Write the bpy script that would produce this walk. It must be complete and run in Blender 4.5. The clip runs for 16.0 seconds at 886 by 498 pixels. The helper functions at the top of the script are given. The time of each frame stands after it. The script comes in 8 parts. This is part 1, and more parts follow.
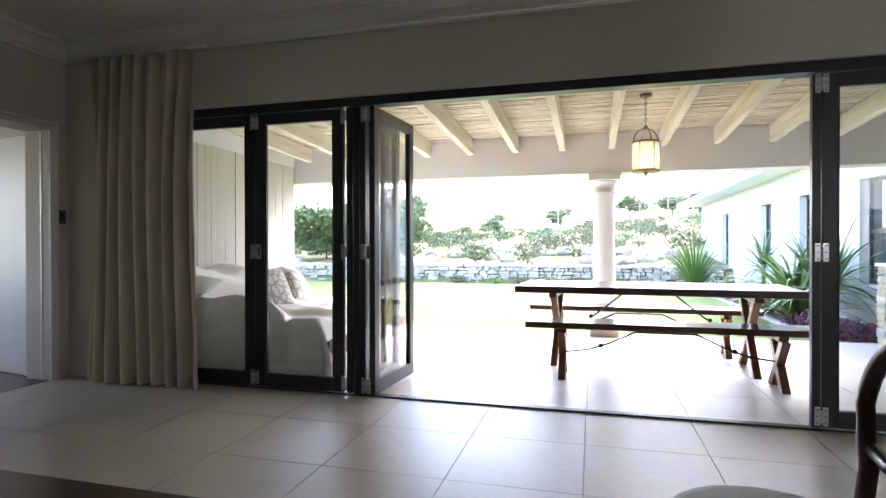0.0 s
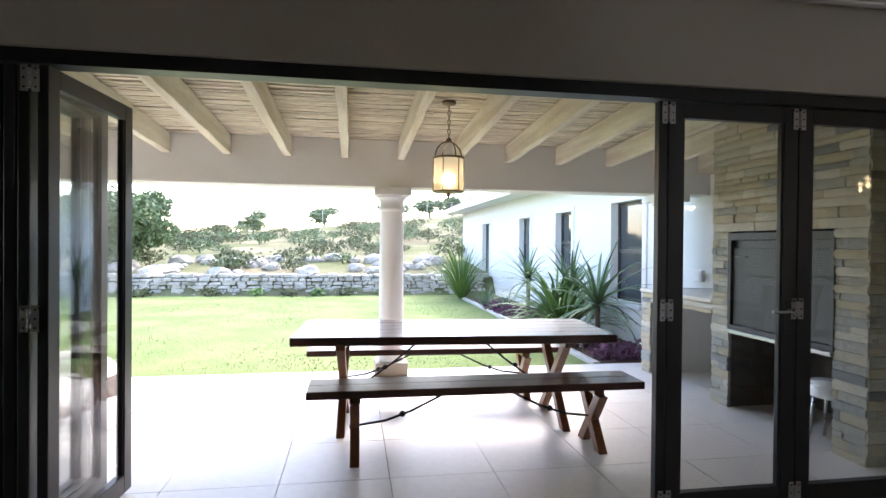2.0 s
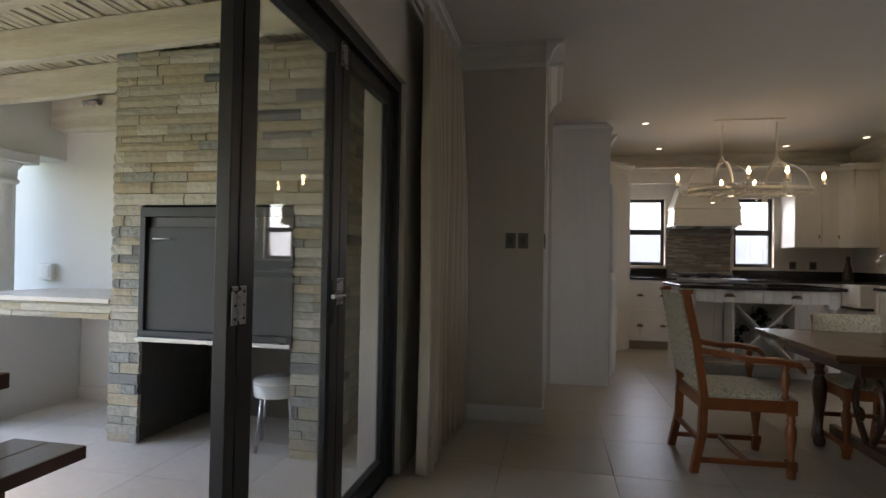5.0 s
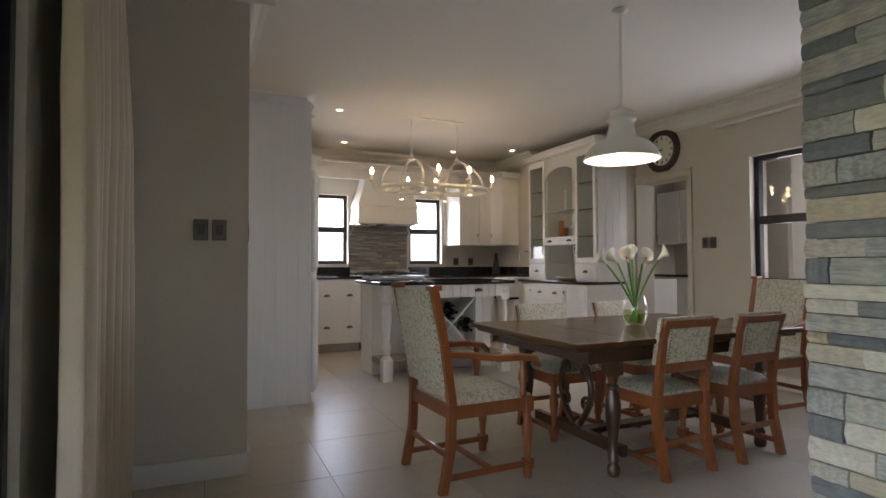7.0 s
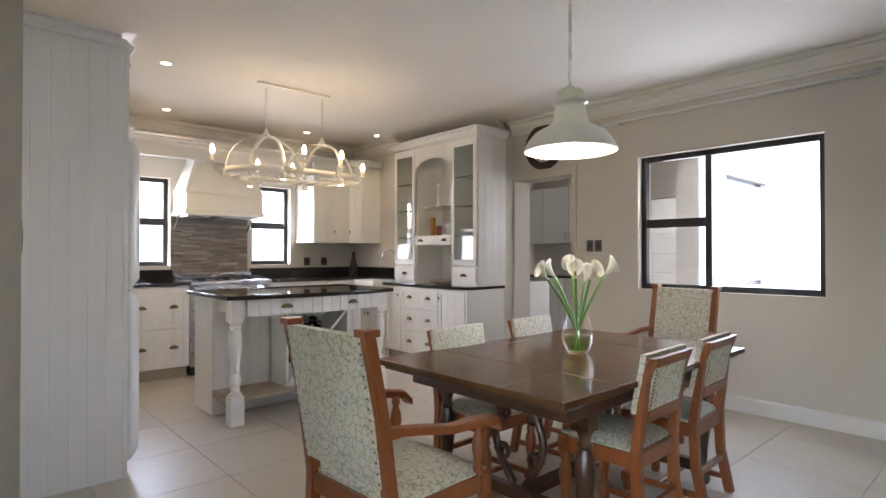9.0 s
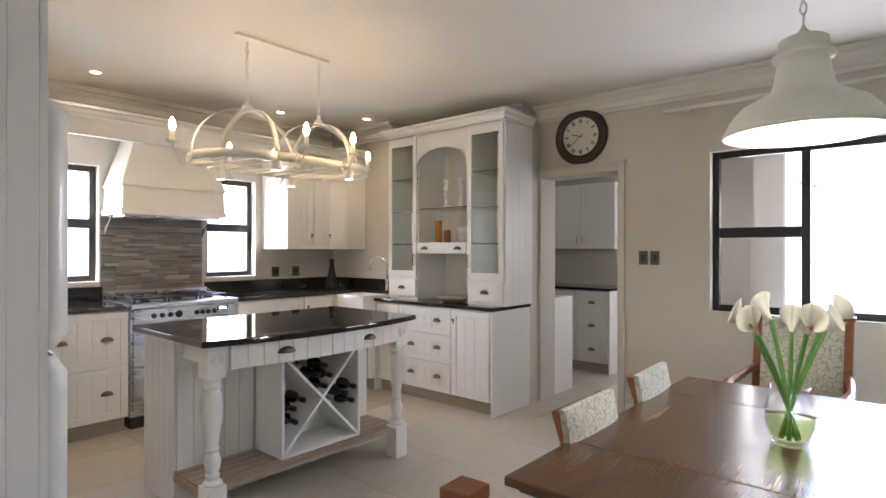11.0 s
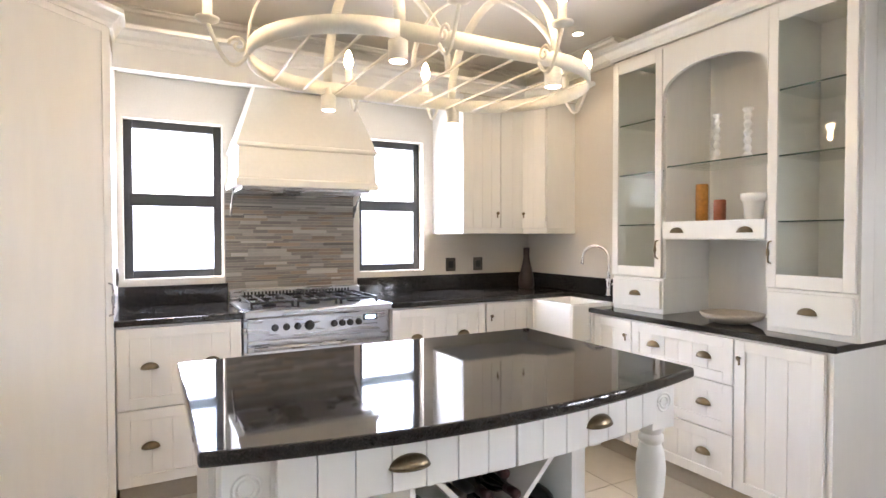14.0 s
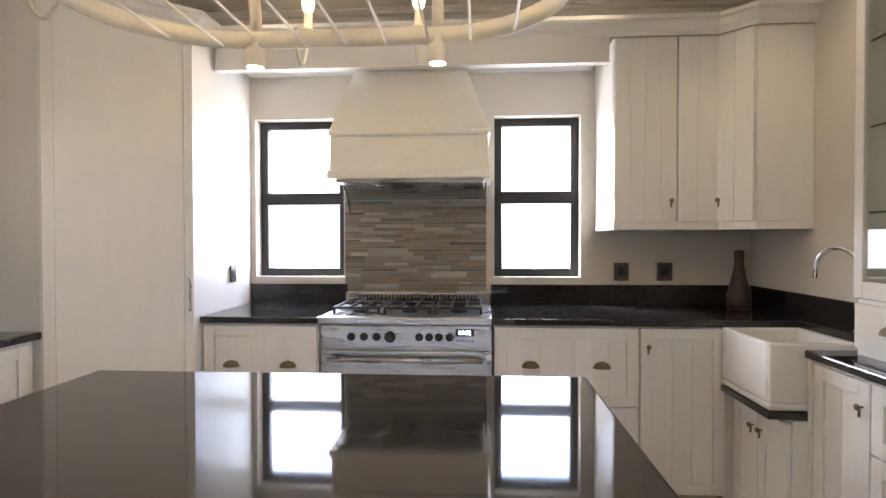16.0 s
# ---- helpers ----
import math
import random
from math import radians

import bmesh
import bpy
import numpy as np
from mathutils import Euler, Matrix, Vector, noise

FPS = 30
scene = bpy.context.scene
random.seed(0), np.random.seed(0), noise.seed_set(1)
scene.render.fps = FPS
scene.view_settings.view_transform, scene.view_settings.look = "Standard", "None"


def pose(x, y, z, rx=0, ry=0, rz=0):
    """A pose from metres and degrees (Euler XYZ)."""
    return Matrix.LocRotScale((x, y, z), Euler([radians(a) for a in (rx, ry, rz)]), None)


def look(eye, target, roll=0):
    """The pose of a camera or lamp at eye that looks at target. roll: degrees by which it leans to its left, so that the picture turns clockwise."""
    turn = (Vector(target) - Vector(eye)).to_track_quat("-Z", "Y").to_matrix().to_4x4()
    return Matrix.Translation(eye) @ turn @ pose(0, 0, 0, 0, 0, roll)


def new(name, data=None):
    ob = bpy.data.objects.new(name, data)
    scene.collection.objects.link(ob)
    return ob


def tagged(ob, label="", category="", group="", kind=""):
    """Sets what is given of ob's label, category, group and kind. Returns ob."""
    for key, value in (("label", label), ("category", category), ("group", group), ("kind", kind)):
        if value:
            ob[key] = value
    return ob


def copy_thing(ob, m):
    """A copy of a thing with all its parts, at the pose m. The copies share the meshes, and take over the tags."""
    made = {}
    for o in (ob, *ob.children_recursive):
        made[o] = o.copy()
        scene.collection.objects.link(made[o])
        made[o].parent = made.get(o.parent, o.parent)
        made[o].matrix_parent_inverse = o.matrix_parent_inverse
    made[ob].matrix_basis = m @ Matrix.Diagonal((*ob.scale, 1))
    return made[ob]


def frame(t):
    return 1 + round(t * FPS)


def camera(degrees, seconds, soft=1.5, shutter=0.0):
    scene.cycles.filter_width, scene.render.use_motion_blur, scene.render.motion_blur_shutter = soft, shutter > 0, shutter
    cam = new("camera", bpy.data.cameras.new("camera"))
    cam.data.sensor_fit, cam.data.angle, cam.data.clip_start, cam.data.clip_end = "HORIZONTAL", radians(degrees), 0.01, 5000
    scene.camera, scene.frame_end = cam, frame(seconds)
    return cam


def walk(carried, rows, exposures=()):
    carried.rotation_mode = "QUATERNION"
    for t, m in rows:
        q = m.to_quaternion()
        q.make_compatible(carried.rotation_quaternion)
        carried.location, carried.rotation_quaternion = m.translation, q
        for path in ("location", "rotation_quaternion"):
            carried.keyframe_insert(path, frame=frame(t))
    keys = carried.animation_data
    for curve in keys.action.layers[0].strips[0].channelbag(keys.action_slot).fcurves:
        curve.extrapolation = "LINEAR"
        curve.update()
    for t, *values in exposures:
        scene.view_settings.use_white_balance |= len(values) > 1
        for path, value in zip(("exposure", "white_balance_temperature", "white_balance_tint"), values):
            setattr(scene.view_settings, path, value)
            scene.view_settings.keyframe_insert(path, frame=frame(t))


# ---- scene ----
cam = camera(78.0, 16.0)
PATH = [
    (0, (1.023, 1.184, 1.103), (0.498, 3.114, 1.091), -0.1),
    (0.5, (0.956, 1.414, 1.161), (0.61, 3.384, 1.142), 0.0),
    (1, (0.853, 1.676, 1.229), (0.737, 3.673, 1.212), 0.3),
    (1.5, (0.811, 2.027, 1.314), (0.918, 4.024, 1.292), 0.4),
    (2, (0.768, 2.347, 1.386), (1.091, 4.321, 1.368), 0.5),
    (2.5, (0.758, 2.624, 1.403), (1.394, 4.52, 1.389), 0.7),
    (3, (0.781, 2.847, 1.458), (1.765, 4.587, 1.445), 0.9),
    (3.5, (0.727, 3.101, 1.386), (2.093, 4.561, 1.448), 1.1),
    (4, (0.767, 3.462, 1.399), (2.454, 4.538, 1.405), 0.9),
    (4.5, (0.809, 3.746, 1.317), (2.663, 4.495, 1.338), 1.2),
    (5, (0.92, 4.023, 1.201), (2.88, 4.417, 1.239), 1.0),
    (5.2, (0.953, 4.08, 1.165), (2.938, 4.32, 1.202), 1.0),
    (7.3, (1.886, 4.347, 1.158), (3.662, 3.428, 1.208), -0.3),
    (7.5, (1.942, 4.35, 1.169), (3.684, 3.368, 1.213), -0.3),
    (8, (2.231, 4.308, 1.18), (3.888, 3.19, 1.224), 0.2),
    (8.5, (2.545, 4.258, 1.218), (4.112, 3.017, 1.257), -0.0),
    (8.7, (2.662, 4.264, 1.246), (4.195, 2.979, 1.279), -0.0),
    (10.8, (4.104, 4.07, 1.464), (5.413, 2.558, 1.45), -0.1),
    (11, (4.224, 4.004, 1.446), (5.536, 2.494, 1.448), 0.1),
    (11.5, (4.491, 3.868, 1.47), (5.84, 2.392, 1.473), 0.1),
    (12, (4.786, 3.726, 1.498), (6.199, 2.311, 1.495), 0.1),
    (12.5, (5.013, 3.561, 1.505), (6.496, 2.22, 1.476), 0.2),
    (13, (5.265, 3.346, 1.509), (6.828, 2.099, 1.457), 0.1),
    (13.5, (5.501, 3.073, 1.464), (7.171, 1.974, 1.417), 0.0),
    (14, (5.69, 2.823, 1.426), (7.45, 1.875, 1.381), -0.1),
    (14.5, (5.847, 2.556, 1.441), (7.689, 1.779, 1.389), -0.1),
    (15, (5.935, 2.215, 1.424), (7.859, 1.669, 1.385), -0.1),
    (15.5, (6.053, 1.805, 1.389), (8.041, 1.583, 1.363), -0.1),
    (16, (6.158, 1.533, 1.395), (8.153, 1.663, 1.363), -0.1),
]
EXPO = [(0.0, 3.75, 6500, 19), (1.0, 3.45, 6500, 19), (2.0, 3.0, 6600, 19), (3.0, 2.58, 6750, 19), (4.0, 2.65, 6850, 19), (5.2, 2.98, 7000, 19), (7.3, 4.0, 6600, 19), (8.7, 4.6, 6400, 19), (11.0, 4.65, 6400, 19), (12.0, 4.88, 6400, 19), (13.0, 5.12, 6350, 19), (14.0, 5.36, 6300, 19), (15.0, 5.1, 6350, 19), (16.0, 4.55, 6500, 19)]
walk(cam, [(t, look(eye, target, roll)) for t, eye, target, roll in PATH], EXPO)

# ---- world, sun and large lights ----
SUN_EL, SUN_AZ = 42.0, 28.0
sky_world = bpy.data.worlds.new("sky")
scene.world = sky_world
sky_world.use_nodes = True
wn = sky_world.node_tree
sky_tex = wn.nodes.new("ShaderNodeTexSky")
sky_tex.sky_type = "NISHITA"
sky_tex.sun_disc = False
sky_tex.sun_elevation = radians(SUN_EL)
sky_tex.sun_rotation = radians(SUN_AZ)
sky_tex.air_density, sky_tex.dust_density, sky_tex.ozone_density = 1.0, 1.2, 0.6
wn.nodes["Background"].inputs["Strength"].default_value = 0.15
wn.links.new(sky_tex.outputs[0], wn.nodes["Background"].inputs["Color"])
sun = new("sun", bpy.data.lights.new("sun", "SUN"))
sun.data.energy, sun.data.angle, sun.data.color = 1.25, radians(30), (1.0, 0.98, 0.95)
sun.matrix_world = pose(0, 0, 20, 90 - SUN_EL, 0, 180 - SUN_AZ)


def area_lamp(name, eye, target, w, h, watts, color):
    lamp = new(name, bpy.data.lights.new(name, "AREA"))
    lamp.data.shape, lamp.data.size, lamp.data.size_y = "RECTANGLE", w, h
    lamp.data.energy, lamp.data.color = watts, color
    lamp.matrix_world = look(eye, target)
    return lamp


def bulb_lamp(name, at, watts, color, r=0.03):
    lamp = new(name, bpy.data.lights.new(name, "POINT"))
    lamp.data.energy, lamp.data.color, lamp.data.shadow_soft_size = watts, color, r
    lamp.location = at
    return lamp


# ---- materials ----
def sock_in(node, name):
    return node.inputs[name]


def mat(name, base, rough=0.5, metal=0.0, var=0.08, scale=6.0, fine=60.0, bump=0.0, spec=0.5, stretch=(1, 1, 1), coat=0.0, per_object=0.0, second=None, second_amount=0.0, second_scale=3.0, sheen=0.0):
    """A surface with colour variation at two scales, uneven gloss and fine relief."""
    m = bpy.data.materials.new(name)
    m.use_nodes = True
    nt = m.node_tree
    n, l = nt.nodes, nt.links
    bsdf = n["Principled BSDF"]
    tc = n.new("ShaderNodeTexCoord")
    mp = n.new("ShaderNodeMapping")
    mp.inputs["Scale"].default_value = stretch
    l.new(tc.outputs["Object"], mp.inputs["Vector"])
    big = n.new("ShaderNodeTexNoise")
    big.inputs["Scale"].default_value, big.inputs["Detail"].default_value = scale, 5
    small = n.new("ShaderNodeTexNoise")
    small.inputs["Scale"].default_value, small.inputs["Detail"].default_value = fine, 4
    l.new(mp.outputs[0], big.inputs["Vector"])
    l.new(mp.outputs[0], small.inputs["Vector"])
    add = n.new("ShaderNodeMath")
    add.operation = "ADD"
    l.new(big.outputs["Fac"], add.inputs[0])
    l.new(small.outputs["Fac"], add.inputs[1])
    fac = add.outputs[0]
    if per_object:
        info = n.new("ShaderNodeObjectInfo")
        mul = n.new("ShaderNodeMath")
        mul.operation = "MULTIPLY_ADD"
        mul.inputs[1].default_value = per_object * 4
        l.new(info.outputs["Random"], mul.inputs[0])
        l.new(fac, mul.inputs[2])
        sub = n.new("ShaderNodeMath")
        sub.operation = "SUBTRACT"
        sub.inputs[1].default_value = per_object * 2
        l.new(mul.outputs[0], sub.inputs[0])
        fac = sub.outputs[0]
    rng = n.new("ShaderNodeMapRange")
    rng.inputs["From Min"].default_value, rng.inputs["From Max"].default_value = 0.6, 1.4
    rng.clamp = not per_object
    rng.inputs["To Min"].default_value, rng.inputs["To Max"].default_value = 1 - var, 1 + var
    l.new(fac, rng.inputs["Value"])
    col = n.new("ShaderNodeMix")
    col.data_type, col.blend_type = "RGBA", "MULTIPLY"
    col.inputs[0].default_value = 1.0
    col.inputs[6].default_value = (*base, 1)
    if second:
        tint = n.new("ShaderNodeMix")
        tint.data_type = "RGBA"
        tint.inputs[6].default_value, tint.inputs[7].default_value = (*base, 1), (*second, 1)
        patch = n.new("ShaderNodeTexNoise")
        patch.inputs["Scale"].default_value, patch.inputs["Detail"].default_value = second_scale, 6
        l.new(mp.outputs[0], patch.inputs["Vector"])
        pr = n.new("ShaderNodeMapRange")
        pr.inputs["From Min"].default_value, pr.inputs["From Max"].default_value = 0.42, 0.62
        pr.inputs["To Max"].default_value = second_amount
        l.new(patch.outputs["Fac"], pr.inputs["Value"])
        pick = pr.outputs[0]
        if per_object:
            info2 = n.new("ShaderNodeObjectInfo")
            blend = n.new("ShaderNodeMath")
            blend.operation = "MULTIPLY_ADD"
            blend.inputs[1].default_value = second_amount * 0.9
            l.new(info2.outputs["Random"], blend.inputs[0])
            half = n.new("ShaderNodeMath")
            half.operation = "MULTIPLY"
            half.inputs[1].default_value = 0.4
            l.new(pick, half.inputs[0])
            l.new(half.outputs[0], blend.inputs[2])
            pick = blend.outputs[0]
        l.new(pick, tint.inputs[0])
        l.new(tint.outputs[2], col.inputs[6])
    l.new(rng.outputs[0], col.inputs[7])
    l.new(col.outputs[2], bsdf.inputs["Base Color"])
    rr = n.new("ShaderNodeMapRange")
    rr.inputs["To Min"].default_value, rr.inputs["To Max"].default_value = max(0.02, rough * 0.85), min(1, rough * 1.15)
    l.new(big.outputs["Fac"], rr.inputs["Value"])
    l.new(rr.outputs[0], bsdf.inputs["Roughness"])
    bsdf.inputs["Metallic"].default_value = metal
    bsdf.inputs["Specular IOR Level"].default_value = spec
    bsdf.inputs["Coat Weight"].default_value = coat
    bsdf.inputs["Sheen Weight"].default_value = sheen
    if bump:
        bp = n.new("ShaderNodeBump")
        bp.inputs["Strength"].default_value, bp.inputs["Distance"].default_value = bump, 0.01
        l.new(add.outputs[0], bp.inputs["Height"])
        l.new(bp.outputs[0], bsdf.inputs["Normal"])
    return m


def glass_mat(name, tint=(1, 1, 1), gloss=1.0, rough=0.0):
    m = bpy.data.materials.new(name)
    m.use_nodes = True
    n, l = m.node_tree.nodes, m.node_tree.links
    n.remove(n["Principled BSDF"])
    tr, gl, mx, fr = n.new("ShaderNodeBsdfTransparent"), n.new("ShaderNodeBsdfGlossy"), n.new("ShaderNodeMixShader"), n.new("ShaderNodeLayerWeight")
    tr.inputs[0].default_value = (*tint, 1)
    gl.inputs["Roughness"].default_value = rough
    gl.inputs["Color"].default_value = (gloss, gloss, gloss, 1)
    pw, ma = n.new("ShaderNodeMath"), n.new("ShaderNodeMath")
    pw.operation, ma.operation = "POWER", "MULTIPLY_ADD"
    pw.inputs[1].default_value = 5.0
    ma.inputs[1].default_value, ma.inputs[2].default_value = 0.9, 0.04
    fr.inputs["Blend"].default_value = 0.5
    l.new(fr.outputs["Facing"], pw.inputs[0])
    l.new(pw.outputs[0], ma.inputs[0])
    l.new(ma.outputs[0], mx.inputs[0])
    l.new(tr.outputs[0], mx.inputs[1])
    l.new(gl.outputs[0], mx.inputs[2])
    l.new(mx.outputs[0], n["Material Output"].inputs[0])
    return m


def glow_mat(name, color, strength):
    m = bpy.data.materials.new(name)
    m.use_nodes = True
    b = m.node_tree.nodes["Principled BSDF"]
    b.inputs["Base Color"].default_value = (*color, 1)
    b.inputs["Emission Color"].default_value = (*color, 1)
    b.inputs["Emission Strength"].default_value = strength
    return m


def fabric_mat(name, base, line, scale=14.0, width=0.06):
    """Woven cloth with a trailing leaf pattern."""
    m = bpy.data.materials.new(name)
    m.use_nodes = True
    n, l = m.node_tree.nodes, m.node_tree.links
    b = n["Principled BSDF"]
    tc = n.new("ShaderNodeTexCoord")
    wob = n.new("ShaderNodeTexNoise")
    wob.inputs["Scale"].default_value = scale * 0.8
    l.new(tc.outputs["Object"], wob.inputs["Vector"])
    mixv = n.new("ShaderNodeMix")
    mixv.data_type = "VECTOR"
    mixv.inputs[0].default_value = 0.06
    l.new(tc.outputs["Object"], mixv.inputs[4])
    l.new(wob.outputs["Color"], mixv.inputs[5])
    vor = n.new("ShaderNodeTexVoronoi")
    vor.feature = "DISTANCE_TO_EDGE"
    vor.inputs["Scale"].default_value = scale
    l.new(mixv.outputs[1], vor.inputs["Vector"])
    r = n.new("ShaderNodeMapRange")
    r.inputs["From Min"].default_value, r.inputs["From Max"].default_value = width, width * 1.8
    l.new(vor.outputs["Distance"], r.inputs["Value"])
    weave = n.new("ShaderNodeTexNoise")
    weave.inputs["Scale"].default_value, weave.inputs["Detail"].default_value = 350, 3
    l.new(tc.outputs["Object"], weave.inputs["Vector"])
    c = n.new("ShaderNodeMix")
    c.data_type = "RGBA"
    c.inputs[6].default_value, c.inputs[7].default_value = (*line, 1), (*base, 1)
    l.new(r.outputs[0], c.inputs[0])
    l.new(c.outputs[2], b.inputs["Base Color"])
    bp = n.new("ShaderNodeBump")
    bp.inputs["Strength"].default_value, bp.inputs["Distance"].default_value = 0.25, 0.004
    l.new(weave.outputs["Fac"], bp.inputs["Height"])
    l.new(bp.outputs[0], b.inputs["Normal"])
    b.inputs["Roughness"].default_value = 0.9
    b.inputs["Sheen Weight"].default_value = 0.2
    return m


M_WALL = mat("wall_paint", (0.60, 0.555, 0.485), 0.75, var=0.04, scale=1.5, fine=90, bump=0.06)
M_CEIL = mat("ceiling_paint", (0.76, 0.73, 0.68), 0.8, var=0.025, scale=1.0, fine=80, bump=0.04)
M_WHITE = mat("white_cabinet_paint", (0.80, 0.79, 0.76), 0.32, var=0.03, scale=3, fine=25, bump=0.015, stretch=(1, 1, 0.15), spec=0.45)
M_TRIM = mat("white_trim", (0.74, 0.73, 0.70), 0.45, var=0.03, scale=4, fine=40)
M_CORNICE = mat("plaster_cornice", (0.74, 0.72, 0.67), 0.7, var=0.03, scale=3, fine=60)
M_PLASTER = mat("exterior_plaster", (0.72, 0.73, 0.72), 0.85, var=0.05, scale=1.2, fine=120, bump=0.15)
M_PATIO_WALL = mat("patio_plaster", (0.72, 0.72, 0.69), 0.85, var=0.05, scale=1.2, fine=110, bump=0.12)
M_TILE = mat("floor_tile", (0.52, 0.47, 0.385), 0.36, var=0.07, scale=2.2, fine=14, bump=0.02, per_object=0.07, spec=0.5)
M_GROUT = mat("grout", (0.24, 0.22, 0.19), 0.9, var=0.12, scale=8, fine=80)
# same tile as floor_tile; stronger patio daylight is put into the paler colour
M_PTILE = mat("lightened_patio_tile", (0.74, 0.70, 0.645), 0.35, var=0.07, scale=2.0, fine=18, bump=0.03, per_object=0.06, spec=0.4)
M_ALU = mat("black_aluminium", (0.018, 0.019, 0.021), 0.38, metal=0.0, var=0.15, scale=5, fine=50, spec=0.5)
M_STEEL = mat("steel", (0.45, 0.45, 0.455), 0.28, metal=1.0, var=0.05, scale=4, fine=60, stretch=(1, 1, 8))
M_CHROME = mat("chrome", (0.80, 0.80, 0.80), 0.08, metal=1.0, var=0.02)
M_BRASS = mat("aged_brass", (0.19, 0.15, 0.095), 0.32, metal=1.0, var=0.15, scale=20, fine=100)
M_IRON = mat("blackened_iron", (0.03, 0.03, 0.03), 0.5, metal=0.6, var=0.2, scale=20, fine=120, bump=0.1)
M_GRANITE = mat("black_granite", (0.016, 0.015, 0.015), 0.045, var=0.5, scale=60, fine=320, spec=0.55, second=(0.05, 0.045, 0.04), second_amount=0.5, second_scale=220)
M_CURTAIN = mat("linen_curtain", (0.52, 0.45, 0.35), 0.9, var=0.07, scale=8, fine=260, bump=0.12, stretch=(1, 1, 0.5), sheen=0.2)
M_BENCHWOOD = mat("dark_stained_sleeper_wood", (0.085, 0.034, 0.018), 0.3, var=0.35, scale=3, fine=30, bump=0.12, stretch=(0.3, 6, 6), coat=0.3)
M_LEGWOOD = mat("warm_stained_wood", (0.20, 0.075, 0.026), 0.38, var=0.3, scale=4, fine=30, bump=0.08, stretch=(6, 6, 0.5), coat=0.15)
M_DINING = mat("polished_dark_oak", (0.12, 0.058, 0.024), 0.26, var=0.2, scale=2.5, fine=28, bump=0.006, stretch=(5, 0.3, 5), coat=0.08)
M_CHAIRWOOD = mat("reddish_oak", (0.25, 0.075, 0.021), 0.33, var=0.25, scale=5, fine=40, bump=0.04, stretch=(5, 5, 0.6), coat=0.2)
M_DARKWOOD = mat("dark_turned_oak", (0.065, 0.028, 0.014), 0.3, var=0.3, scale=5, fine=40, bump=0.04, stretch=(5, 5, 0.6), coat=0.2)
M_FLOORWOOD = mat("dark_floorboards", (0.075, 0.04, 0.026), 0.35, var=0.3, scale=3, fine=30, stretch=(0.4, 6, 1))
M_BEAM = mat("limewashed_timber", (0.68, 0.64, 0.53), 0.8, var=0.16, scale=3, fine=26, bump=0.12, stretch=(6, 0.5, 6), second=(0.50, 0.43, 0.30), second_amount=0.55, second_scale=2.2)
M_SLAT = mat("limewashed_lath", (0.70, 0.64, 0.52), 0.85, var=0.45, scale=5, fine=30, bump=0.1, stretch=(0.5, 9, 5), second=(0.36, 0.29, 0.19), second_amount=0.5, second_scale=3.0)
M_PLANK = mat("bleached_plank", (0.58, 0.56, 0.50), 0.85, var=0.16, scale=3, fine=24, bump=0.12, stretch=(6, 6, 0.5), second=(0.40, 0.36, 0.29), second_amount=0.6, second_scale=2.4, per_object=0.08)
M_STONE = mat("stacked_slate", (0.55, 0.52, 0.42), 0.75, var=0.22, scale=9, fine=60, bump=0.35, per_object=0.13, second=(0.22, 0.245, 0.25), second_amount=0.8, second_scale=7)
M_STONE_WARM = mat("stacked_slate_warm", (0.57, 0.48, 0.32), 0.75, var=0.22, scale=9, fine=60, bump=0.35, per_object=0.12, second=(0.37, 0.36, 0.30), second_amount=0.8, second_scale=7)
M_STONE_PALE = mat("pale_quartzite", (0.66, 0.63, 0.54), 0.7, var=0.2, scale=11, fine=60, bump=0.35, per_object=0.1, second=(0.45, 0.44, 0.36), second_amount=0.6, second_scale=9)
M_STONE_BLUE = mat("blue_grey_slate", (0.17, 0.195, 0.215), 0.7, var=0.25, scale=9, fine=60, bump=0.35, per_object=0.15, second=(0.30, 0.28, 0.23), second_amount=0.5, second_scale=6)
M_MORTAR = mat("dark_mortar", (0.10, 0.095, 0.085), 0.95, var=0.2, scale=10, fine=80)
M_MOSAIC = mat("grey_strip_mosaic", (0.36, 0.33, 0.28), 0.4, var=0.2, scale=16, fine=90, bump=0.15, per_object=0.3, second=(0.12, 0.105, 0.09), second_amount=0.85, second_scale=12)
M_MOSAIC_PALE = mat("pale_strip_mosaic", (0.38, 0.345, 0.29), 0.4, var=0.25, scale=20, fine=90, bump=0.15, per_object=0.2)
M_MOSAIC_BROWN = mat("brown_strip_mosaic", (0.25, 0.19, 0.135), 0.4, var=0.2, scale=20, fine=90, bump=0.15, per_object=0.25)
M_MOSAIC_DARK = mat("dark_strip_mosaic", (0.17, 0.15, 0.13), 0.4, var=0.2, scale=20, fine=90, bump=0.15, per_object=0.3)
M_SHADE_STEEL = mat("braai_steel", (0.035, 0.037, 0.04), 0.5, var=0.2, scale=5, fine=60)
M_CERAMIC = mat("white_ceramic", (0.82, 0.82, 0.80), 0.12, var=0.02, spec=0.6)
M_RUST = mat("ochre_wax", (0.44, 0.20, 0.035), 0.55, var=0.3, scale=14, fine=60)
M_RED = mat("russet_wax", (0.30, 0.09, 0.045), 0.55, var=0.25, scale=14, fine=60)
M_UMBER = mat("umber_pottery", (0.045, 0.026, 0.02), 0.4, var=0.25, scale=12, fine=60, bump=0.1)
M_BOWL = mat("pale_stone_bowl", (0.42, 0.36, 0.29), 0.5, var=0.15, scale=10, fine=50)
M_LAMPWHITE = mat("cream_enamel", (0.82, 0.80, 0.73), 0.3, var=0.03, scale=5, fine=40)
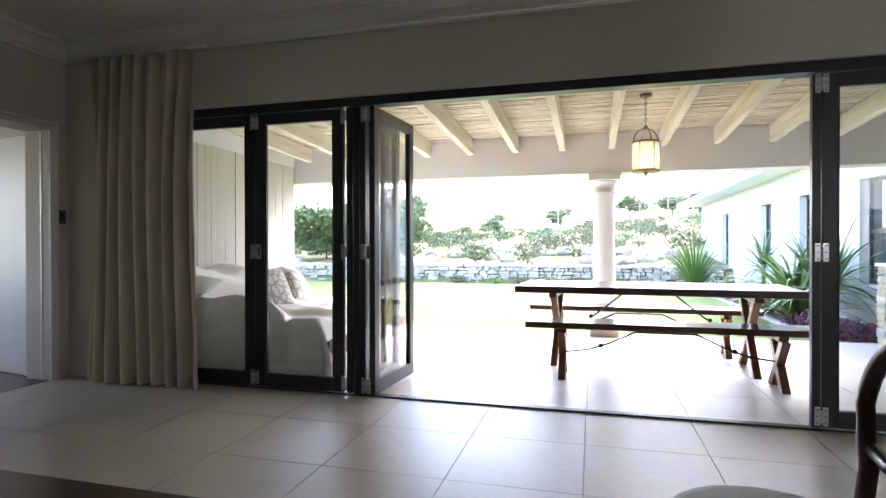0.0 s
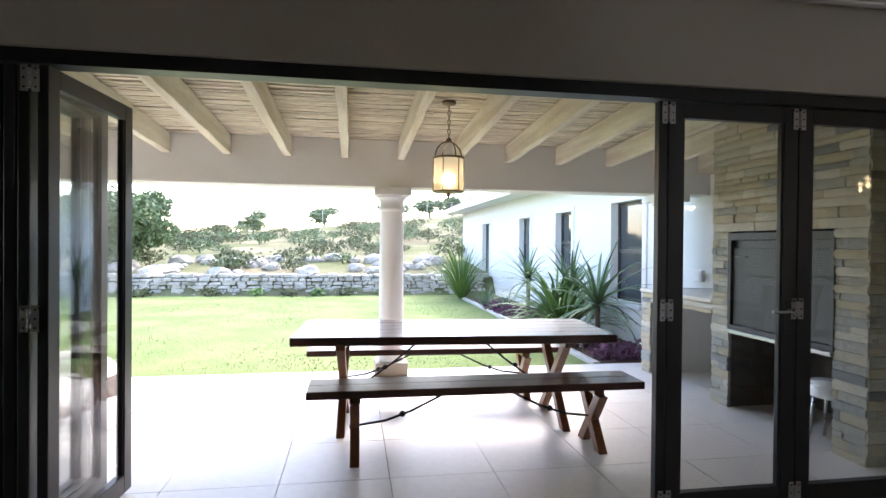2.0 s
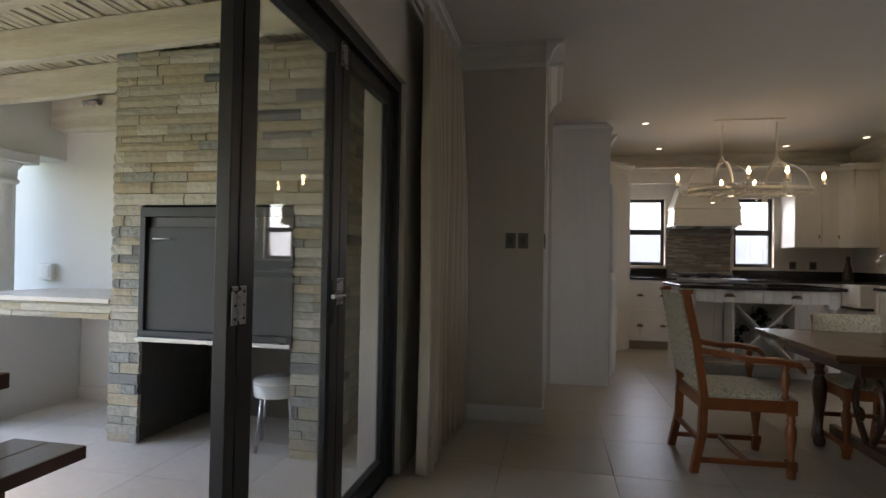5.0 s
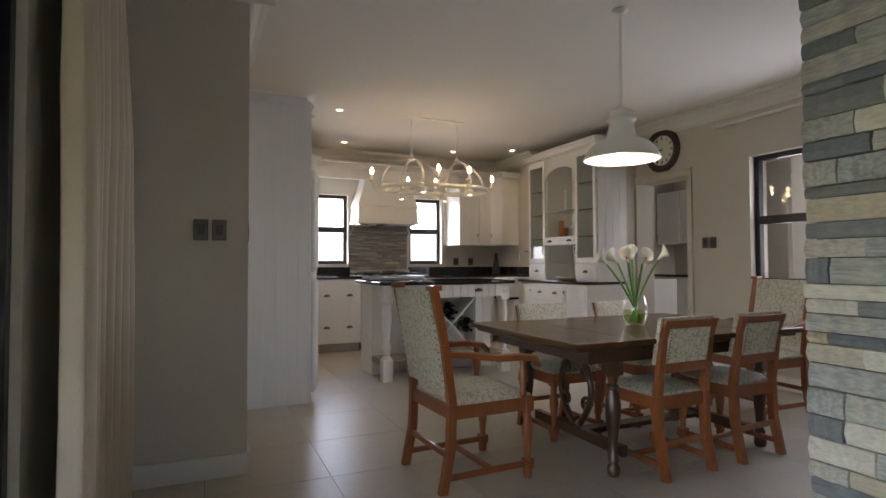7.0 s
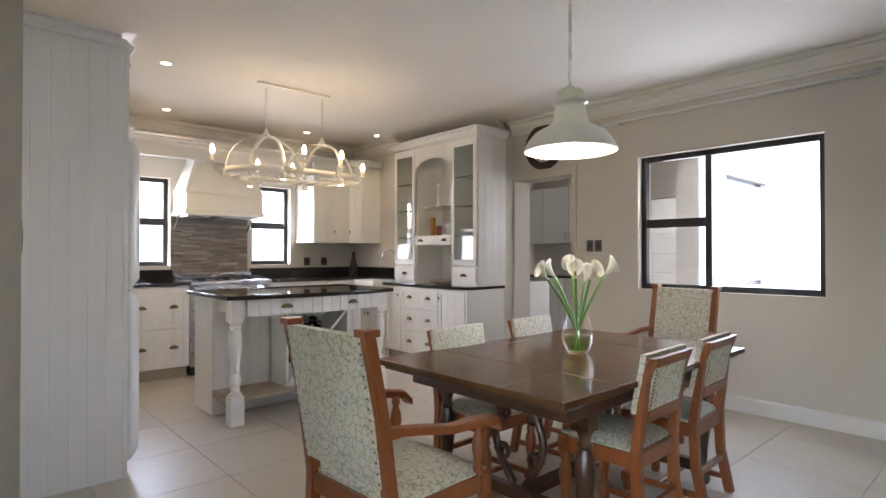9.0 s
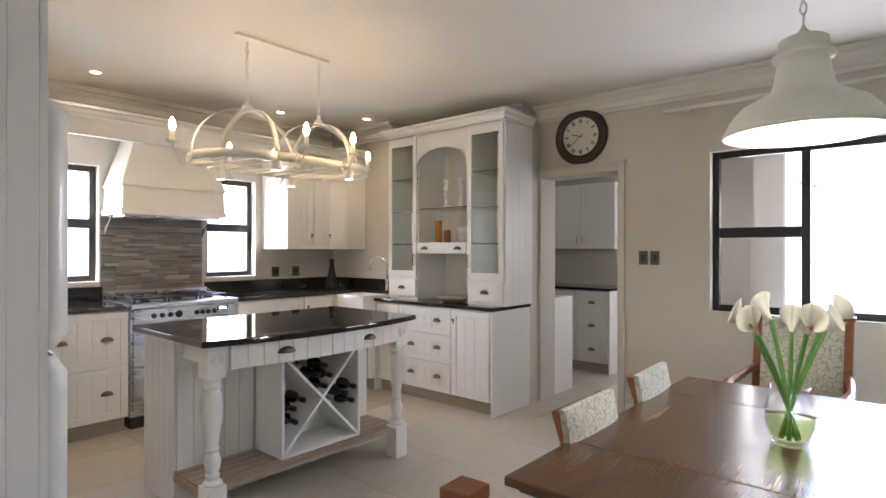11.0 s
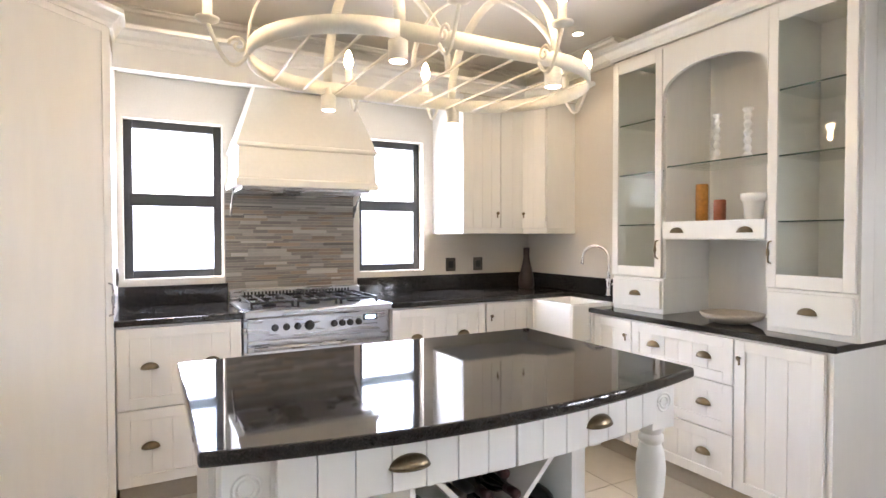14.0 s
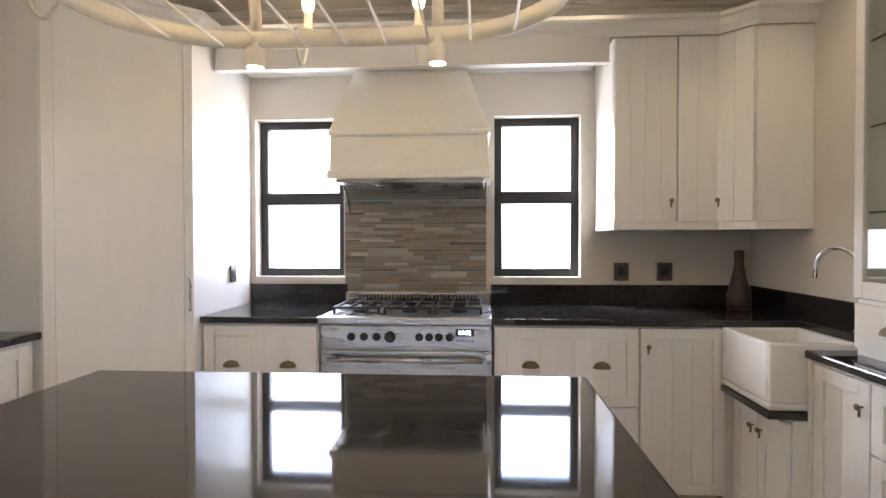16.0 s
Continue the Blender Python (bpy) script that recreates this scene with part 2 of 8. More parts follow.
M_CHANDELIER = mat("cream_painted_iron", (0.80, 0.76, 0.66), 0.45, var=0.07, scale=14, fine=70, bump=0.05)
M_BLACK = mat("black_plastic", (0.02, 0.02, 0.02), 0.35, var=0.1)
M_SWITCH = mat("pewter_plate", (0.09, 0.08, 0.068), 0.35, metal=0.3, var=0.1, scale=20)
M_BOTTLE = mat("dark_bottle_glass", (0.006, 0.007, 0.006), 0.08, var=0.2, spec=0.7)
M_LABEL = mat("paper_label", (0.62, 0.58, 0.5), 0.7, var=0.1)
M_FOIL = mat("bottle_foil", (0.035, 0.012, 0.012), 0.35, metal=0.4)
M_THROW = mat("white_cotton_throw", (0.72, 0.70, 0.65), 0.95, var=0.06, scale=4, fine=180, bump=0.2, sheen=0.2)
M_WICKER = mat("dark_wicker", (0.10, 0.06, 0.035), 0.7, var=0.35, scale=50, fine=120, bump=0.3)
M_FABRIC = fabric_mat("cream_leaf_print_cloth", (0.62, 0.58, 0.47), (0.36, 0.37, 0.26), 30.0, 0.04)
M_FABRIC_PLAIN = mat("cream_cloth", (0.60, 0.55, 0.44), 0.9, var=0.08, scale=14, fine=250, bump=0.2, sheen=0.2)
M_CUSHION = fabric_mat("faded_floral_cloth", (0.60, 0.56, 0.50), (0.33, 0.29, 0.27), 12.0, 0.08)
M_SEATGREY = mat("grey_green_seat_cloth", (0.42, 0.43, 0.39), 0.9, var=0.06, scale=9, fine=250, bump=0.2)
M_CLOCKFACE = mat("clock_paper", (0.68, 0.66, 0.60), 0.6, var=0.06, scale=12)
M_PLINTH = mat("taupe_plinth", (0.40, 0.35, 0.28), 0.6, var=0.06, scale=4)
M_GLASS = glass_mat("clear_glass")
M_GLASS_OUT = glass_mat("tinted_pane", (0.93, 0.94, 0.94))
M_CABGLASS = glass_mat("cabinet_glass", (0.965, 0.985, 0.975), 0.8)
M_GLASSEDGE = mat("green_glass_edge", (0.045, 0.085, 0.07), 0.15, var=0.2, scale=20)
M_LAWN = mat("mown_lawn", (0.15, 0.205, 0.07), 0.95, spec=0.1, var=0.3, scale=1.1, fine=60, bump=0.6, second=(0.20, 0.225, 0.095), second_amount=0.75, second_scale=0.7)
M_HILL = mat("dry_hill_grass", (0.12, 0.13, 0.06), 0.95, spec=0.05, var=0.35, scale=0.5, fine=9, bump=0.8, second=(0.22, 0.19, 0.12), second_amount=0.8, second_scale=0.35)
M_SOIL = mat("bark_mulch", (0.10, 0.055, 0.035), 0.95, var=0.4, scale=9, fine=60, bump=0.6)
M_AGAVE = mat("agave_leaf", (0.10, 0.175, 0.085), 0.5, var=0.3, scale=5, fine=30)
M_FLAX = mat("strap_leaf", (0.12, 0.21, 0.05), 0.5, var=0.3, scale=4, fine=30)
M_BUSH = mat("bush_leaf", (0.12, 0.165, 0.075), 0.7, spec=0.25, var=0.4, scale=3, fine=20)
M_SHRUB = mat("hill_shrub", (0.13, 0.14, 0.075), 0.85, spec=0.15, var=0.4, scale=2, fine=20)
M_PURPLE = mat("purple_groundcover", (0.10, 0.025, 0.06), 0.7, var=0.4, scale=8, fine=40)
M_ROCK = mat("field_stone", (0.40, 0.365, 0.31), 0.9, var=0.35, scale=2.5, fine=18, bump=0.5)
M_BARK = mat("bark", (0.12, 0.085, 0.06), 0.9, var=0.3, scale=8, fine=40, bump=0.5)
M_ROOF = mat("grey_roof_tile", (0.17, 0.17, 0.18), 0.7, var=0.2, scale=3, fine=25)
M_KERB = mat("concrete_edging", (0.45, 0.43, 0.39), 0.9, var=0.15, scale=5, fine=50, bump=0.2)
M_PALEWOOD = mat("weathered_slat", (0.36, 0.28, 0.21), 0.7, var=0.25, scale=5, fine=40, stretch=(6, 0.5, 6), bump=0.1)
M_PETAL = mat("lily_petal", (0.80, 0.78, 0.68), 0.5, var=0.05)
M_STEM = mat("lily_stem", (0.13, 0.30, 0.06), 0.45, var=0.2, scale=9)
M_WATER = glass_mat("vase_water", (0.80, 0.90, 0.62))
G_WARM = glow_mat("warm_bulb", (1.0, 0.72, 0.36), 3.0)
G_SPOT = glow_mat("downlight_lens", (1.0, 0.86, 0.62), 0.7)
G_PEND = glow_mat("pendant_bulb", (1.0, 0.95, 0.85), 0.5)


# ---- mesh tools ----
class Part:
    """Collects geometry for one mesh."""

    def __init__(self):
        self.v, self.f, self.s = [], [], []

    def face_set(self, vs, fs, smooth=False):
        b = len(self.v)
        self.v += [tuple(p) for p in vs]
        self.f += [tuple(b + i for i in f) for f in fs]
        self.s += [smooth] * len(fs)
        return self

    def box(self, x0, y0, z0, x1, y1, z1):
        x0, x1, y0, y1, z0, z1 = min(x0, x1), max(x0, x1), min(y0, y1), max(y0, y1), min(z0, z1), max(z0, z1)
        vs = [(x, y, z) for z in (z0, z1) for y in (y0, y1) for x in (x0, x1)]
        return self.face_set(vs, [(0, 2, 3, 1), (4, 5, 7, 6), (0, 1, 5, 4), (1, 3, 7, 5), (3, 2, 6, 7), (2, 0, 4, 6)])

    def hexa(self, bottom, top):
        """A solid between two like polygons."""
        n = len(bottom)
        fs = [tuple(range(n))[::-1], tuple(range(n, 2 * n))] + [(i, (i + 1) % n, n + (i + 1) % n, n + i) for i in range(n)]
        return self.face_set(list(bottom) + list(top), fs)

    def prism(self, poly, z0, z1):
        return self.hexa([(x, y, z0) for x, y in poly], [(x, y, z1) for x, y in poly])

    def tube(self, pts, r, n=8, r1=None):
        pts = [Vector(p) for p in pts]
        m = len(pts)
        vs, fs = [], []
        ref = None
        for i, p in enumerate(pts):
            d = (pts[min(i + 1, m - 1)] - pts[max(i - 1, 0)]).normalized()
            if ref is None:
                ref = d.orthogonal().normalized()
            ref = (ref - d * ref.dot(d))
            ref = ref.normalized() if ref.length > 1e-6 else d.orthogonal().normalized()
            s = d.cross(ref)
            rad = r if r1 is None else r + (r1 - r) * i / max(1, m - 1)
            if isinstance(r, (list, tuple)):
                rad = r[i]
            vs += [p + rad * (math.cos(2 * math.pi * k / n) * ref + math.sin(2 * math.pi * k / n) * s) for k in range(n)]
        for i in range(m - 1):
            fs += [(i * n + k, i * n + (k + 1) % n, (i + 1) * n + (k + 1) % n, (i + 1) * n + k) for k in range(n)]
        self.face_set(vs, fs, True)
        b = len(self.v) - len(vs)
        self.f += [tuple(b + k for k in range(n))[::-1], tuple(b + (m - 1) * n + k for k in range(n))]
        self.s += [False, False]
        return self

    def lathe(self, prof, cx=0, cy=0, n=24, caps=True):
        vs = [(cx + r * math.cos(2 * math.pi * k / n), cy + r * math.sin(2 * math.pi * k / n), z) for r, z in prof for k in range(n)]
        fs = [(i * n + k, i * n + (k + 1) % n, (i + 1) * n + (k + 1) % n, (i + 1) * n + k) for i in range(len(prof) - 1) for k in range(n)]
        b = len(self.v)
        self.face_set(vs, fs, True)
        if caps:
            self.f += [tuple(b + k for k in range(n))[::-1], tuple(b + (len(prof) - 1) * n + k for k in range(n))]
            self.s += [False, False]
        return self

    def strip(self, rows, smooth=True):
        """A skin over rows of points."""
        n = len(rows[0])
        fs = [(i * n + k, i * n + k + 1, (i + 1) * n + k + 1, (i + 1) * n + k) for i in range(len(rows) - 1) for k in range(n - 1)]
        return self.face_set([p for r in rows for p in r], fs, smooth)

    def moved(self, m):
        self.v = [tuple(m @ Vector(p)) for p in self.v]
        return self

    def join(self, other, m=None):
        b = len(self.v)
        self.v += [tuple(m @ Vector(p)) if m else p for p in other.v]
        self.f += [tuple(b + i for i in f) for f in other.f]
        self.s += other.s
        return self

    def mesh(self, name, material):
        me = bpy.data.meshes.new(name)
        me.from_pydata(self.v, [], self.f)
        me.polygons.foreach_set("use_smooth", self.s)
        if material:
            me.materials.append(material)
        me.update()
        return me

    def ob(self, name, material, parent=None, bevel=0.0, fix=True, thick=0.0, segs=2):
        me = self.mesh(name, material)
        if fix:
            bm = bmesh.new()
            bm.from_mesh(me)
            bmesh.ops.recalc_face_normals(bm, faces=bm.faces)
            bm.to_mesh(me)
            bm.free()
        o = new(name, me)
        if parent:
            o.parent = parent
        if thick:
            md = o.modifiers.new("thickness", "SOLIDIFY")
            md.thickness, md.offset = thick, 0
        if bevel:
            md = o.modifiers.new("edge", "BEVEL")
            md.width, md.segments, md.limit_method, md.angle_limit = bevel, segs, "ANGLE", radians(40)
        return o


def thing(name, label, category, at=(0, 0, 0), rz=0, group="", kind=""):
    e = new(name)
    e.empty_display_size = 0.1
    e.matrix_world = pose(*at, 0, 0, rz)
    return tagged(e, label, category, group, kind)


def B(*a):
    return Part().box(*a)


def structure(o, label="", category=""):
    return tagged(o, label, category, "", "structure")


def wall_with_holes(name, axis, at0, at1, lo, hi, z0, z1, holes, material, label):
    """A wall slab between at0 and at1 (thickness) from lo to hi, with openings (a, b, za, zb)."""
    p = Part()

    def put(a, b, za, zb):
        if b - a > 1e-4 and zb - za > 1e-4:
            if axis == "x":
                p.box(a, at0, za, b, at1, zb)
            else:
                p.box(at0, a, za, at1, b, zb)

    cuts = sorted({lo, hi, *[h[0] for h in holes], *[h[1] for h in holes]})
    for a, b in zip(cuts, cuts[1:]):
        mid = (a + b) / 2
        spans = sorted((h[2], h[3]) for h in holes if h[0] < mid < h[1])
        z = z0
        for za, zb in spans:
            put(a, b, z, za)
            z = max(z, zb)
        put(a, b, z, z1)
    bm_ob = p.ob(name, material)
    bm = bmesh.new()
    bm.from_mesh(bm_ob.data)
    bmesh.ops.remove_doubles(bm, verts=bm.verts, dist=1e-5)
    seen = {}
    for f in bm.faces:
        seen.setdefault(tuple(sorted(v.index for v in f.verts)), []).append(f)
    bmesh.ops.delete(bm, geom=[f for fs in seen.values() if len(fs) > 1 for f in fs], context="FACES")
    bmesh.ops.recalc_face_normals(bm, faces=bm.faces)
    bm.to_mesh(bm_ob.data)
    bm.free()
    return structure(bm_ob, label, "wall")
# ---- plan (metres) ----
XL, YD, YC, XS = -3.28, 4.845, -0.58, 9.58
CEIL = 2.80
WALL_T = 0.25
YK = -0.40           # wall behind the dresser
YW = -0.12           # wall behind the sink
DOOR_HEAD = 2.19
FX0, FX1 = -2.32, 3.89
YS = -3.2

# ---- large structure ----
structure(B(XL - 0.3, YS - 0.3, -0.20, XS + 0.3, YD + 0.1, -0.012).ob("floor", M_GROUT), "screed and dark grout under pale floor tiles", "floor")
structure(B(XL - 0.3, YC - WALL_T, CEIL, XS + 0.3, YD + WALL_T, CEIL + 0.2).box(XL - 0.3, YS - 0.3, CEIL, 2.95, YC - WALL_T, CEIL + 0.2).box(4.98, YS - 0.6, CEIL, XS + 0.3, YC - WALL_T, CEIL + 0.2).ob("ceiling", M_CEIL), "smooth off-white painted ceiling", "ceiling")

wall_with_holes("wall_north", "x", YD, YD + WALL_T, XL, 5.04, -0.05, CEIL, [(FX0, FX1, -0.05, DOOR_HEAD)], M_WALL, "beige painted wall over black folding doors")
wall_with_holes("wall_west", "y", XL - WALL_T, XL, YS, YD, -0.05, CEIL, [(3.78, 4.67, -0.05, 2.06)], M_WALL, "beige painted wall with an open doorway")
wall_with_holes("wall_south_kitchen", "x", YC - WALL_T, YC, 2.70, XS, -0.05, CEIL, [(3.96, 5.45, 0.97, 2.21), (6.19, 6.95, -0.05, 2.13)], M_WALL, "beige painted wall with window and scullery doorway")
wall_with_holes("wall_east", "y", XS, XS + WALL_T, YC - WALL_T, YD, -0.05, CEIL, [(2.385, 2.955, 1.165, 2.165), (0.905, 1.435, 1.165, 2.165)], M_WALL, "beige kitchen wall with two small windows")
structure(B(6.98, YC - 0.005, 0, 8.46, YK, CEIL).box(8.46, YC - 0.005, 0, XS, YW, CEIL).ob("wall_kitchen_south", M_WALL), "beige wall behind the dresser and sink", "wall")
structure(B(5.04, 4.09, -0.05, 5.29, YD + WALL_T, CEIL).ob("wall_nib", M_WALL), "beige wall end beside the curtain", "wall")
wall_with_holes("wall_passage", "x", 4.09, 4.29, 5.29, 6.43, -0.05, CEIL, [(5.37, 6.20, -0.05, 2.06)], M_WALL, "beige wall with a doorway beside the tall cupboard")
structure(B(6.43, 4.04, -0.05, XS, 4.29, CEIL).ob("wall_kitchen_north", M_WALL), "beige wall behind the tall kitchen cupboards", "wall")
structure(B(XL, YS - WALL_T, -0.05, 2.70, YS, CEIL).ob("wall_south_living", M_WALL), "beige painted living room wall", "wall")
structure(B(2.70, YS, -0.05, 2.95, YC - WALL_T, CEIL).ob("wall_return", M_WALL), "beige wall between lounge and dining corner", "wall")
# solid block behind the passage doorway; its dark colour stands in for shade
structure(B(5.29, 4.29, -0.05, 6.5, 5.3, CEIL).ob("passage_block", M_DARKWOOD), "solid dark block in place of shade behind a doorway", "wall")


def cornice_run(name, a, b, side):
    """Stepped coved cornice from a to b; side is the horizontal normal into the room."""
    a, b, s = Vector((*a, 0)), Vector((*b, 0)), Vector((*side, 0))
    prof = [(0.0, -0.15), (0.018, -0.15), (0.022, -0.125), (0.035, -0.12), (0.05, -0.075), (0.085, -0.035), (0.115, -0.03), (0.12, -0.012), (0.135, -0.008), (0.135, 0.0), (0.0, 0.0)]
    rows = [[p + s * d + Vector((0, 0, CEIL - 0.001 + h)) for d, h in prof] for p in (a, b)]
    p = Part()
    p.strip(rows, False)
    n = len(prof)
    p.f += [tuple(range(n)), tuple(range(n, 2 * n))]
    p.s += [False, False]
    return structure(p.ob(name, M_CORNICE), "white coved plaster cornice", "cornice")


cornice_run("cornice_north", (XL, YD), (5.04, YD), (0, -1))
cornice_run("cornice_west", (XL, YS), (XL, YD), (1, 0))
cornice_run("cornice_nib", (5.04, YD), (5.04, 3.955), (-1, 0))
cornice_run("cornice_passage", (4.905, 4.09), (6.43, 4.09), (0, -1))
cornice_run("cornice_south", (2.95, YC), (6.98, YC), (0, 1))
cornice_run("cornice_south_kitchen", (6.98, YK), (8.46, YK), (0, 1))
cornice_run("cornice_sink", (8.46, YW), (XS, YW), (0, 1))
cornice_run("cornice_east", (XS, YC), (XS, 4.04), (-1, 0))

structure(B(2.98, YC, 0, 6.12, YC + 0.018, 0.115).box(2.98, YC, 0.115, 6.12, YC + 0.011, 0.125).ob("baseboard_south", M_TRIM, bevel=0.003), "cream skirting board", "baseboard")
structure(B(5.022, YD, 0, 5.04, 4.09, 0.12).box(5.022, 4.072, 0, 5.30, 4.09, 0.12).ob("baseboard_nib", M_TRIM, bevel=0.003), "cream skirting board", "baseboard")
structure(B(XL, YS, 0, XL + 0.018, 3.55, 0.12).ob("baseboard_west", M_TRIM, bevel=0.003), "cream skirting board", "baseboard")


def aluminium_window(name, label, axis, at, a0, a1, z0, z1, splits, transom, sill_in):
    """Black aluminium window. splits: (a, b, has_transom) lights across the opening."""
    w = thing(name, label, "window", kind="structure")
    fr, gl = Part(), Part()
    t = 0.05

    def bx(p, u0, u1, v0, v1, d0, d1):
        if axis == "x":
            p.box(u0, at + d0, v0, u1, at + d1, v1)
        else:
            p.box(at + d0, u0, v0, at + d1, u1, v1)

    bx(fr, a0, a0 + t, z0, z1, -0.03, 0.03)
    bx(fr, a1 - t, a1, z0, z1, -0.03, 0.03)
    bx(fr, a0 + t, a1 - t, z0, z0 + t, -0.03, 0.03)
    bx(fr, a0 + t, a1 - t, z1 - t, z1, -0.03, 0.03)
    for i, (u0, u1, tr) in enumerate(splits):
        if i:
            bx(fr, u0 - 0.028, u0 + 0.028, z0 + t, z1 - t, -0.03, 0.03)
        if tr:
            bx(fr, u0 + 0.028, u1 - 0.028, transom - 0.04, transom + 0.04, -0.036, 0.026)
            for v0, v1 in ((z0 + t, transom - 0.04), (transom + 0.04, z1 - t)):
                pass
    bx(gl, a0 + 0.02, a1 - 0.02, z0 + 0.02, z1 - 0.02, -0.003, 0.003)
    fr.ob("frame", M_ALU, w, bevel=0.004)
    g = gl.ob("pane", M_GLASS, w)
    g.visible_shadow = False
    return w


aluminium_window("window_1", "small black aluminium window beside the cooker hood", "y", 9.69, 2.385, 2.955, 1.165, 2.165, [(2.385, 2.955, True)], 1.665, 0)
aluminium_window("window_2", "small black aluminium window beside the cooker hood", "y", 9.69, 0.905, 1.435, 1.165, 2.165, [(0.905, 1.435, True)], 1.665, 0)
aluminium_window("window_3", "wide black aluminium window over the dining table", "x", YC - 0.10, 3.96, 5.45, 0.97, 2.21, [(3.96, 4.83, False), (4.83, 5.45, True)], 1.58, 0)

# daylight through the window openings
area_lamp("daylight_window_1", (9.80, 2.69, 1.65), (8, 2.69, 1.4), 0.5, 0.9, 0.85, (0.93, 0.97, 1.0))
area_lamp("daylight_window_2", (9.80, 1.17, 1.65), (8, 1.17, 1.4), 0.5, 0.9, 0.85, (0.93, 0.97, 1.0))
area_lamp("daylight_window_3", (4.63, YC - 0.24, 1.6), (4.63, 2, 1.2), 1.3, 1.1, 1.5, (0.93, 0.97, 1.0))


# ---- folding doors ----
def folding_leaf(name, label, w, parts_extra=""):
    """One glazed leaf, hinged edge at x = 0, in the plane y = 0."""
    d = thing(name, label, "door", group="folding door leaves")
    h = DOOR_HEAD - 0.07
    s = 0.082
    p = Part().box(0, -0.022, 0.02, s, 0.022, h).box(w - s, -0.022, 0.02, w, 0.022, h)
    p.box(s, -0.022, 0.02, w - s, 0.022, 0.02 + 0.10).box(s, -0.022, h - s, w - s, 0.022, h)
    p.box(s, -0.016, 0.12, s + 0.012, 0.016, h - s).box(w - s - 0.012, -0.016, 0.12, w - s, 0.016, h - s)
    p.ob("frame", M_ALU, d, bevel=0.004)
    g = B(s - 0.01, -0.004, 0.11, w - s + 0.01, 0.004, h - s + 0.01).ob("pane", M_GLASS_OUT, d)
    g.visible_shadow = False
    return d


def butt_hinge(at, rz):
    hg = thing("door_hinge", "stainless steel butt hinge on a black door", "hinge", at, rz, "folding door hinges")
    p = Part().box(-0.036, -0.005, -0.055, -0.007, 0, 0.055).box(0.007, -0.005, -0.055, 0.036, 0, 0.055)
    for z in (-0.044, -0.022, 0, 0.022):
        p.lathe([(0.007, z + 0.001), (0.008, z + 0.003), (0.008, z + 0.019), (0.007, z + 0.021)], 0, -0.006, 12)
    p.ob("plate", M_STEEL, hg, bevel=0.001)
    q = Part()
    for x in (-0.022, 0.022):
        for z in (-0.038, 0, 0.038):
            q.tube([(x, -0.0045, z), (x, -0.0065, z)], 0.0045, 8)
    q.ob("screw", M_IRON, hg)["kind"] = "stuff"
    return hg


fr = Part()
fr.box(FX0, YD + 0.03, 2.125, FX1, YD + 0.13, DOOR_HEAD).box(FX0, YD + 0.03, 0, FX0 + 0.05, YD + 0.13, 2.125).box(FX1 - 0.05, YD + 0.03, 0, FX1, YD + 0.13, 2.125)
fr.box(FX0, YD + 0.05, 0.0, FX1, YD + 0.11, 0.012)
fr.box(2.288, YD + 0.058, 0.015, 2.334, YD + 0.102, 2.12)
structure(fr.ob("folding_door_frame", M_ALU, bevel=0.003), "black aluminium head, jambs and floor track", "door frame")

LEAF = 0.745
base_leaf = folding_leaf("folding_door_leaf", "closed black aluminium glazed folding door leaf", LEAF)
base_leaf.matrix_world = pose(2.34, YD + 0.08, 0)
copy_thing(base_leaf, pose(2.34 + LEAF + 0.006, YD + 0.08, 0))
copy_thing(base_leaf, pose(-2.252, YD + 0.08, 0))
copy_thing(base_leaf, pose(-2.252 + LEAF + 0.006, YD + 0.08, 0))
for i, x in enumerate((-0.695, -0.642, -0.589, -0.515)):
    o = copy_thing(base_leaf, pose(x, YD + 0.03, 0, 0, 0, 90 + (-4 if i == 3 else 0)))
    tagged(o, "black aluminium glazed leaf folded open outward")
for z in (0.085, 1.06, 2.06):
    butt_hinge((2.337, YD + 0.056, z), 0)
    butt_hinge((-0.735, YD + 0.056, z), 0)
    butt_hinge((-0.56, YD + 0.024, z), 0)
    butt_hinge((3.088, YD + 0.056, z), 0)
    butt_hinge((-1.504, YD + 0.056, z), 0)
# latch and lever handle
hd = thing("lever_handle", "satin steel lever handle on a black door", "door handle", (3.03, YD + 0.056, 1.02))
Part().box(-0.018, -0.008, -0.09, 0.018, 0, 0.09).ob("backplate", M_ALU, hd, bevel=0.003)
Part().tube([(0, -0.005, 0.03), (0, -0.045, 0.03), (-0.015, -0.052, 0.03), (-0.125, -0.05, 0.03)], 0.009, 10).ob("lever", M_STEEL, hd)
ft = thing("flush_bolt", "steel flush bolt on a black door stile", "bolt", (-1.46, YD + 0.056, 1.06))
Part().box(-0.014, -0.008, -0.055, 0.014, 0, 0.055).ob("plate", M_STEEL, ft, bevel=0.004)
Part().box(-0.006, -0.012, -0.035, 0.006, -0.007, 0.035).ob("slot", M_BLACK, ft, bevel=0.002)


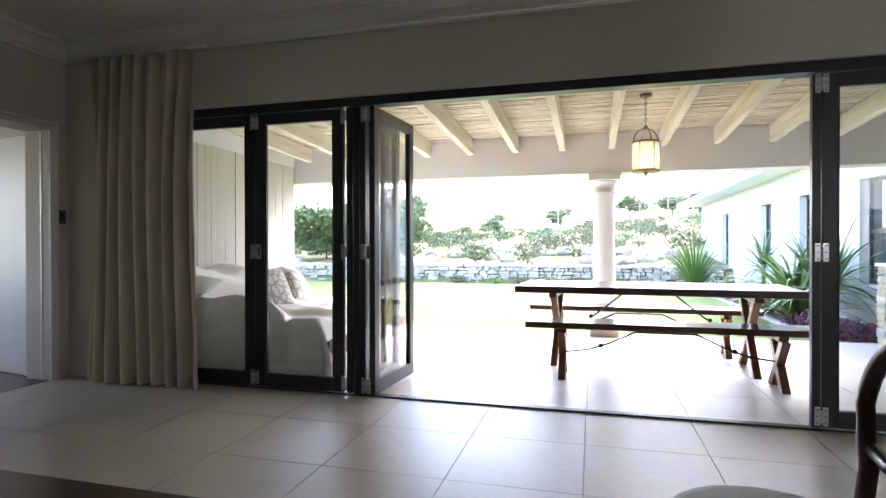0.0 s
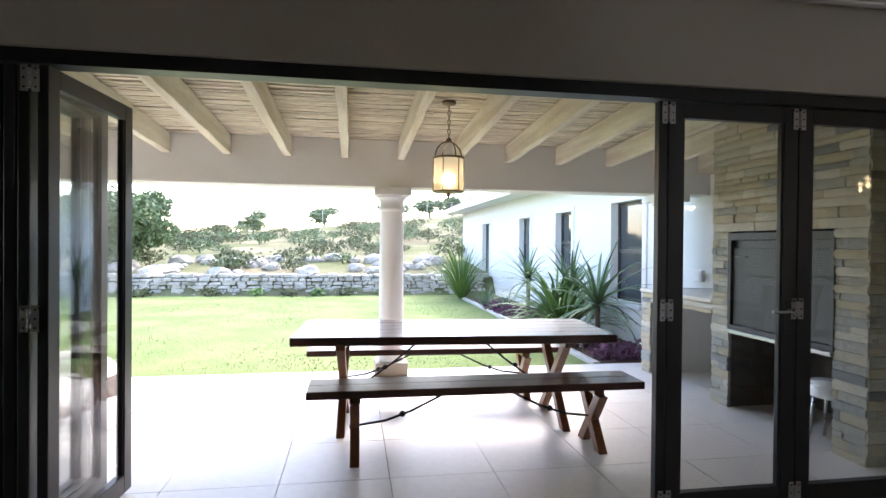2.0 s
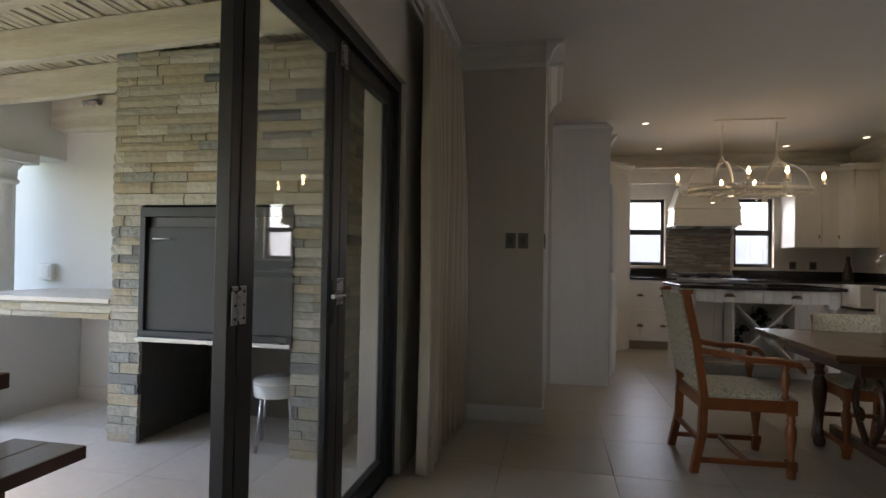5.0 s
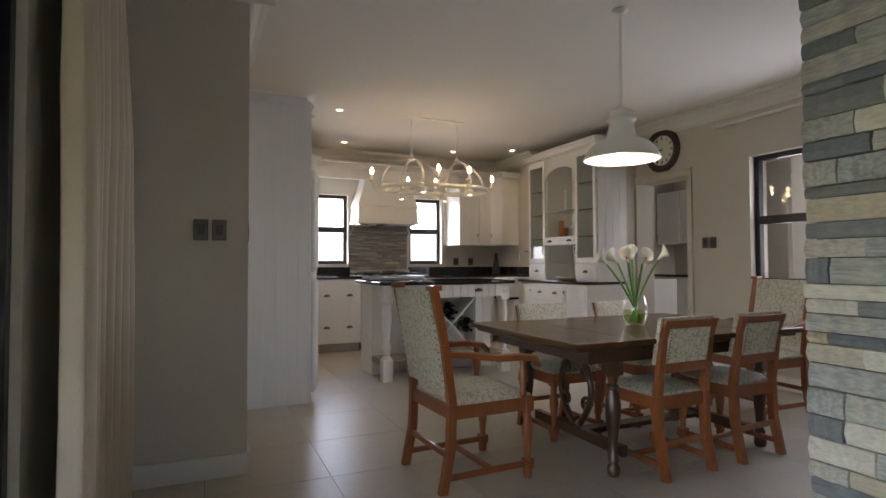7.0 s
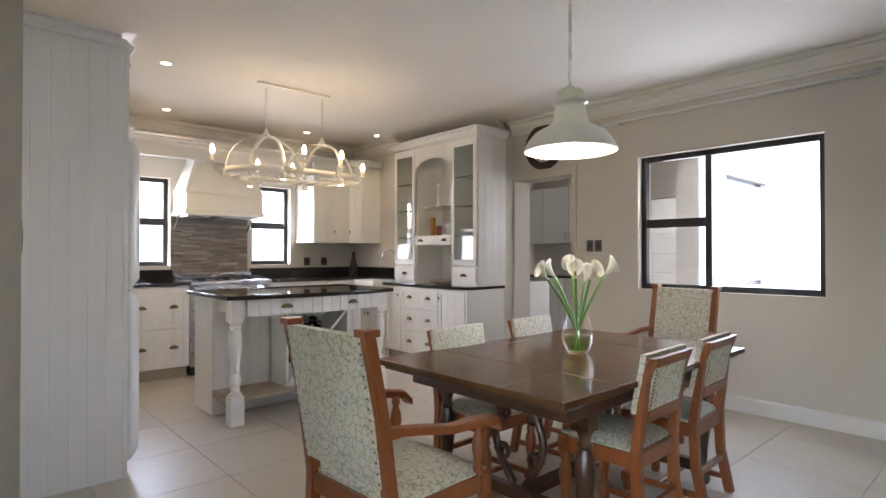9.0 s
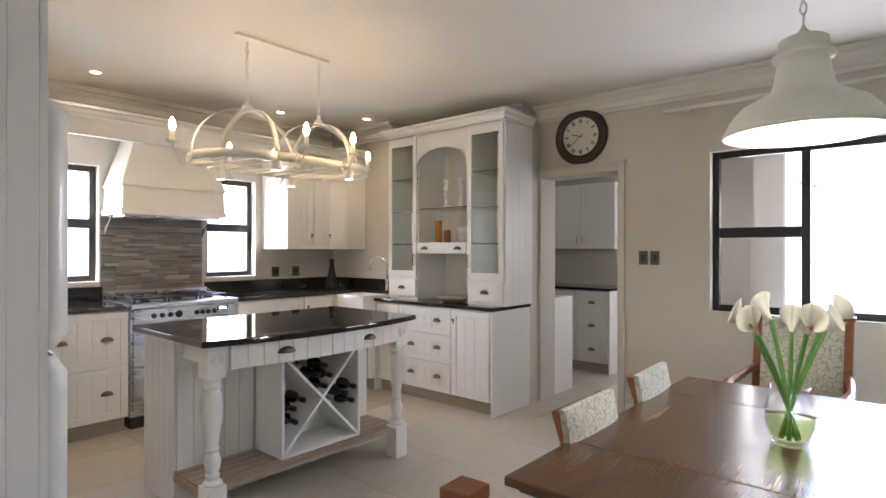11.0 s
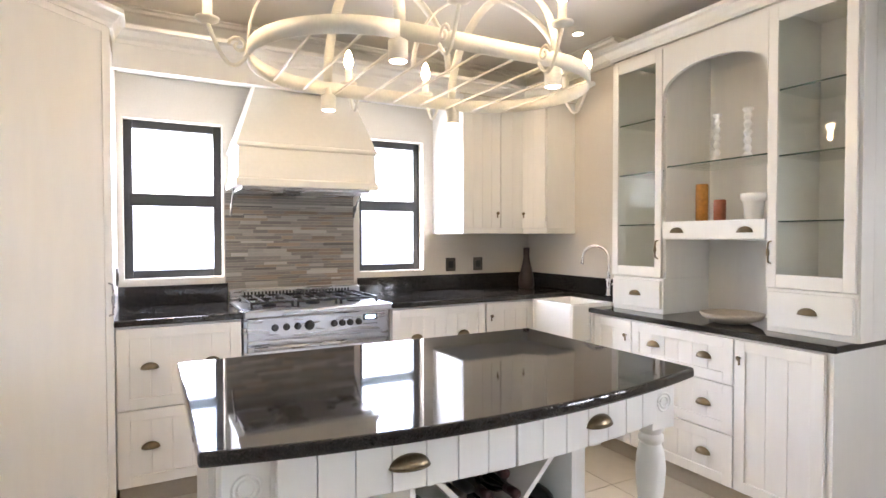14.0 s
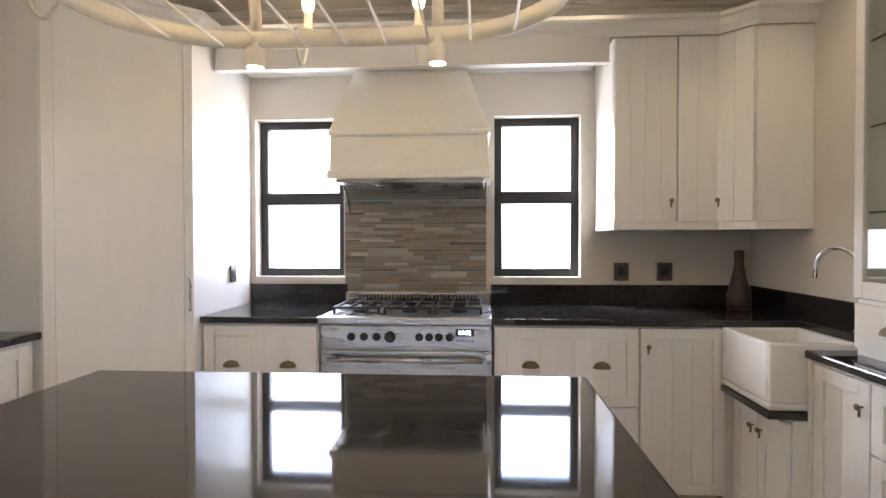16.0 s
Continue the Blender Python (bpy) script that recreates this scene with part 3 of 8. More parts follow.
# ---- curtains ----
def curtain(name, x0, x1, y, top, seed, label):
    rng = random.Random(seed)
    c = thing(name, label, "curtain")
    n, rows = 150, 26
    w = x1 - x0
    ph = [rng.uniform(0, 6.28) for _ in range(5)]
    folds = w / 0.135
    pts = []
    for j in range(rows + 1):
        v = j / rows
        z = top - v * (top - 0.012)
        row = []
        for i in range(n + 1):
            u = i / n
            amp = (0.028 + 0.034 * min(1, v * 3)) * (1 + 0.25 * math.sin(ph[0] + 5 * u))
            wob = 0.5 * math.sin(ph[1] + 9 * u + 1.6 * v) + 0.4 * math.sin(ph[2] + 21 * u)
            sag = 0.025 * math.sin(2.6 * v + ph[3]) * math.sin(6 * u + ph[4])
            tight = 1 - 0.04 * math.sin(math.pi * min(1, v * 1.2))
            xx = x0 + w * (0.5 + (u - 0.5) * tight) + 0.012 * math.sin(3 * v + 11 * u)
            row.append((xx, y + amp * math.sin(folds * 6.283 * u + wob + 0.3 * math.sin(4 * v)) + sag, z))
        pts.append(row)
    Part().strip(pts).ob("drape", M_CURTAIN, c, fix=False, thick=0.004)
    Part().tube([(x0 - 0.05, y + 0.02, top + 0.02), (x1 + 0.05, y + 0.02, top + 0.02)], 0.014, 10).ob("rail", M_TRIM, c)
    return c


curtain("curtain", -2.94, -1.88, YD - 0.10, 2.62, 3, "heavy beige linen curtain drawn to the wall")
curtain("curtain", 3.86, 4.92, YD - 0.12, 2.62, 5, "heavy beige linen curtain drawn to the wall")
structure(Part().tube([(-3.15, YD - 0.06, 2.635), (4.98, YD - 0.06, 2.635)], 0.012, 10).ob("curtain_track", M_TRIM), "thin white curtain track above the doors", "rail")

# ---- west doorway: architrave, open door, timber floor beyond ----
arch = Part()
for d, t in ((0.0, 0.022), (0.02, 0.03), (0.055, 0.018)):
    arch.box(XL, 4.67 + d, 0, XL + t, 4.67 + d + 0.02, 2.06 + d + 0.02)
    arch.box(XL, 3.78 - d - 0.02, 0, XL + t, 3.78 - d, 2.06 + d + 0.02)
    arch.box(XL, 3.78 - d, 2.06 + d, XL + t, 4.67 + d, 2.06 + d + 0.02)
structure(arch.ob("trim_west_door", M_TRIM, bevel=0.003), "white moulded architrave", "trim")
wd = thing("door_west", "white painted flush door standing open", "door", (XL - 0.07, 4.665, 0), 169, kind="structure")
B(0, -0.04, 0.01, 0.84, 0, 2.04).ob("leaf", M_TRIM, wd, bevel=0.003)
Part().box(0.73, -0.048, 0.93, 0.80, -0.04, 1.10).ob("lock_plate", M_STEEL, wd, bevel=0.002)
Part().tube([(0.765, -0.04, 1.03), (0.765, -0.09, 1.03), (0.64, -0.092, 1.03)], 0.009, 8).ob("handle", M_STEEL, wd)
structure(B(XL - 3.2, 2.0, -0.08, XL - 0.002, 6.0, 0.003).ob("floor_west_room", M_FLOORWOOD), "dark reddish floorboards beyond the doorway", "floor")
structure(B(XL - 3.2, 5.0, 0, XL - WALL_T, 5.2, CEIL).box(XL - 3.4, 2, 0, XL - 3.2, 5.2, 0.9).box(XL - 3.4, 2, 2.1, XL - 3.2, 5.2, CEIL).box(XL - 3.4, 2, 0.9, XL - 3.2, 2.6, 2.1).box(XL - 3.4, 4.4, 0.9, XL - 3.2, 5.2, 2.1).box(XL - 3.2, 1.9, 0, XL - WALL_T, 2.0, CEIL).ob("wall_west_room", M_WALL), "pale walls of the next room", "wall")
structure(B(XL - 3.4, 1.9, CEIL, XL - WALL_T, 5.2, CEIL + 0.1).ob("ceiling_west_room", M_CEIL), "white ceiling of the next room", "ceiling")

# passage doorway trim
pt = Part()
pt.box(5.31, 4.07, 0, 5.37, 4.09, 2.12).box(6.20, 4.07, 0, 6.26, 4.09, 2.12).box(5.37, 4.07, 2.06, 6.20, 4.09, 2.12)
structure(pt.ob("trim_passage_door", M_TRIM, bevel=0.003), "white architrave", "trim")
pd_ = thing("door_passage", "white painted closed door", "door", (5.37, 4.20, 0), 0, kind="structure")
B(0.005, -0.02, 0.01, 0.825, 0.02, 2.05).ob("leaf", M_TRIM, pd_, bevel=0.003)

# scullery doorway lining
sl = Part()
sl.box(6.13, YC, 0, 6.19, YC + 0.022, 2.20).box(6.95, YC, 0, 6.985, YC + 0.022, 2.20).box(6.19, YC, 2.13, 6.95, YC + 0.022, 2.20).box(6.12, YC, 2.20, 7.0, YC + 0.03, 2.225)
structure(sl.ob("trim_scullery_door", M_WALL, bevel=0.003), "cream painted door surround", "trim")


def switch_plate(at, rz, label, w=0.075, h=0.115):
    s = thing("wall_switch", label, "switch", at, rz)
    B(-w / 2, -0.009, -h / 2, w / 2, 0, h / 2).ob("plate", M_SWITCH, s, bevel=0.004)
    B(-w / 4, -0.012, -h / 4, w / 4, -0.008, h / 4).ob("rocker", M_BLACK, s, bevel=0.002)
    return s


switch_plate((5.04, 4.335, 1.35), -90, "pewter socket plate with black insert")
switch_plate((5.04, 4.242, 1.35), -90, "pewter socket plate with black insert")
switch_plate((5.16, 4.09, 1.35), 0, "pewter light switch on the wall")
switch_plate((5.97, YC, 1.38), 180, "pewter light switch plate with black insert")
switch_plate((5.875, YC, 1.38), 180, "pewter light switch plate with black insert")
switch_plate((XL, 4.78, 1.35), 90, "dark pewter light switch on the wall")
# added lamp in an assumed, unseen window opening; brightens the open west door
area_lamp("daylight_west_room", (XL - 3.3, 3.5, 1.5), (XL, 3.9, 1.1), 1.6, 1.1, 1.1, (0.9, 0.95, 1.0))
# ---- kitchen ----
CT = 1.0            # worktops under the windows
DT = 0.945          # dresser worktop


def cup_pull(parent, at, rz, w=0.085):
    """A half-shell drawer pull; local front is -y."""
    p = Part()
    rows = []
    for j in range(9):
        v = math.pi * 0.5 * j / 8
        rows.append([(w / 2 * math.cos(u), -0.028 * math.sin(u) * math.cos(v), 0.030 * math.sin(u) * math.sin(v) - 0.012) for u in [math.pi * k / 14 for k in range(15)]])
    p.strip(rows)
    p.tube([(w / 2 * math.cos(u), -0.028 * math.sin(u), -0.012) for u in [math.pi * k / 14 for k in range(15)]], 0.0022, 6)
    o = p.ob("handle", M_BRASS, parent, thick=0.002)
    o.matrix_local = pose(*at, 0, 0, rz)
    o["label"] = "aged brass cup pull"
    return o


def knob(parent, at, rz, drop=False):
    p = Part().lathe([(0.004, 0), (0.004, 0.012), (0.011, 0.018), (0.012, 0.024), (0.006, 0.029)], 0, 0, 12)
    p.moved(pose(0, 0, 0, 90, 0, 0))
    if drop:
        p.box(-0.004, -0.016, -0.035, 0.004, -0.010, 0.0)
    o = p.ob("handle", M_BRASS, parent)
    o.matrix_local = pose(*at, 0, 0, rz)
    o["label"] = "aged brass knob"
    return o


def bow_handle(parent, at, rz, h=0.10, material=None):
    p = Part().tube([(0, 0, -h / 2), (0, -0.022, -h / 2 + 0.006), (0, -0.026, -h / 5), (0, -0.026, h / 5), (0, -0.022, h / 2 - 0.006), (0, 0, h / 2)], 0.005, 8)
    p.lathe([(0.004, -h / 5), (0.0085, -h / 10), (0.0085, h / 10), (0.004, h / 5)], 0, -0.026, 10)
    o = p.ob("handle", material or M_BRASS, parent)
    o.matrix_local = pose(*at, 0, 0, rz)
    o["label"] = "aged brass bow handle"
    return o


def front_panel(parent, name, x0, x1, z0, z1, grooves=True, framed=True, y=0.0):
    """A painted tongue-and-groove front in the plane y, facing -y."""
    p = Part()
    t = 0.02
    g = 0.003
    x0, x1, z0, z1 = x0 + g / 2, x1 - g / 2, z0 + g / 2, z1 - g / 2
    if framed:
        s = min(0.055, (z1 - z0) * 0.28)
        p.box(x0, y - t, z0, x0 + s, y, z1).box(x1 - s, y - t, z0, x1, y, z1).box(x0 + s, y - t, z0, x1 - s, y, z0 + s).box(x0 + s, y - t, z1 - s, x1 - s, y, z1)
        ix0, ix1, iz0, iz1, dep = x0 + s, x1 - s, z0 + s, z1 - s, t - 0.007
    else:
        ix0, ix1, iz0, iz1, dep = x0, x1, z0, z1, t
    if grooves:
        n = max(1, round((ix1 - ix0) / 0.09))
        wd = (ix1 - ix0) / n
        for k in range(n):
            p.box(ix0 + k * wd + 0.0015, y - dep, iz0, ix0 + (k + 1) * wd - 0.0015, y, iz1)
        p.box(ix0, y - dep + 0.003, iz0, ix1, y, iz1)
    else:
        p.box(ix0, y - dep, iz0, ix1, y, iz1)
    return p.ob(name, M_WHITE, parent, bevel=0.0015, segs=1)


def base_unit(label, at, rz, w, depth, layout, height=CT - 0.035, plinth=True, ends=(False, False)):
    """A floor unit; local x along the front, front plane y = 0, body towards +y. layout: (kind, x0, x1, z0, z1)."""
    u = thing("kitchen_base_unit", label, "cabinet", at, rz, "kitchen base units")
    B(0, 0.002, 0.12, w, depth, height).ob("body", M_WHITE, u)
    if plinth:
        B(0.01, 0.055, 0, w - 0.01, depth, 0.12).ob("plinth", M_PLINTH, u)
    for kind, x0, x1, z0, z1 in layout:
        if kind == "drawer2":
            d = front_panel(u, "drawer", x0, x1, z0, z1)
            q = (x1 - x0) * 0.25
            cup_pull(d, (x0 + q, -0.02, (z0 + z1) / 2 + 0.01), 0)
            cup_pull(d, (x1 - q, -0.02, (z0 + z1) / 2 + 0.01), 0)
        elif kind == "drawer":
            d = front_panel(u, "drawer", x0, x1, z0, z1)
            cup_pull(d, ((x0 + x1) / 2, -0.02, (z0 + z1) / 2 + 0.01), 0)
        elif kind in ("door_l", "door_r", "door"):
            d = front_panel(u, "door", x0, x1, z0, z1)
            if kind != "door":
                knob(d, ((x0 + 0.035) if kind == "door_l" else (x1 - 0.035), -0.02, z1 - 0.09), 0, True)
    for flag, x in zip(ends, (0, w)):
        if flag:
            s = -0.018 if x == 0 else 0.0
            B(x + s, -0.02, 0, x + s + 0.018, depth, height).ob("end_panel", M_WHITE, u, bevel=0.002)
    return u


XF = 8.95          # front of the units under the windows
YF = 0.26          # front of the dresser run
H0 = CT - 0.035
H1 = DT - 0.035
# stove wall, beside the tall corner cupboard (front faces -x: local x runs to -y)
base_unit("white tongue-and-groove drawer unit with brass cup pulls", (XF, 2.98, 0), -90, 0.615, 0.62,
          [("drawer2", 0.005, 0.61, 0.53, H0 - 0.01), ("drawer2", 0.005, 0.61, 0.125, 0.525)])
base_unit("white tongue-and-groove drawer unit with brass cup pulls", (XF, 1.455, 0), -90, 0.72, 0.62,
          [("drawer2", 0.005, 0.715, 0.56, H0 - 0.01), ("drawer2", 0.005, 0.715, 0.125, 0.555)])
base_unit("white corner cupboard with a brass drop knob", (XF, 0.735, 0), -90, 0.42, 0.62, [("door_l", 0.005, 0.415, 0.125, H0 - 0.01)])
# sink cupboard (front faces +y: local x runs to -x)
sk = base_unit("white cupboard under the butler sink", (8.93, YF, 0), 180, 0.47, 0.375, [("door_r", 0.005, 0.233, 0.125, 0.64), ("door_l", 0.237, 0.465, 0.125, 0.64)], height=0.655)
# dresser base
DX0, DX1 = 6.99, 8.45
DYF = 0.175
base_unit("white dresser base with three drawers and two cupboards", (DX1, DYF, 0), 180, DX1 - DX0, DYF - YK,
          [("door_r", 0.02, 0.335, 0.125, H1 - 0.01), ("drawer2", 0.34, 1.01, 0.66, H1 - 0.01), ("drawer2", 0.34, 1.01, 0.40, 0.655), ("drawer2", 0.34, 1.01, 0.125, 0.395), ("door_l", 1.015, 1.44, 0.125, H1 - 0.01)], height=H1, ends=(True, True))


def granite(name, label, poly, top=CT, t=0.033, bevel=0.006):
    o = Part().prism(poly, top - t, top).ob(name, M_GRANITE, bevel=bevel)
    return tagged(o, label, "countertop")


granite("countertop", "polished black granite worktop", [(8.91, 2.36), (XS, 2.36), (XS, 2.985), (8.91, 2.985)])
granite("countertop", "polished black granite worktop beside the sink", [(8.91, 1.457), (8.91, YF - 0.03), (8.915, -0.02), (8.485, -0.02), (8.485, YW), (XS, YW), (XS, 1.457)])
granite("countertop", "polished black granite dresser top", [(DX0 - 0.03, DYF + 0.03), (DX1 + 0.03, DYF + 0.03), (DX1 + 0.03, YK), (DX0 - 0.03, YK)], top=DT)
for upb in ((XS - 0.02, 2.36, CT, XS, 2.985, CT + 0.12), (XS - 0.02, YW + 0.02, CT, XS, 1.457, CT + 0.12), (8.485, YW, CT, XS - 0.02, YW + 0.02, CT + 0.12)):
    tagged(B(*upb).ob("granite_upstand", M_GRANITE, bevel=0.002), "black granite upstand along the wall", "upstand")

structure(B(XF + 0.003, YF - 0.03, 0.10, XF + 0.022, 0.316, CT - 0.037).ob("trim_corner_filler", M_WHITE, bevel=0.002), "white filler strip in the kitchen corner", "trim")
# butler sink
bs = thing("butler_sink", "white glazed butler sink between granite worktops", "sink", (8.475, -0.015, 0.69))
W, D, Hh = 0.435, 0.36, 0.28
sp = Part().box(0, 0, 0, W, D, 0.03)
sp.box(0, 0, 0.03, 0.025, D, Hh).box(W - 0.025, 0, 0.03, W, D, Hh).box(0.025, D - 0.03, 0.03, W - 0.025, D, Hh).box(0.025, 0, 0.03, W - 0.025, 0.025, Hh)
sp.ob("basin", M_CERAMIC, bs, bevel=0.01, segs=3)
B(-0.005, 0.20, -0.033, W + 0.005, D + 0.005, -0.003).ob("ledge", M_GRANITE, bs, bevel=0.004)
tp = thing("tap", "chrome swan-neck mixer tap", "tap", (8.56, -0.065, CT))
Part().lathe([(0.026, 0), (0.026, 0.01), (0.018, 0.014), (0.018, 0.09), (0.022, 0.095), (0.022, 0.12), (0.014, 0.13)], 0, 0, 16).ob("base", M_CHROME, tp)
arc = [(0, 0, 0.12), (0, 0, 0.22)] + [(0.10 - 0.10 * math.cos(a), 0.03 - 0.03 * math.cos(a), 0.27 + 0.09 * math.sin(a)) for a in [math.pi * k / 12 for k in range(13)]] + [(0.205, 0.062, 0.22)]
Part().tube(arc, 0.011, 10).ob("spout", M_CHROME, tp)
Part().tube([(0.0, -0.02, 0.08), (0.0, -0.075, 0.10)], 0.007, 8).ob("lever", M_CHROME, tp)

# range cooker (front faces -x)
ck = thing("range_cooker", "stainless steel gas range cooker with black knobs", "cooker", (8.90, 2.355, 0), -90)
W = 0.89
B(0, 0.05, 0.10, W, 0.66, CT - 0.035).ob("body", M_STEEL, ck, bevel=0.004)
B(0, 0, CT - 0.035, W, 0.66, CT + 0.005).ob("hob", M_STEEL, ck, bevel=0.008)
Part().box(0.02, 0.02, 0.845, W - 0.02, 0.05, CT - 0.038).ob("control_panel", M_STEEL, ck, bevel=0.004)
B(0.02, 0.028, 0.16, W - 0.02, 0.05, 0.83).ob("oven_door", M_STEEL, ck, bevel=0.006)
B(0.10, 0.024, 0.26, W - 0.10, 0.03, 0.70).ob("oven_glass", M_BLACK, ck, bevel=0.004)
hb = Part().tube([(0.05, -0.02, 0.79), (W - 0.05, -0.02, 0.79)], 0.013, 12)
hb.tube([(0.07, 0.03, 0.79), (0.07, -0.02, 0.79)], 0.008, 8).tube([(W - 0.07, 0.03, 0.79), (W - 0.07, -0.02, 0.79)], 0.008, 8)
hb.ob("door_handle", M_STEEL, ck)
for i, x in enumerate((0.17, 0.235, 0.30, 0.37, 0.52, 0.57, 0.62, 0.675)):
    r = 0.024 if i == 3 else 0.017
    kp = Part().lathe([(r * 1.25, 0), (r * 1.25, 0.004), (r, 0.006), (r * 0.9, 0.026), (r * 0.6, 0.028)], 0, 0, 14)
    kp.box(-0.003, -r * 0.9, 0.026, 0.003, r * 0.9, 0.031)
    kp.moved(pose(x, 0.02, 0.902, 90, 0, 0)).ob("knob", M_BLACK, ck)
B(0.705, 0.016, 0.908, 0.80, 0.022, 0.945).ob("clock_display", M_BLACK, ck, bevel=0.002)
dg = Part()
for i, x in enumerate((0.722, 0.738, 0.756, 0.772)):
    dg.box(x, 0.014, 0.918, x + 0.009, 0.0165, 0.936)
dg.ob("clock_digits", glow_mat("blue_digits", (0.35, 0.65, 1.0), 1.5), ck)
bt = Part()
for i in range(6):
    bt.tube([(0.712 + i * 0.016, 0.021, 0.885), (0.712 + i * 0.016, 0.016, 0.885)], 0.004, 8)
bt.ob("button", M_BLACK, ck)["kind"] = "stuff"
bk = Part().box(0, 0.60, CT + 0.005, W, 0.655, CT + 0.075)
bk.ob("vent_back", M_STEEL, ck, bevel=0.006)
vs_ = Part()
for i in range(34):
    if i % 17 not in (0, 16):
        vs_.box(0.06 + i * 0.023, 0.597, CT + 0.018, 0.072 + i * 0.023, 0.601, CT + 0.06)
vs_.ob("vent_slot", M_BLACK, ck)["kind"] = "stuff"
gr = Part()
for k in range(3):
    x0 = 0.05 + k * 0.27
    for yy in (0.12, 0.34, 0.56):
        gr.box(x0, yy - 0.006, CT + 0.03, x0 + 0.25, yy + 0.006, CT + 0.044)
    for xx in (x0 + 0.006, x0 + 0.085, x0 + 0.165, x0 + 0.244):
        gr.box(xx - 0.006, 0.12, CT + 0.03, xx + 0.006, 0.56, CT + 0.044)
    for xx in (x0 + 0.006, x0 + 0.244):
        for yy in (0.12, 0.56):
            gr.box(xx - 0.007, yy - 0.007, CT + 0.005, xx + 0.007, yy + 0.007, CT + 0.03)
    for yy in (0.23, 0.45):
        gr.lathe([(0.045, CT + 0.006), (0.045, CT + 0.016), (0.03, CT + 0.018), (0.03, CT + 0.028), (0.02, CT + 0.03)], x0 + 0.125, yy, 14)
gr.ob("pan_support", M_IRON, ck, bevel=0.002)
B(0.02, 0.08, 0, W - 0.02, 0.64, 0.10).ob("kickboard", M_BLACK, ck)

# cooker hood (front faces -x)
hood = thing("cooker_hood", "cream painted timber canopy cooker hood", "cooker hood", (XS, 1.915, 0), -90)
hp = Part()


def ring(w, d, z):
    return [(-w / 2, -d, z), (w / 2, -d, z), (w / 2, -0.002, z), (-w / 2, -0.002, z)]


for (w0, d0, z0), (w1, d1, z1) in zip(
        [(0.90, 0.47, 1.735), (0.90, 0.47, 1.775), (0.875, 0.455, 1.785), (0.865, 0.45, 1.965), (0.89, 0.465, 1.975), (0.89, 0.465, 1.99), (0.875, 0.455, 2.0)],
        [(0.90, 0.47, 1.775), (0.875, 0.455, 1.785), (0.865, 0.45, 1.965), (0.89, 0.465, 1.975), (0.89, 0.465, 1.99), (0.875, 0.455, 2.0), (0.53, 0.30, 2.50)]):
    hp.hexa(ring(w0, d0, z0), ring(w1, d1, z1))
hp.ob("canopy", M_LAMPWHITE, hood, bevel=0.002, segs=1)
B(-0.41, -0.42, 1.715, 0.41, -0.02, 1.737).ob("filter_tray", M_STEEL, hood, bevel=0.004)
for x in (-0.18, 0.18):
    Part().lathe([(0.03, 1.708), (0.034, 1.712), (0.034, 1.716)], x, -0.25, 14).ob("hood_lamp", M_CHROME, hood)
for s in (-1, 1):
    br = Part()
    spiral = [(s * 0.425, -0.03 - 0.16 * (1 - k / 14) * abs(math.cos(k * 0.11)), 1.735 - 0.012 * k) for k in range(15)]
    br.tube(spiral, 0.006, 6)
    curl = [(s * 0.425, -0.05 - 0.03 * math.cos(a) * (1 - a / 14), 1.62 + 0.03 * math.sin(a) * (1 - a / 14)) for a in [k * 0.5 for k in range(22)]]
    br.tube(curl, 0.005, 6)
    br.ob("scroll_bracket", M_SWITCH, hood)

# pelmet and cornice over the window wall
CX, CYA, CD = 9.12, 0.285, 0.13
pel = Part().box(CX - 0.023, 0.845, 2.33, CX + 0.03, 2.98, 2.462).box(CX + 0.03, 0.845, 2.43, XS, 2.98, 2.462)
structure(pel.ob("window_pelmet", M_WHITE, bevel=0.003), "white boxed pelmet joining the wall cupboards", "pelmet")


def crown(name, path, closed=False, z=2.53, label="white crown moulding on top of the cupboards"):
    """Crown moulding along a plan path; the outside lies to the left of the way."""
    prof = [(0.0, 0.0), (0.012, 0.0), (0.014, 0.02), (0.03, 0.035), (0.045, 0.062), (0.065, 0.07), (0.065, 0.09), (0.0, 0.09)]
    pts = [Vector((x, y, 0)) for x, y in path]
    rows = []
    for i, p in enumerate(pts):
        dirs = []
        if i > 0:
            dirs.append((p - pts[i - 1]).normalized())
        if i < len(pts) - 1:
            dirs.append((pts[i + 1] - p).normalized())
        nrm = [Vector((-d.y, d.x, 0)) for d in dirs]
        n = sum(nrm, Vector()).normalized()
        k = 1 / max(0.35, n.dot(nrm[0]))
        rows.append([p + n * (d * k) + Vector((0, 0, z + h)) for d, h in prof])
    p = Part().strip(rows, False)
    m = len(prof)
    p.f += [tuple(range(m)), tuple((len(rows) - 1) * m + k for k in range(m))]
    p.s += [False, False]
    return structure(p.ob(name, M_WHITE), label, "moulding")


crown("trim_kitchen_crown", [(CX - CD - 0.02, YW), (CX - CD - 0.02, CYA - CD), (CX - 0.02, CYA), (CX - 0.02, 2.98), (8.87, 2.98), (8.41, 3.44), (6.9, 3.44)], z=2.46)

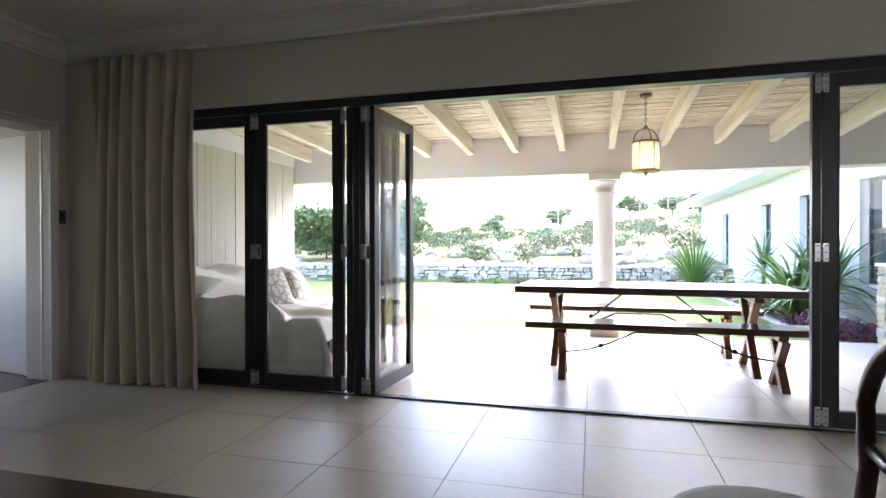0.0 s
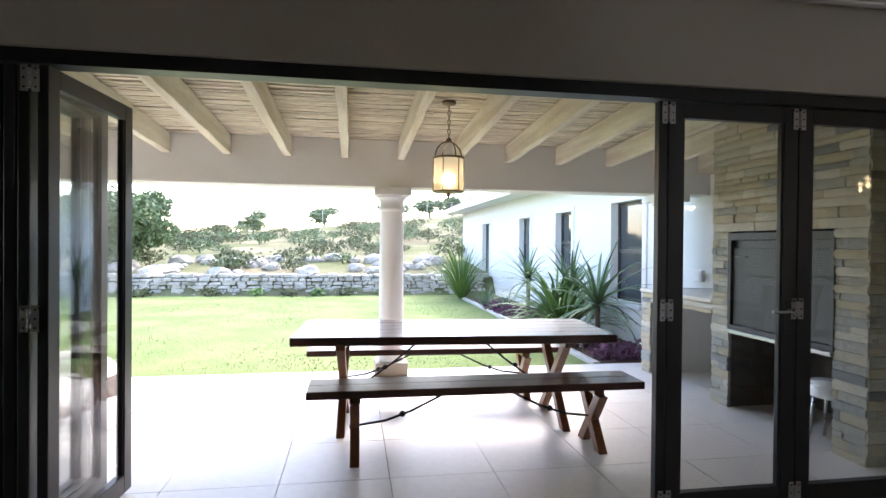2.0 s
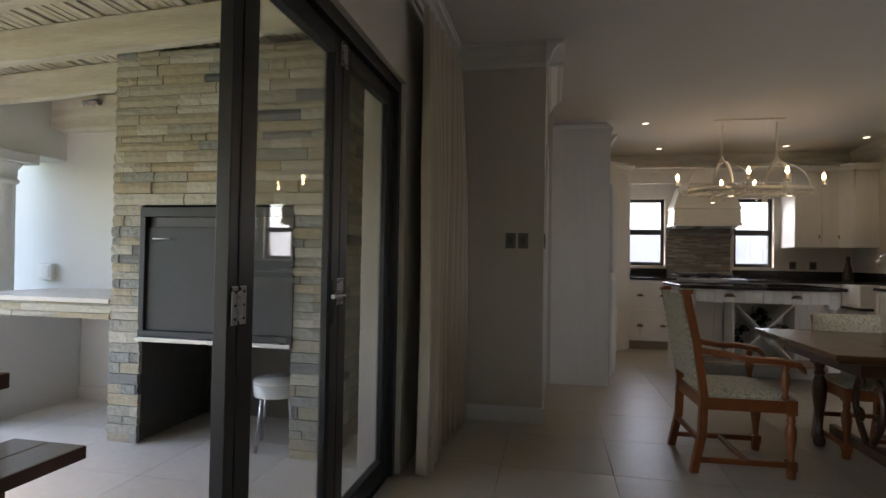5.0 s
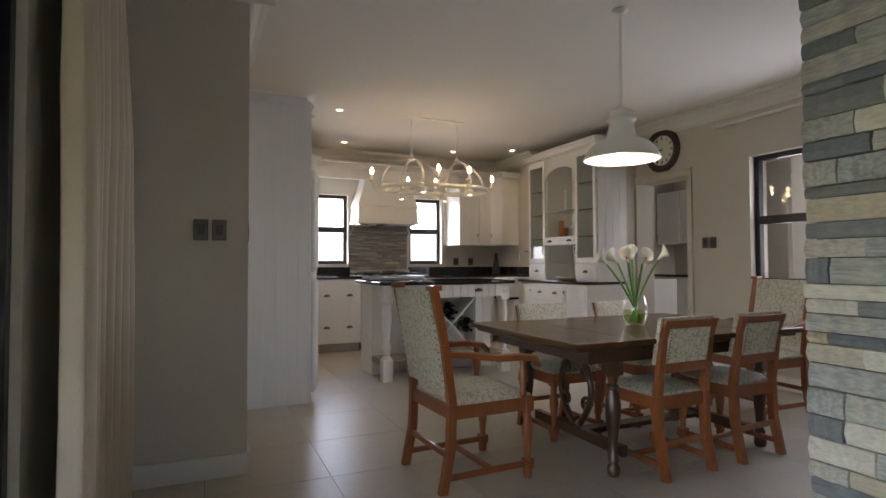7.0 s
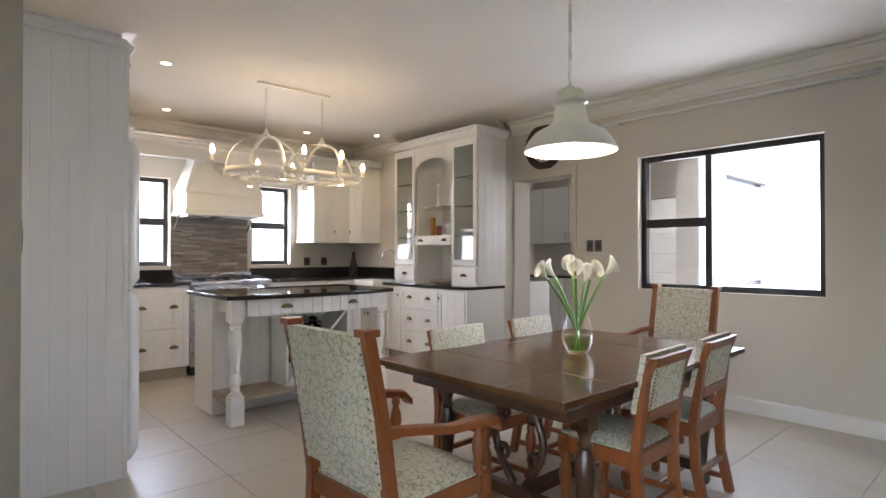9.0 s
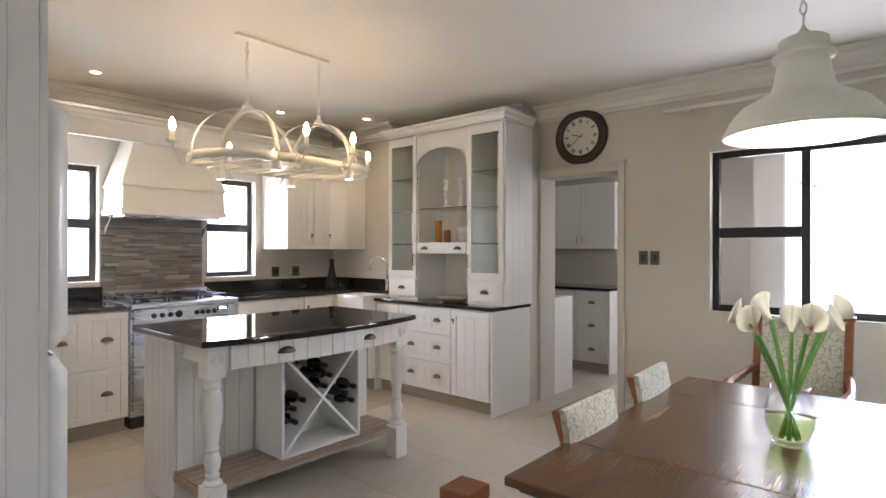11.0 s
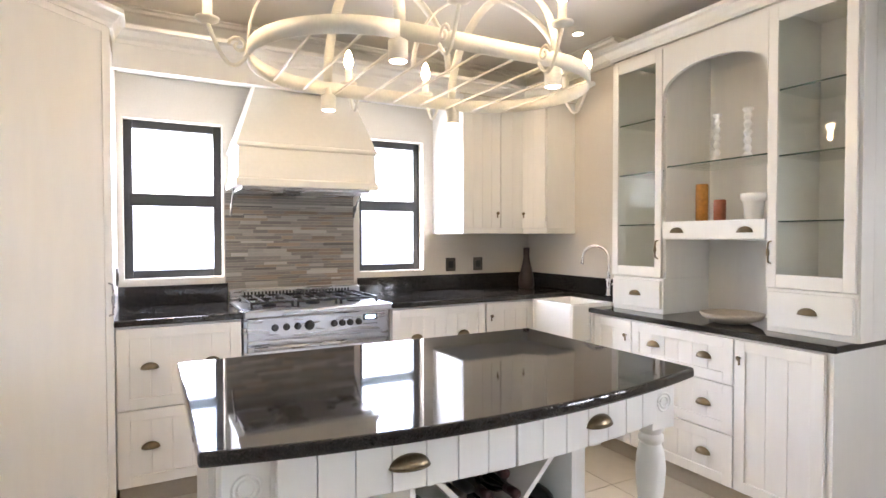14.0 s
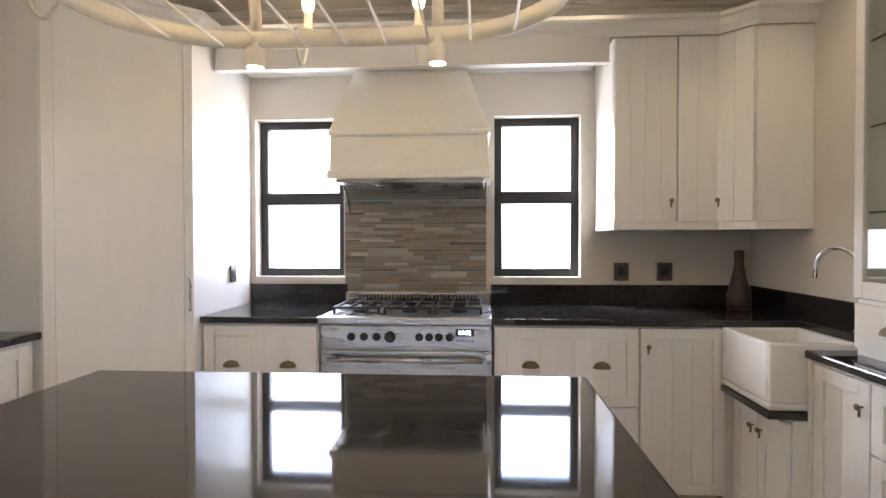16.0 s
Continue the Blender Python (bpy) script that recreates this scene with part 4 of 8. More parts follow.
# wall cupboards in the corner: two doors, a diagonal door and a side panel
wc = thing("wall_cupboard", "white wall cupboard with two doors and brass knobs", "cabinet", (CX, 0.82, 1.46), -90)
B(0, 0.002, 0, 0.82 - CYA, XS - CX, 1.0).ob("body", M_WHITE, wc)
for x0, x1, kx in ((0.0, 0.325, 0.29), (0.327, 0.533, None)):
    d = front_panel(wc, "door", x0, x1, 0.03, 0.995, True, False)
    if kx:
        knob(d, (kx, -0.02, 0.14), 0, True)
B(-0.004, -0.024, -0.012, 0.535, XS - CX, 0.03).ob("light_rail", M_WHITE, wc, bevel=0.003)
wc2 = thing("wall_cupboard", "white diagonal wall cupboard in the kitchen corner", "cabinet", (0, 0, 1.46))
Part().prism([(CX + 0.002, CYA), (XS, CYA), (XS, YW), (CX - CD, YW), (CX - CD, CYA - CD)], 0.0, 1.0).ob("body", M_WHITE, wc2, bevel=0.002)
dd_ = front_panel(wc2, "door", 0.0, CD * 1.4142, 0.03, 0.995, True, False)
knob(dd_, (0.02, -0.02, 0.14), 0, True)
dd_.matrix_local = pose(CX, CYA, 0, 0, 0, -135)
Part().prism([(CX - 0.024, CYA), (CX - CD - 0.02, CYA - CD + 0.004), (CX - CD - 0.02, YW), (CX - CD + 0.05, YW), (CX + 0.05, CYA - 0.01)], -0.012, 0.03).ob("light_rail", M_WHITE, wc2, bevel=0.003)
B(CX - CD - 0.012, YW, 0.032, CX - CD, CYA - CD - 0.002, 0.998).ob("end_panel", M_WHITE, wc2, bevel=0.002)

# tall corner cupboard on the diagonal
tc_ = thing("corner_pantry", "tall white corner cupboard with a long door", "cupboard", (0, 0, 0))
Part().prism([(8.87, 2.99), (XS, 2.99), (XS, 4.04), (8.42, 4.04), (8.42, 3.44)], 0.0, 2.46).ob("body", M_WHITE, tc_, bevel=0.003)
dirx = Vector((8.87 - 8.42, 2.99 - 3.44, 0))
ang = math.degrees(math.atan2(dirx.y, dirx.x))
tdoor = Part()
L = dirx.length
n_ = 1
for k in range(n_):
    tdoor.box(0.05 + k * (L - 0.1) / n_ + 0.001, -0.019, 0.05, 0.05 + (k + 1) * (L - 0.1) / n_ - 0.001, -0.001, 2.42)
tdoor.box(0.005, -0.022, 0.02, 0.05, -0.001, 2.455).box(L - 0.05, -0.022, 0.02, L - 0.005, -0.001, 2.455).box(0.05, -0.022, 0.02, L - 0.05, -0.001, 0.05).box(0.05, -0.022, 2.42, L - 0.05, -0.001, 2.455)
td = tdoor.ob("door", M_WHITE, tc_, bevel=0.0015, segs=1)
td.matrix_local = pose(8.42, 3.44, 0, 0, 0, ang)
bow_handle(td, (L - 0.03, -0.022, 1.12), 0, 0.16, M_STEEL)

# fridge end panel, fridge, run beyond
fp = thing("fridge_housing", "tall white tongue-and-groove panel beside the fridge", "panel", (6.44, 3.49, 0), 0)
fpp = Part()
for k in range(6):
    fpp.box(0.0, 0.02 + k * 0.088 + 0.001, 0.0, 0.02, 0.02 + (k + 1) * 0.088 - 0.001, 2.50)
fpp.box(0.003, 0.0, 0, 0.036, 0.545, 2.50)
fpp.ob("panel", M_WHITE, fp, bevel=0.001, segs=1)
B(0.0, -0.005, 0.0, 0.045, 0.02, 2.50).ob("edge_strip", M_WHITE, fp, bevel=0.002)
crown("trim_fridge_crown", [(7.15, 3.45), (6.42, 3.45), (6.42, 4.04)][::-1], z=2.49)
fg = thing("fridge", "white upright fridge freezer with curved doors", "fridge", (6.495, 3.475, 0))
B(0, 0, 0.02, 0.62, 0.52, 1.97).ob("body", M_CERAMIC, fg, bevel=0.01)
for z0, z1 in ((0.08, 1.075), (1.095, 1.965)):
    rows = []
    for z in [z0 + (z1 - z0) * k / 16 for k in range(17)]:
        e = min(z - z0, z1 - z) / 0.04
        dd = 0.065 * min(1, 0.4 + 0.6 * min(1, e) ** 0.5)
        rows.append([(0.0, 0.0, z)] + [(0.02 + 0.58 * u, -dd - 0.012 * math.sin(math.pi * u), z) for u in [k / 10 for k in range(11)]] + [(0.62, 0.0, z)])
    Part().strip(rows).ob("door", M_CERAMIC, fg, thick=0.003)
bow_handle(fg, (0.54, -0.07, 1.24), 0, 0.2, M_STEEL)
bow_handle(fg, (0.54, -0.07, 0.94), 0, 0.2, M_STEEL)
base_unit("white drawer unit between fridge and corner cupboard", (7.15, 3.46, 0), 0, 1.25, 0.575, [("drawer", 0.01, 0.60, 0.66, H0 - 0.01), ("door_r", 0.01, 0.60, 0.125, 0.655), ("door_l", 0.61, 1.21, 0.125, H0 - 0.01)])
granite("countertop", "polished black granite worktop", [(7.13, 3.43), (8.415, 3.43), (8.415, 4.04), (7.13, 4.04)])
hu = thing("wall_cupboard", "white wall cupboard above the worktop", "cabinet", (7.15, 3.66, 1.46))
B(0, 0, 0, 1.22, 0.38, 1.0).ob("body", M_WHITE, hu)
for k in range(2):
    front_panel(hu, "door", 0.01 + k * 0.605, 0.605 + k * 0.605, 0.01, 0.99, True, False)

# ---- glazed dresser top (front faces +y: local x runs to -x) ----
dt = thing("dresser_top", "white glazed dresser with arched shelf niche", "dresser", (8.40, 0.05, DT), 180)
DW, DD = 1.45, 0.448
TW = 0.405
top_z = 1.62
bd = Part()
for x0, x1 in ((0, TW), (DW - TW, DW)):
    bd.box(x0, 0.0, 0.0, x1, DD, 0.22)
    bd.box(x0, 0.02, 0.22, x0 + 0.018, DD, top_z).box(x1 - 0.018, 0.02, 0.22, x1, DD, top_z)
    bd.box(x0, DD - 0.02, 0.22, x1, DD, top_z)
bd.box(0, 0.0, top_z, DW, DD, top_z + 0.02)
bd.box(TW, DD - 0.02, 0, DW - TW, DD, top_z)
bd.box(TW, 0.015, 0.46, DW - TW, DD - 0.02, 0.57)
bd.ob("carcass", M_WHITE, dt, bevel=0.002, segs=1)
for x0, x1 in ((0, TW), (DW - TW, DW)):
    d = front_panel(dt, "drawer", x0 + 0.01, x1 - 0.01, 0.03, 0.205, False, False)
    cup_pull(d, ((x0 + x1) / 2, -0.02, 0.12), 0)
    s = 0.052
    gp = Part().box(x0 + 0.004, -0.02, 0.225, x0 + s, 0.0, top_z - 0.004).box(x1 - s, -0.02, 0.225, x1 - 0.004, 0.0, top_z - 0.004)
    gp.box(x0 + s, -0.02, 0.225, x1 - s, 0, 0.29).box(x0 + s, -0.02, top_z - 0.075, x1 - s, 0, top_z - 0.004)
    gd = gp.ob("door", M_WHITE, dt, bevel=0.003)
    pane = B(x0 + s - 0.01, -0.011, 0.28, x1 - s + 0.01, -0.007, top_z - 0.07).ob("pane", M_CABGLASS, gd)
    pane.visible_shadow = False
    bow_handle(gd, ((x1 - 0.026) if x0 == 0 else (x0 + 0.026), -0.02, 0.40), 0, 0.11)
    for z in (0.55, 0.88, 1.21):
        sh = B(x0 + 0.02, 0.03, z, x1 - 0.02, DD - 0.03, z + 0.008).ob("glass_shelf", M_CABGLASS, dt)
        sh.visible_shadow = False
        B(x0 + 0.02, 0.026, z, x1 - 0.02, 0.0295, z + 0.008).ob("edge", M_GLASSEDGE, sh)["label"] = "dark green glass edge"
# centre: small drawers, glass shelf, arched head
for k in range(1):
    d = front_panel(dt, "drawer", TW + 0.004, DW - TW - 0.004, 0.465, 0.568, False, False)
    cup_pull(d, (TW + 0.11, -0.02, 0.515), 0)
    cup_pull(d, (DW - TW - 0.11, -0.02, 0.515), 0)
sh = B(TW, 0.03, 0.90, DW - TW, DD - 0.03, 0.908).ob("glass_shelf", M_CABGLASS, dt)
sh.visible_shadow = False
B(TW, 0.026, 0.90, DW - TW, 0.0295, 0.908).ob("edge", M_GLASSEDGE, sh)["label"] = "dark green glass edge"
ap = Part()
cx, rx = DW / 2, (DW - 2 * TW) / 2
zs = 1.33
arc_pts = [(cx - rx * math.cos(a), zs + 0.15 * math.sin(a)) for a in [math.pi * k / 16 for k in range(17)]]
for (xa, za), (xb, zb) in zip(arc_pts, arc_pts[1:]):
    ap.hexa([(xa, -0.015, za), (xb, -0.015, zb), (xb, 0.01, zb), (xa, 0.01, za)], [(xa, -0.015, top_z), (xb, -0.015, top_z), (xb, 0.01, top_z), (xa, 0.01, top_z)])
ap.ob("arched_head", M_WHITE, dt)
sp_ = Part()
for k in range(4):
    sp_.box(DW, 0.005 + k * 0.11 + 0.001, 0, DW + 0.008, 0.005 + (k + 1) * 0.11 - 0.001, top_z)
sp_.ob("side_boarding", M_WHITE, dt)
crown("trim_dresser_crown", [(8.40, YK), (8.40, 0.065), (6.95, 0.065), (6.95, YK)][::-1], z=DT + top_z + 0.02, label="white crown moulding on the dresser")


def dresser_item(name, label, cat, prof, at, material, n=20):
    return _placed(Part().lathe(prof, 0, 0, n).ob(name, material), at, label, cat)


def _placed(o, at, label, cat, rz=0):
    o.matrix_world = pose(*at, 0, 0, rz)
    return tagged(o, label, cat)


zc = DT + 0.57
dresser_item("pillar_candle", "tall ochre pillar candle on the dresser shelf", "candle", [(0.0, 0), (0.034, 0), (0.035, 0.215), (0.03, 0.22), (0.0, 0.214)], (7.83, -0.08, zc), M_RUST)
dresser_item("pillar_candle", "short russet pillar candle on the dresser shelf", "candle", [(0.0, 0), (0.032, 0), (0.033, 0.115), (0.028, 0.12), (0.0, 0.114)], (7.70, -0.06, zc), M_RED)
dresser_item("flower_pot", "small white ceramic pot with a ribbed rim", "pot", [(0.0, 0), (0.042, 0), (0.052, 0.10), (0.062, 0.105), (0.064, 0.14), (0.056, 0.142), (0.046, 0.02), (0, 0.02)], (7.50, -0.06, zc), M_CERAMIC)
for x in (7.76, 7.57):
    prof = [(0.0, 0), (0.028, 0), (0.03, 0.02), (0.018, 0.035)]
    for k in range(5):
        z = 0.04 + k * 0.045
        prof += [(0.012, z), (0.021, z + 0.015), (0.021, z + 0.025), (0.012, z + 0.04)]
    prof += [(0.026, 0.27), (0.026, 0.285), (0.0, 0.285)]
    dresser_item("candlestick", "carved white candlestick on a glass shelf", "candlestick", prof, (x, -0.11, DT + 0.908), M_CERAMIC)
dresser_item("shallow_bowl", "shallow pale stoneware bowl on the dresser top", "bowl", [(0, 0), (0.08, 0), (0.15, 0.03), (0.165, 0.055), (0.155, 0.057), (0.13, 0.03), (0, 0.012)], (7.60, -0.03, DT), M_BOWL, 32)
dresser_item("bottle_vase", "dark brown ribbed bottle vase", "vase", [(0, 0), (0.055, 0), (0.066, 0.02), (0.062, 0.09), (0.035, 0.20), (0.024, 0.26), (0.026, 0.33), (0.020, 0.335), (0, 0.32)], (9.36, 0.06, CT), M_UMBER, 28)
for x in (7.06, 7.16, 7.25):
    for z in (0.555, 0.885):
        gl = Part().lathe([(0.03, 0), (0.03, 0.003), (0.004, 0.006), (0.004, 0.05), (0.028, 0.075), (0.034, 0.12), (0.03, 0.15)], 0, 0, 14, caps=False).ob("wine_glass", M_GLASS)
        _placed(gl, (x, -0.14, DT + z + 0.008), "clear stemmed wine glass on a glass shelf", "glass")
        gl.visible_shadow = False

switch_plate((XS, 0.66, 1.20), -90, "pewter socket plate with black insert", 0.09, 0.11)
switch_plate((XS, 0.40, 1.20), -90, "pewter socket plate with black insert", 0.09, 0.11)
switch_plate((9.30, 2.985, 1.20), 0, "black socket plate by the window", 0.07, 0.10)
switch_plate((7.46, YK + 0.028, 1.16), 180, "pewter socket plate with black insert", 0.075, 0.11)

# ---- island ----
isl = thing("kitchen_island", "white kitchen island with bowed black granite top", "kitchen island", (0, 0, 0))
IX0, IX1, IY0, IY1, IZ = 6.90, 7.82, 1.21, 2.74, 0.985
BOW = 0.10


def bow(y, off=0.0):
    u = (y - IY0) / (IY1 - IY0)
    return IX0 + off - BOW * 4 * u * (1 - u)


poly = [(IX1, IY0), (IX1, IY1)] + [(bow(IY1 - (IY1 - IY0) * k / 24), IY1 - (IY1 - IY0) * k / 24) for k in range(25)]
Part().prism(poly, IZ - 0.034, IZ).ob("granite_top", M_GRANITE, isl, bevel=0.009, segs=3)["label"] = "polished black granite top"
cab = Part().box(7.36, IY0 + 0.07, 0.0, IX1 - 0.04, IY1 - 0.07, IZ - 0.034)
cab.ob("cabinet", M_WHITE, isl, bevel=0.002)
for ys, s in ((IY0 + 0.07, -1), (IY1 - 0.07, 1)):
    eb = Part()
    for k in range(5):
        eb.box(7.36 + k * 0.084 + 0.001, ys, 0, 7.36 + (k + 1) * 0.084 - 0.001, ys + s * 0.012, IZ - 0.034)
    eb.ob("end_boarding", M_WHITE, isl)
fb = Part()
for k in range(15):
    y0 = IY0 + 0.07 + k * 0.0927
    fb.box(7.349, y0 + 0.001, 0.10, 7.36, y0 + 0.0907, IZ - 0.2)
fb.ob("front_boarding", M_WHITE, isl)
# bowed apron of drawer boards
YM = (IY0 + IY1) / 2
for a, b in ((IY0 + 0.16, YM - 0.002), (YM + 0.002, IY1 - 0.16)):
    ad = Part()
    n = 7
    for k in range(n):
        y0, y1 = a + (b - a) * k / n + 0.0012, a + (b - a) * (k + 1) / n - 0.0012
        f = [(bow(y0, 0.055), y0), (bow(y1, 0.055), y1), (bow(y1, 0.08), y1), (bow(y0, 0.08), y0)]
        ad.prism(f, IZ - 0.165, IZ - 0.036)
    dr = ad.ob("drawer", M_WHITE, isl, bevel=0.0015, segs=1)
    ym = (a + b) / 2
    sl_ = (bow(ym + 0.01) - bow(ym - 0.01)) / 0.02
    cup_pull(dr, (bow(ym, 0.055), ym, IZ - 0.095), -90 - math.degrees(math.atan(sl_)), 0.10)
bb = Part()
for k in range(12):
    y0, y1 = IY0 + 0.1 + (IY1 - IY0 - 0.2) * k / 12, IY0 + 0.1 + (IY1 - IY0 - 0.2) * (k + 1) / 12
    bb.prism([(bow(y0, 0.082), y0), (bow(y1, 0.082), y1), (7.37, y1), (7.37, y0)], IZ - 0.15, IZ - 0.036)
bb.ob("drawer_box", M_WHITE, isl)
prof = [(0.042, 0.22), (0.05, 0.225), (0.05, 0.235), (0.03, 0.25), (0.036, 0.265), (0.036, 0.275), (0.028, 0.285), (0.034, 0.30), (0.044, 0.34), (0.03, 0.385), (0.027, 0.395), (0.037, 0.405), (0.027, 0.42), (0.03, 0.45), (0.045, 0.56), (0.050, 0.63), (0.046, 0.68), (0.034, 0.72), (0.042, 0.73), (0.042, 0.745), (0.034, 0.755), (0.05, 0.78)]
for yl in (IY0 + 0.10, IY1 - 0.10):
    lx = IX0 + 0.095
    lg = Part().lathe(prof, lx, yl, 24)
    lg.box(lx - 0.052, yl - 0.052, 0, lx + 0.052, yl + 0.052, 0.22).box(lx - 0.052, yl - 0.052, 0.78, lx + 0.052, yl + 0.052, IZ - 0.036)
    lo = lg.ob("turned_leg", M_WHITE, isl, bevel=0.003)
    rs = Part()
    for r in (0.018, 0.030):
        rs.tube([(lx - 0.054, yl + r * math.cos(a), 0.872 + r * math.sin(a)) for a in [2 * math.pi * k / 20 for k in range(21)]], 0.004, 6)
    rs.ob("rosette", M_WHITE, lo)
# slatted shelf near the floor
for k in range(6):
    x = 6.945 + k * 0.072
    B(x, IY0 + 0.06, 0.187, x + 0.058, IY1 - 0.06, 0.205).ob("shelf_slat", M_PALEWOOD, isl, bevel=0.003)
Part().box(6.95, IY0 + 0.055, 0.15, 7.36, IY0 + 0.085, 0.187).box(6.95, IY1 - 0.085, 0.15, 7.36, IY1 - 0.055, 0.187).ob("shelf_bearer", M_PALEWOOD, isl)
# wine rack
RY0, RY1, RZ0, RZ1, RX = 1.605, 2.20, 0.207, 0.825, 7.04
wr = Part().box(RX, RY0, RZ0, 7.35, RY0 + 0.018, RZ1).box(RX, RY1 - 0.018, RZ0, 7.35, RY1, RZ1).box(RX, RY0 + 0.018, RZ0, 7.35, RY1 - 0.018, RZ0 + 0.018).box(7.33, RY0, RZ0, 7.35, RY1, RZ1).box(RX, RY0 + 0.018, RZ1 - 0.018, 7.35, RY1 - 0.018, RZ1)
wr.ob("wine_rack", M_WHITE, isl, bevel=0.002)
xb = Part()
ya, yb, za, zb = RY0 + 0.018, RY1 - 0.018, RZ0 + 0.018, RZ1 - 0.018
for (p0, p1) in (((ya, za), (yb, zb)), ((ya, zb), (yb, za))):
    d = Vector((p1[0] - p0[0], p1[1] - p0[1])).normalized() * 0.0
    nx, nz = -(p1[1] - p0[1]), (p1[0] - p0[0])
    ln = math.hypot(nx, nz)
    nx, nz = nx / ln * 0.008, nz / ln * 0.008
    q = [(p0[0] + nx, p0[1] + nz), (p1[0] + nx, p1[1] + nz), (p1[0] - nx, p1[1] - nz), (p0[0] - nx, p0[1] - nz)]
    off = 0.0 if p0[1] == za else 0.002
    xb.hexa([(RX + 0.003 + off, y, z) for y, z in q], [(7.325 - off, y, z) for y, z in q])
xb.ob("cross_shelf", M_WHITE, isl)


def wine_bottle(at, roll, tilt):
    b = thing("wine_bottle", "dark wine bottle lying in the rack", "bottle", at, 0, "wine bottles")
    Part().lathe([(0.0, 0), (0.034, 0), (0.037, 0.01), (0.037, 0.19), (0.03, 0.215), (0.015, 0.24), (0.0135, 0.29), (0.0155, 0.292), (0.0155, 0.305), (0, 0.305)], 0, 0, 18).ob("glass", M_BOTTLE, b)
    Part().lathe([(0.0378, 0.05), (0.0378, 0.15)], 0, 0, 18, caps=False).ob("label", M_LABEL, b, thick=0.0004)
    Part().lathe([(0.0148, 0.25), (0.0160, 0.29), (0.0162, 0.3065), (0, 0.307)], 0, 0, 14).ob("capsule", M_FOIL, b)
    b.matrix_world = pose(*at, 0, -90 + tilt, roll)
    return b


cy, cz = (RY0 + RY1) / 2, (RZ0 + RZ1) / 2
for dy, dz in ((0.0, 0.075), (0.06, 0.15), (-0.05, 0.135), (-0.005, 0.205)):
    wine_bottle((7.325, cy + dy * 0.9, cz + dz), 0, 0)
for dy, dz in ((-0.22, -0.06), (-0.165, 0.0), (-0.235, 0.03)):
    wine_bottle((7.325, cy + dy, cz + dz), 0, 0)
for dy, dz in ((0.215, -0.10), (0.225, -0.02), (0.16, 0.02)):
    wine_bottle((7.325, cy + dy, cz + dz), 0, 0)

# ---- chandelier over the island ----
chd = thing("chandelier", "cream iron oblong pot-rack chandelier with candle bulbs", "chandelier", (7.437, 1.928, 2.0))
RL, RW = 0.275, 0.345     # half straight length, end radius
HB = 0.052
loop = []
for k in range(17):
    a = -math.pi / 2 + math.pi * k / 16
    loop.append((RW * math.sin(a), RL + RW * math.cos(a)))
for k in range(17):
    a = math.pi / 2 - math.pi * k / 16
    loop.append((RW * math.sin(a), -RL - RW * math.cos(a)))
loop.append(loop[0])
Part().strip([[(x, y, -HB / 2) for x, y in loop], [(x, y, HB / 2) for x, y in loop]]).ob("hoop", M_CHANDELIER, chd, thick=0.006)
br = Part()
for k in range(9):
    y = -RL - 0.22 + k * (2 * RL + 0.44) / 8
    xx = RW if abs(y) <= RL else math.sqrt(max(0.01, RW ** 2 - (abs(y) - RL) ** 2))
    br.tube([(-xx, y, -HB / 2 + 0.008), (xx, y, -HB / 2 + 0.008)], 0.0045, 6)
br.ob("grid_bar", M_CHANDELIER, chd)
for yc in (-RL, RL):
    for axis_x in (True, False):
        arcp = []
        for k in range(21):
            a = math.pi * k / 20
            c, s = math.cos(a), math.sin(a)
            arcp.append((RW * c if axis_x else 0, yc + (0 if axis_x else RW * c), HB / 2 + 0.30 * s))
        wv = 0.017
        if axis_x:
            rows = [[(x, y - wv, z) for x, y, z in arcp], [(x, y + wv, z) for x, y, z in arcp]]
        else:
            if yc < 0:
                arcp = arcp[:]
            rows = [[(x - wv, y, z) for x, y, z in arcp], [(x + wv, y, z) for x, y, z in arcp]]
        Part().strip(rows).ob("strap_arch", M_CHANDELIER, chd, thick=0.006)
    Part().lathe([(0.02, 0.315), (0.035, 0.33), (0.03, 0.35), (0.012, 0.37), (0.012, 0.39)], 0, yc, 14).ob("finial", M_CHANDELIER, chd)
    ch = Part()
    nlink = 10
    for k in range(nlink):
        z0 = 0.385 + k * 0.037
        pts_ = []
        for q in range(13):
            a = 2 * math.pi * q / 12
            u, w_ = 0.010 * math.cos(a), 0.021 * math.sin(a)
            pts_.append((u if k % 2 else 0, yc + (0 if k % 2 else u), z0 + 0.02 + w_))
        ch.tube(pts_, 0.003, 5)
    ch.ob("chain", M_CHANDELIER, chd)
B(-0.016, -0.355, CEIL - 2.0 - 0.018, 0.016, 0.355, CEIL - 2.0 - 0.001).ob("ceiling_bar", M_CHANDELIER, chd, bevel=0.003)
CB = []
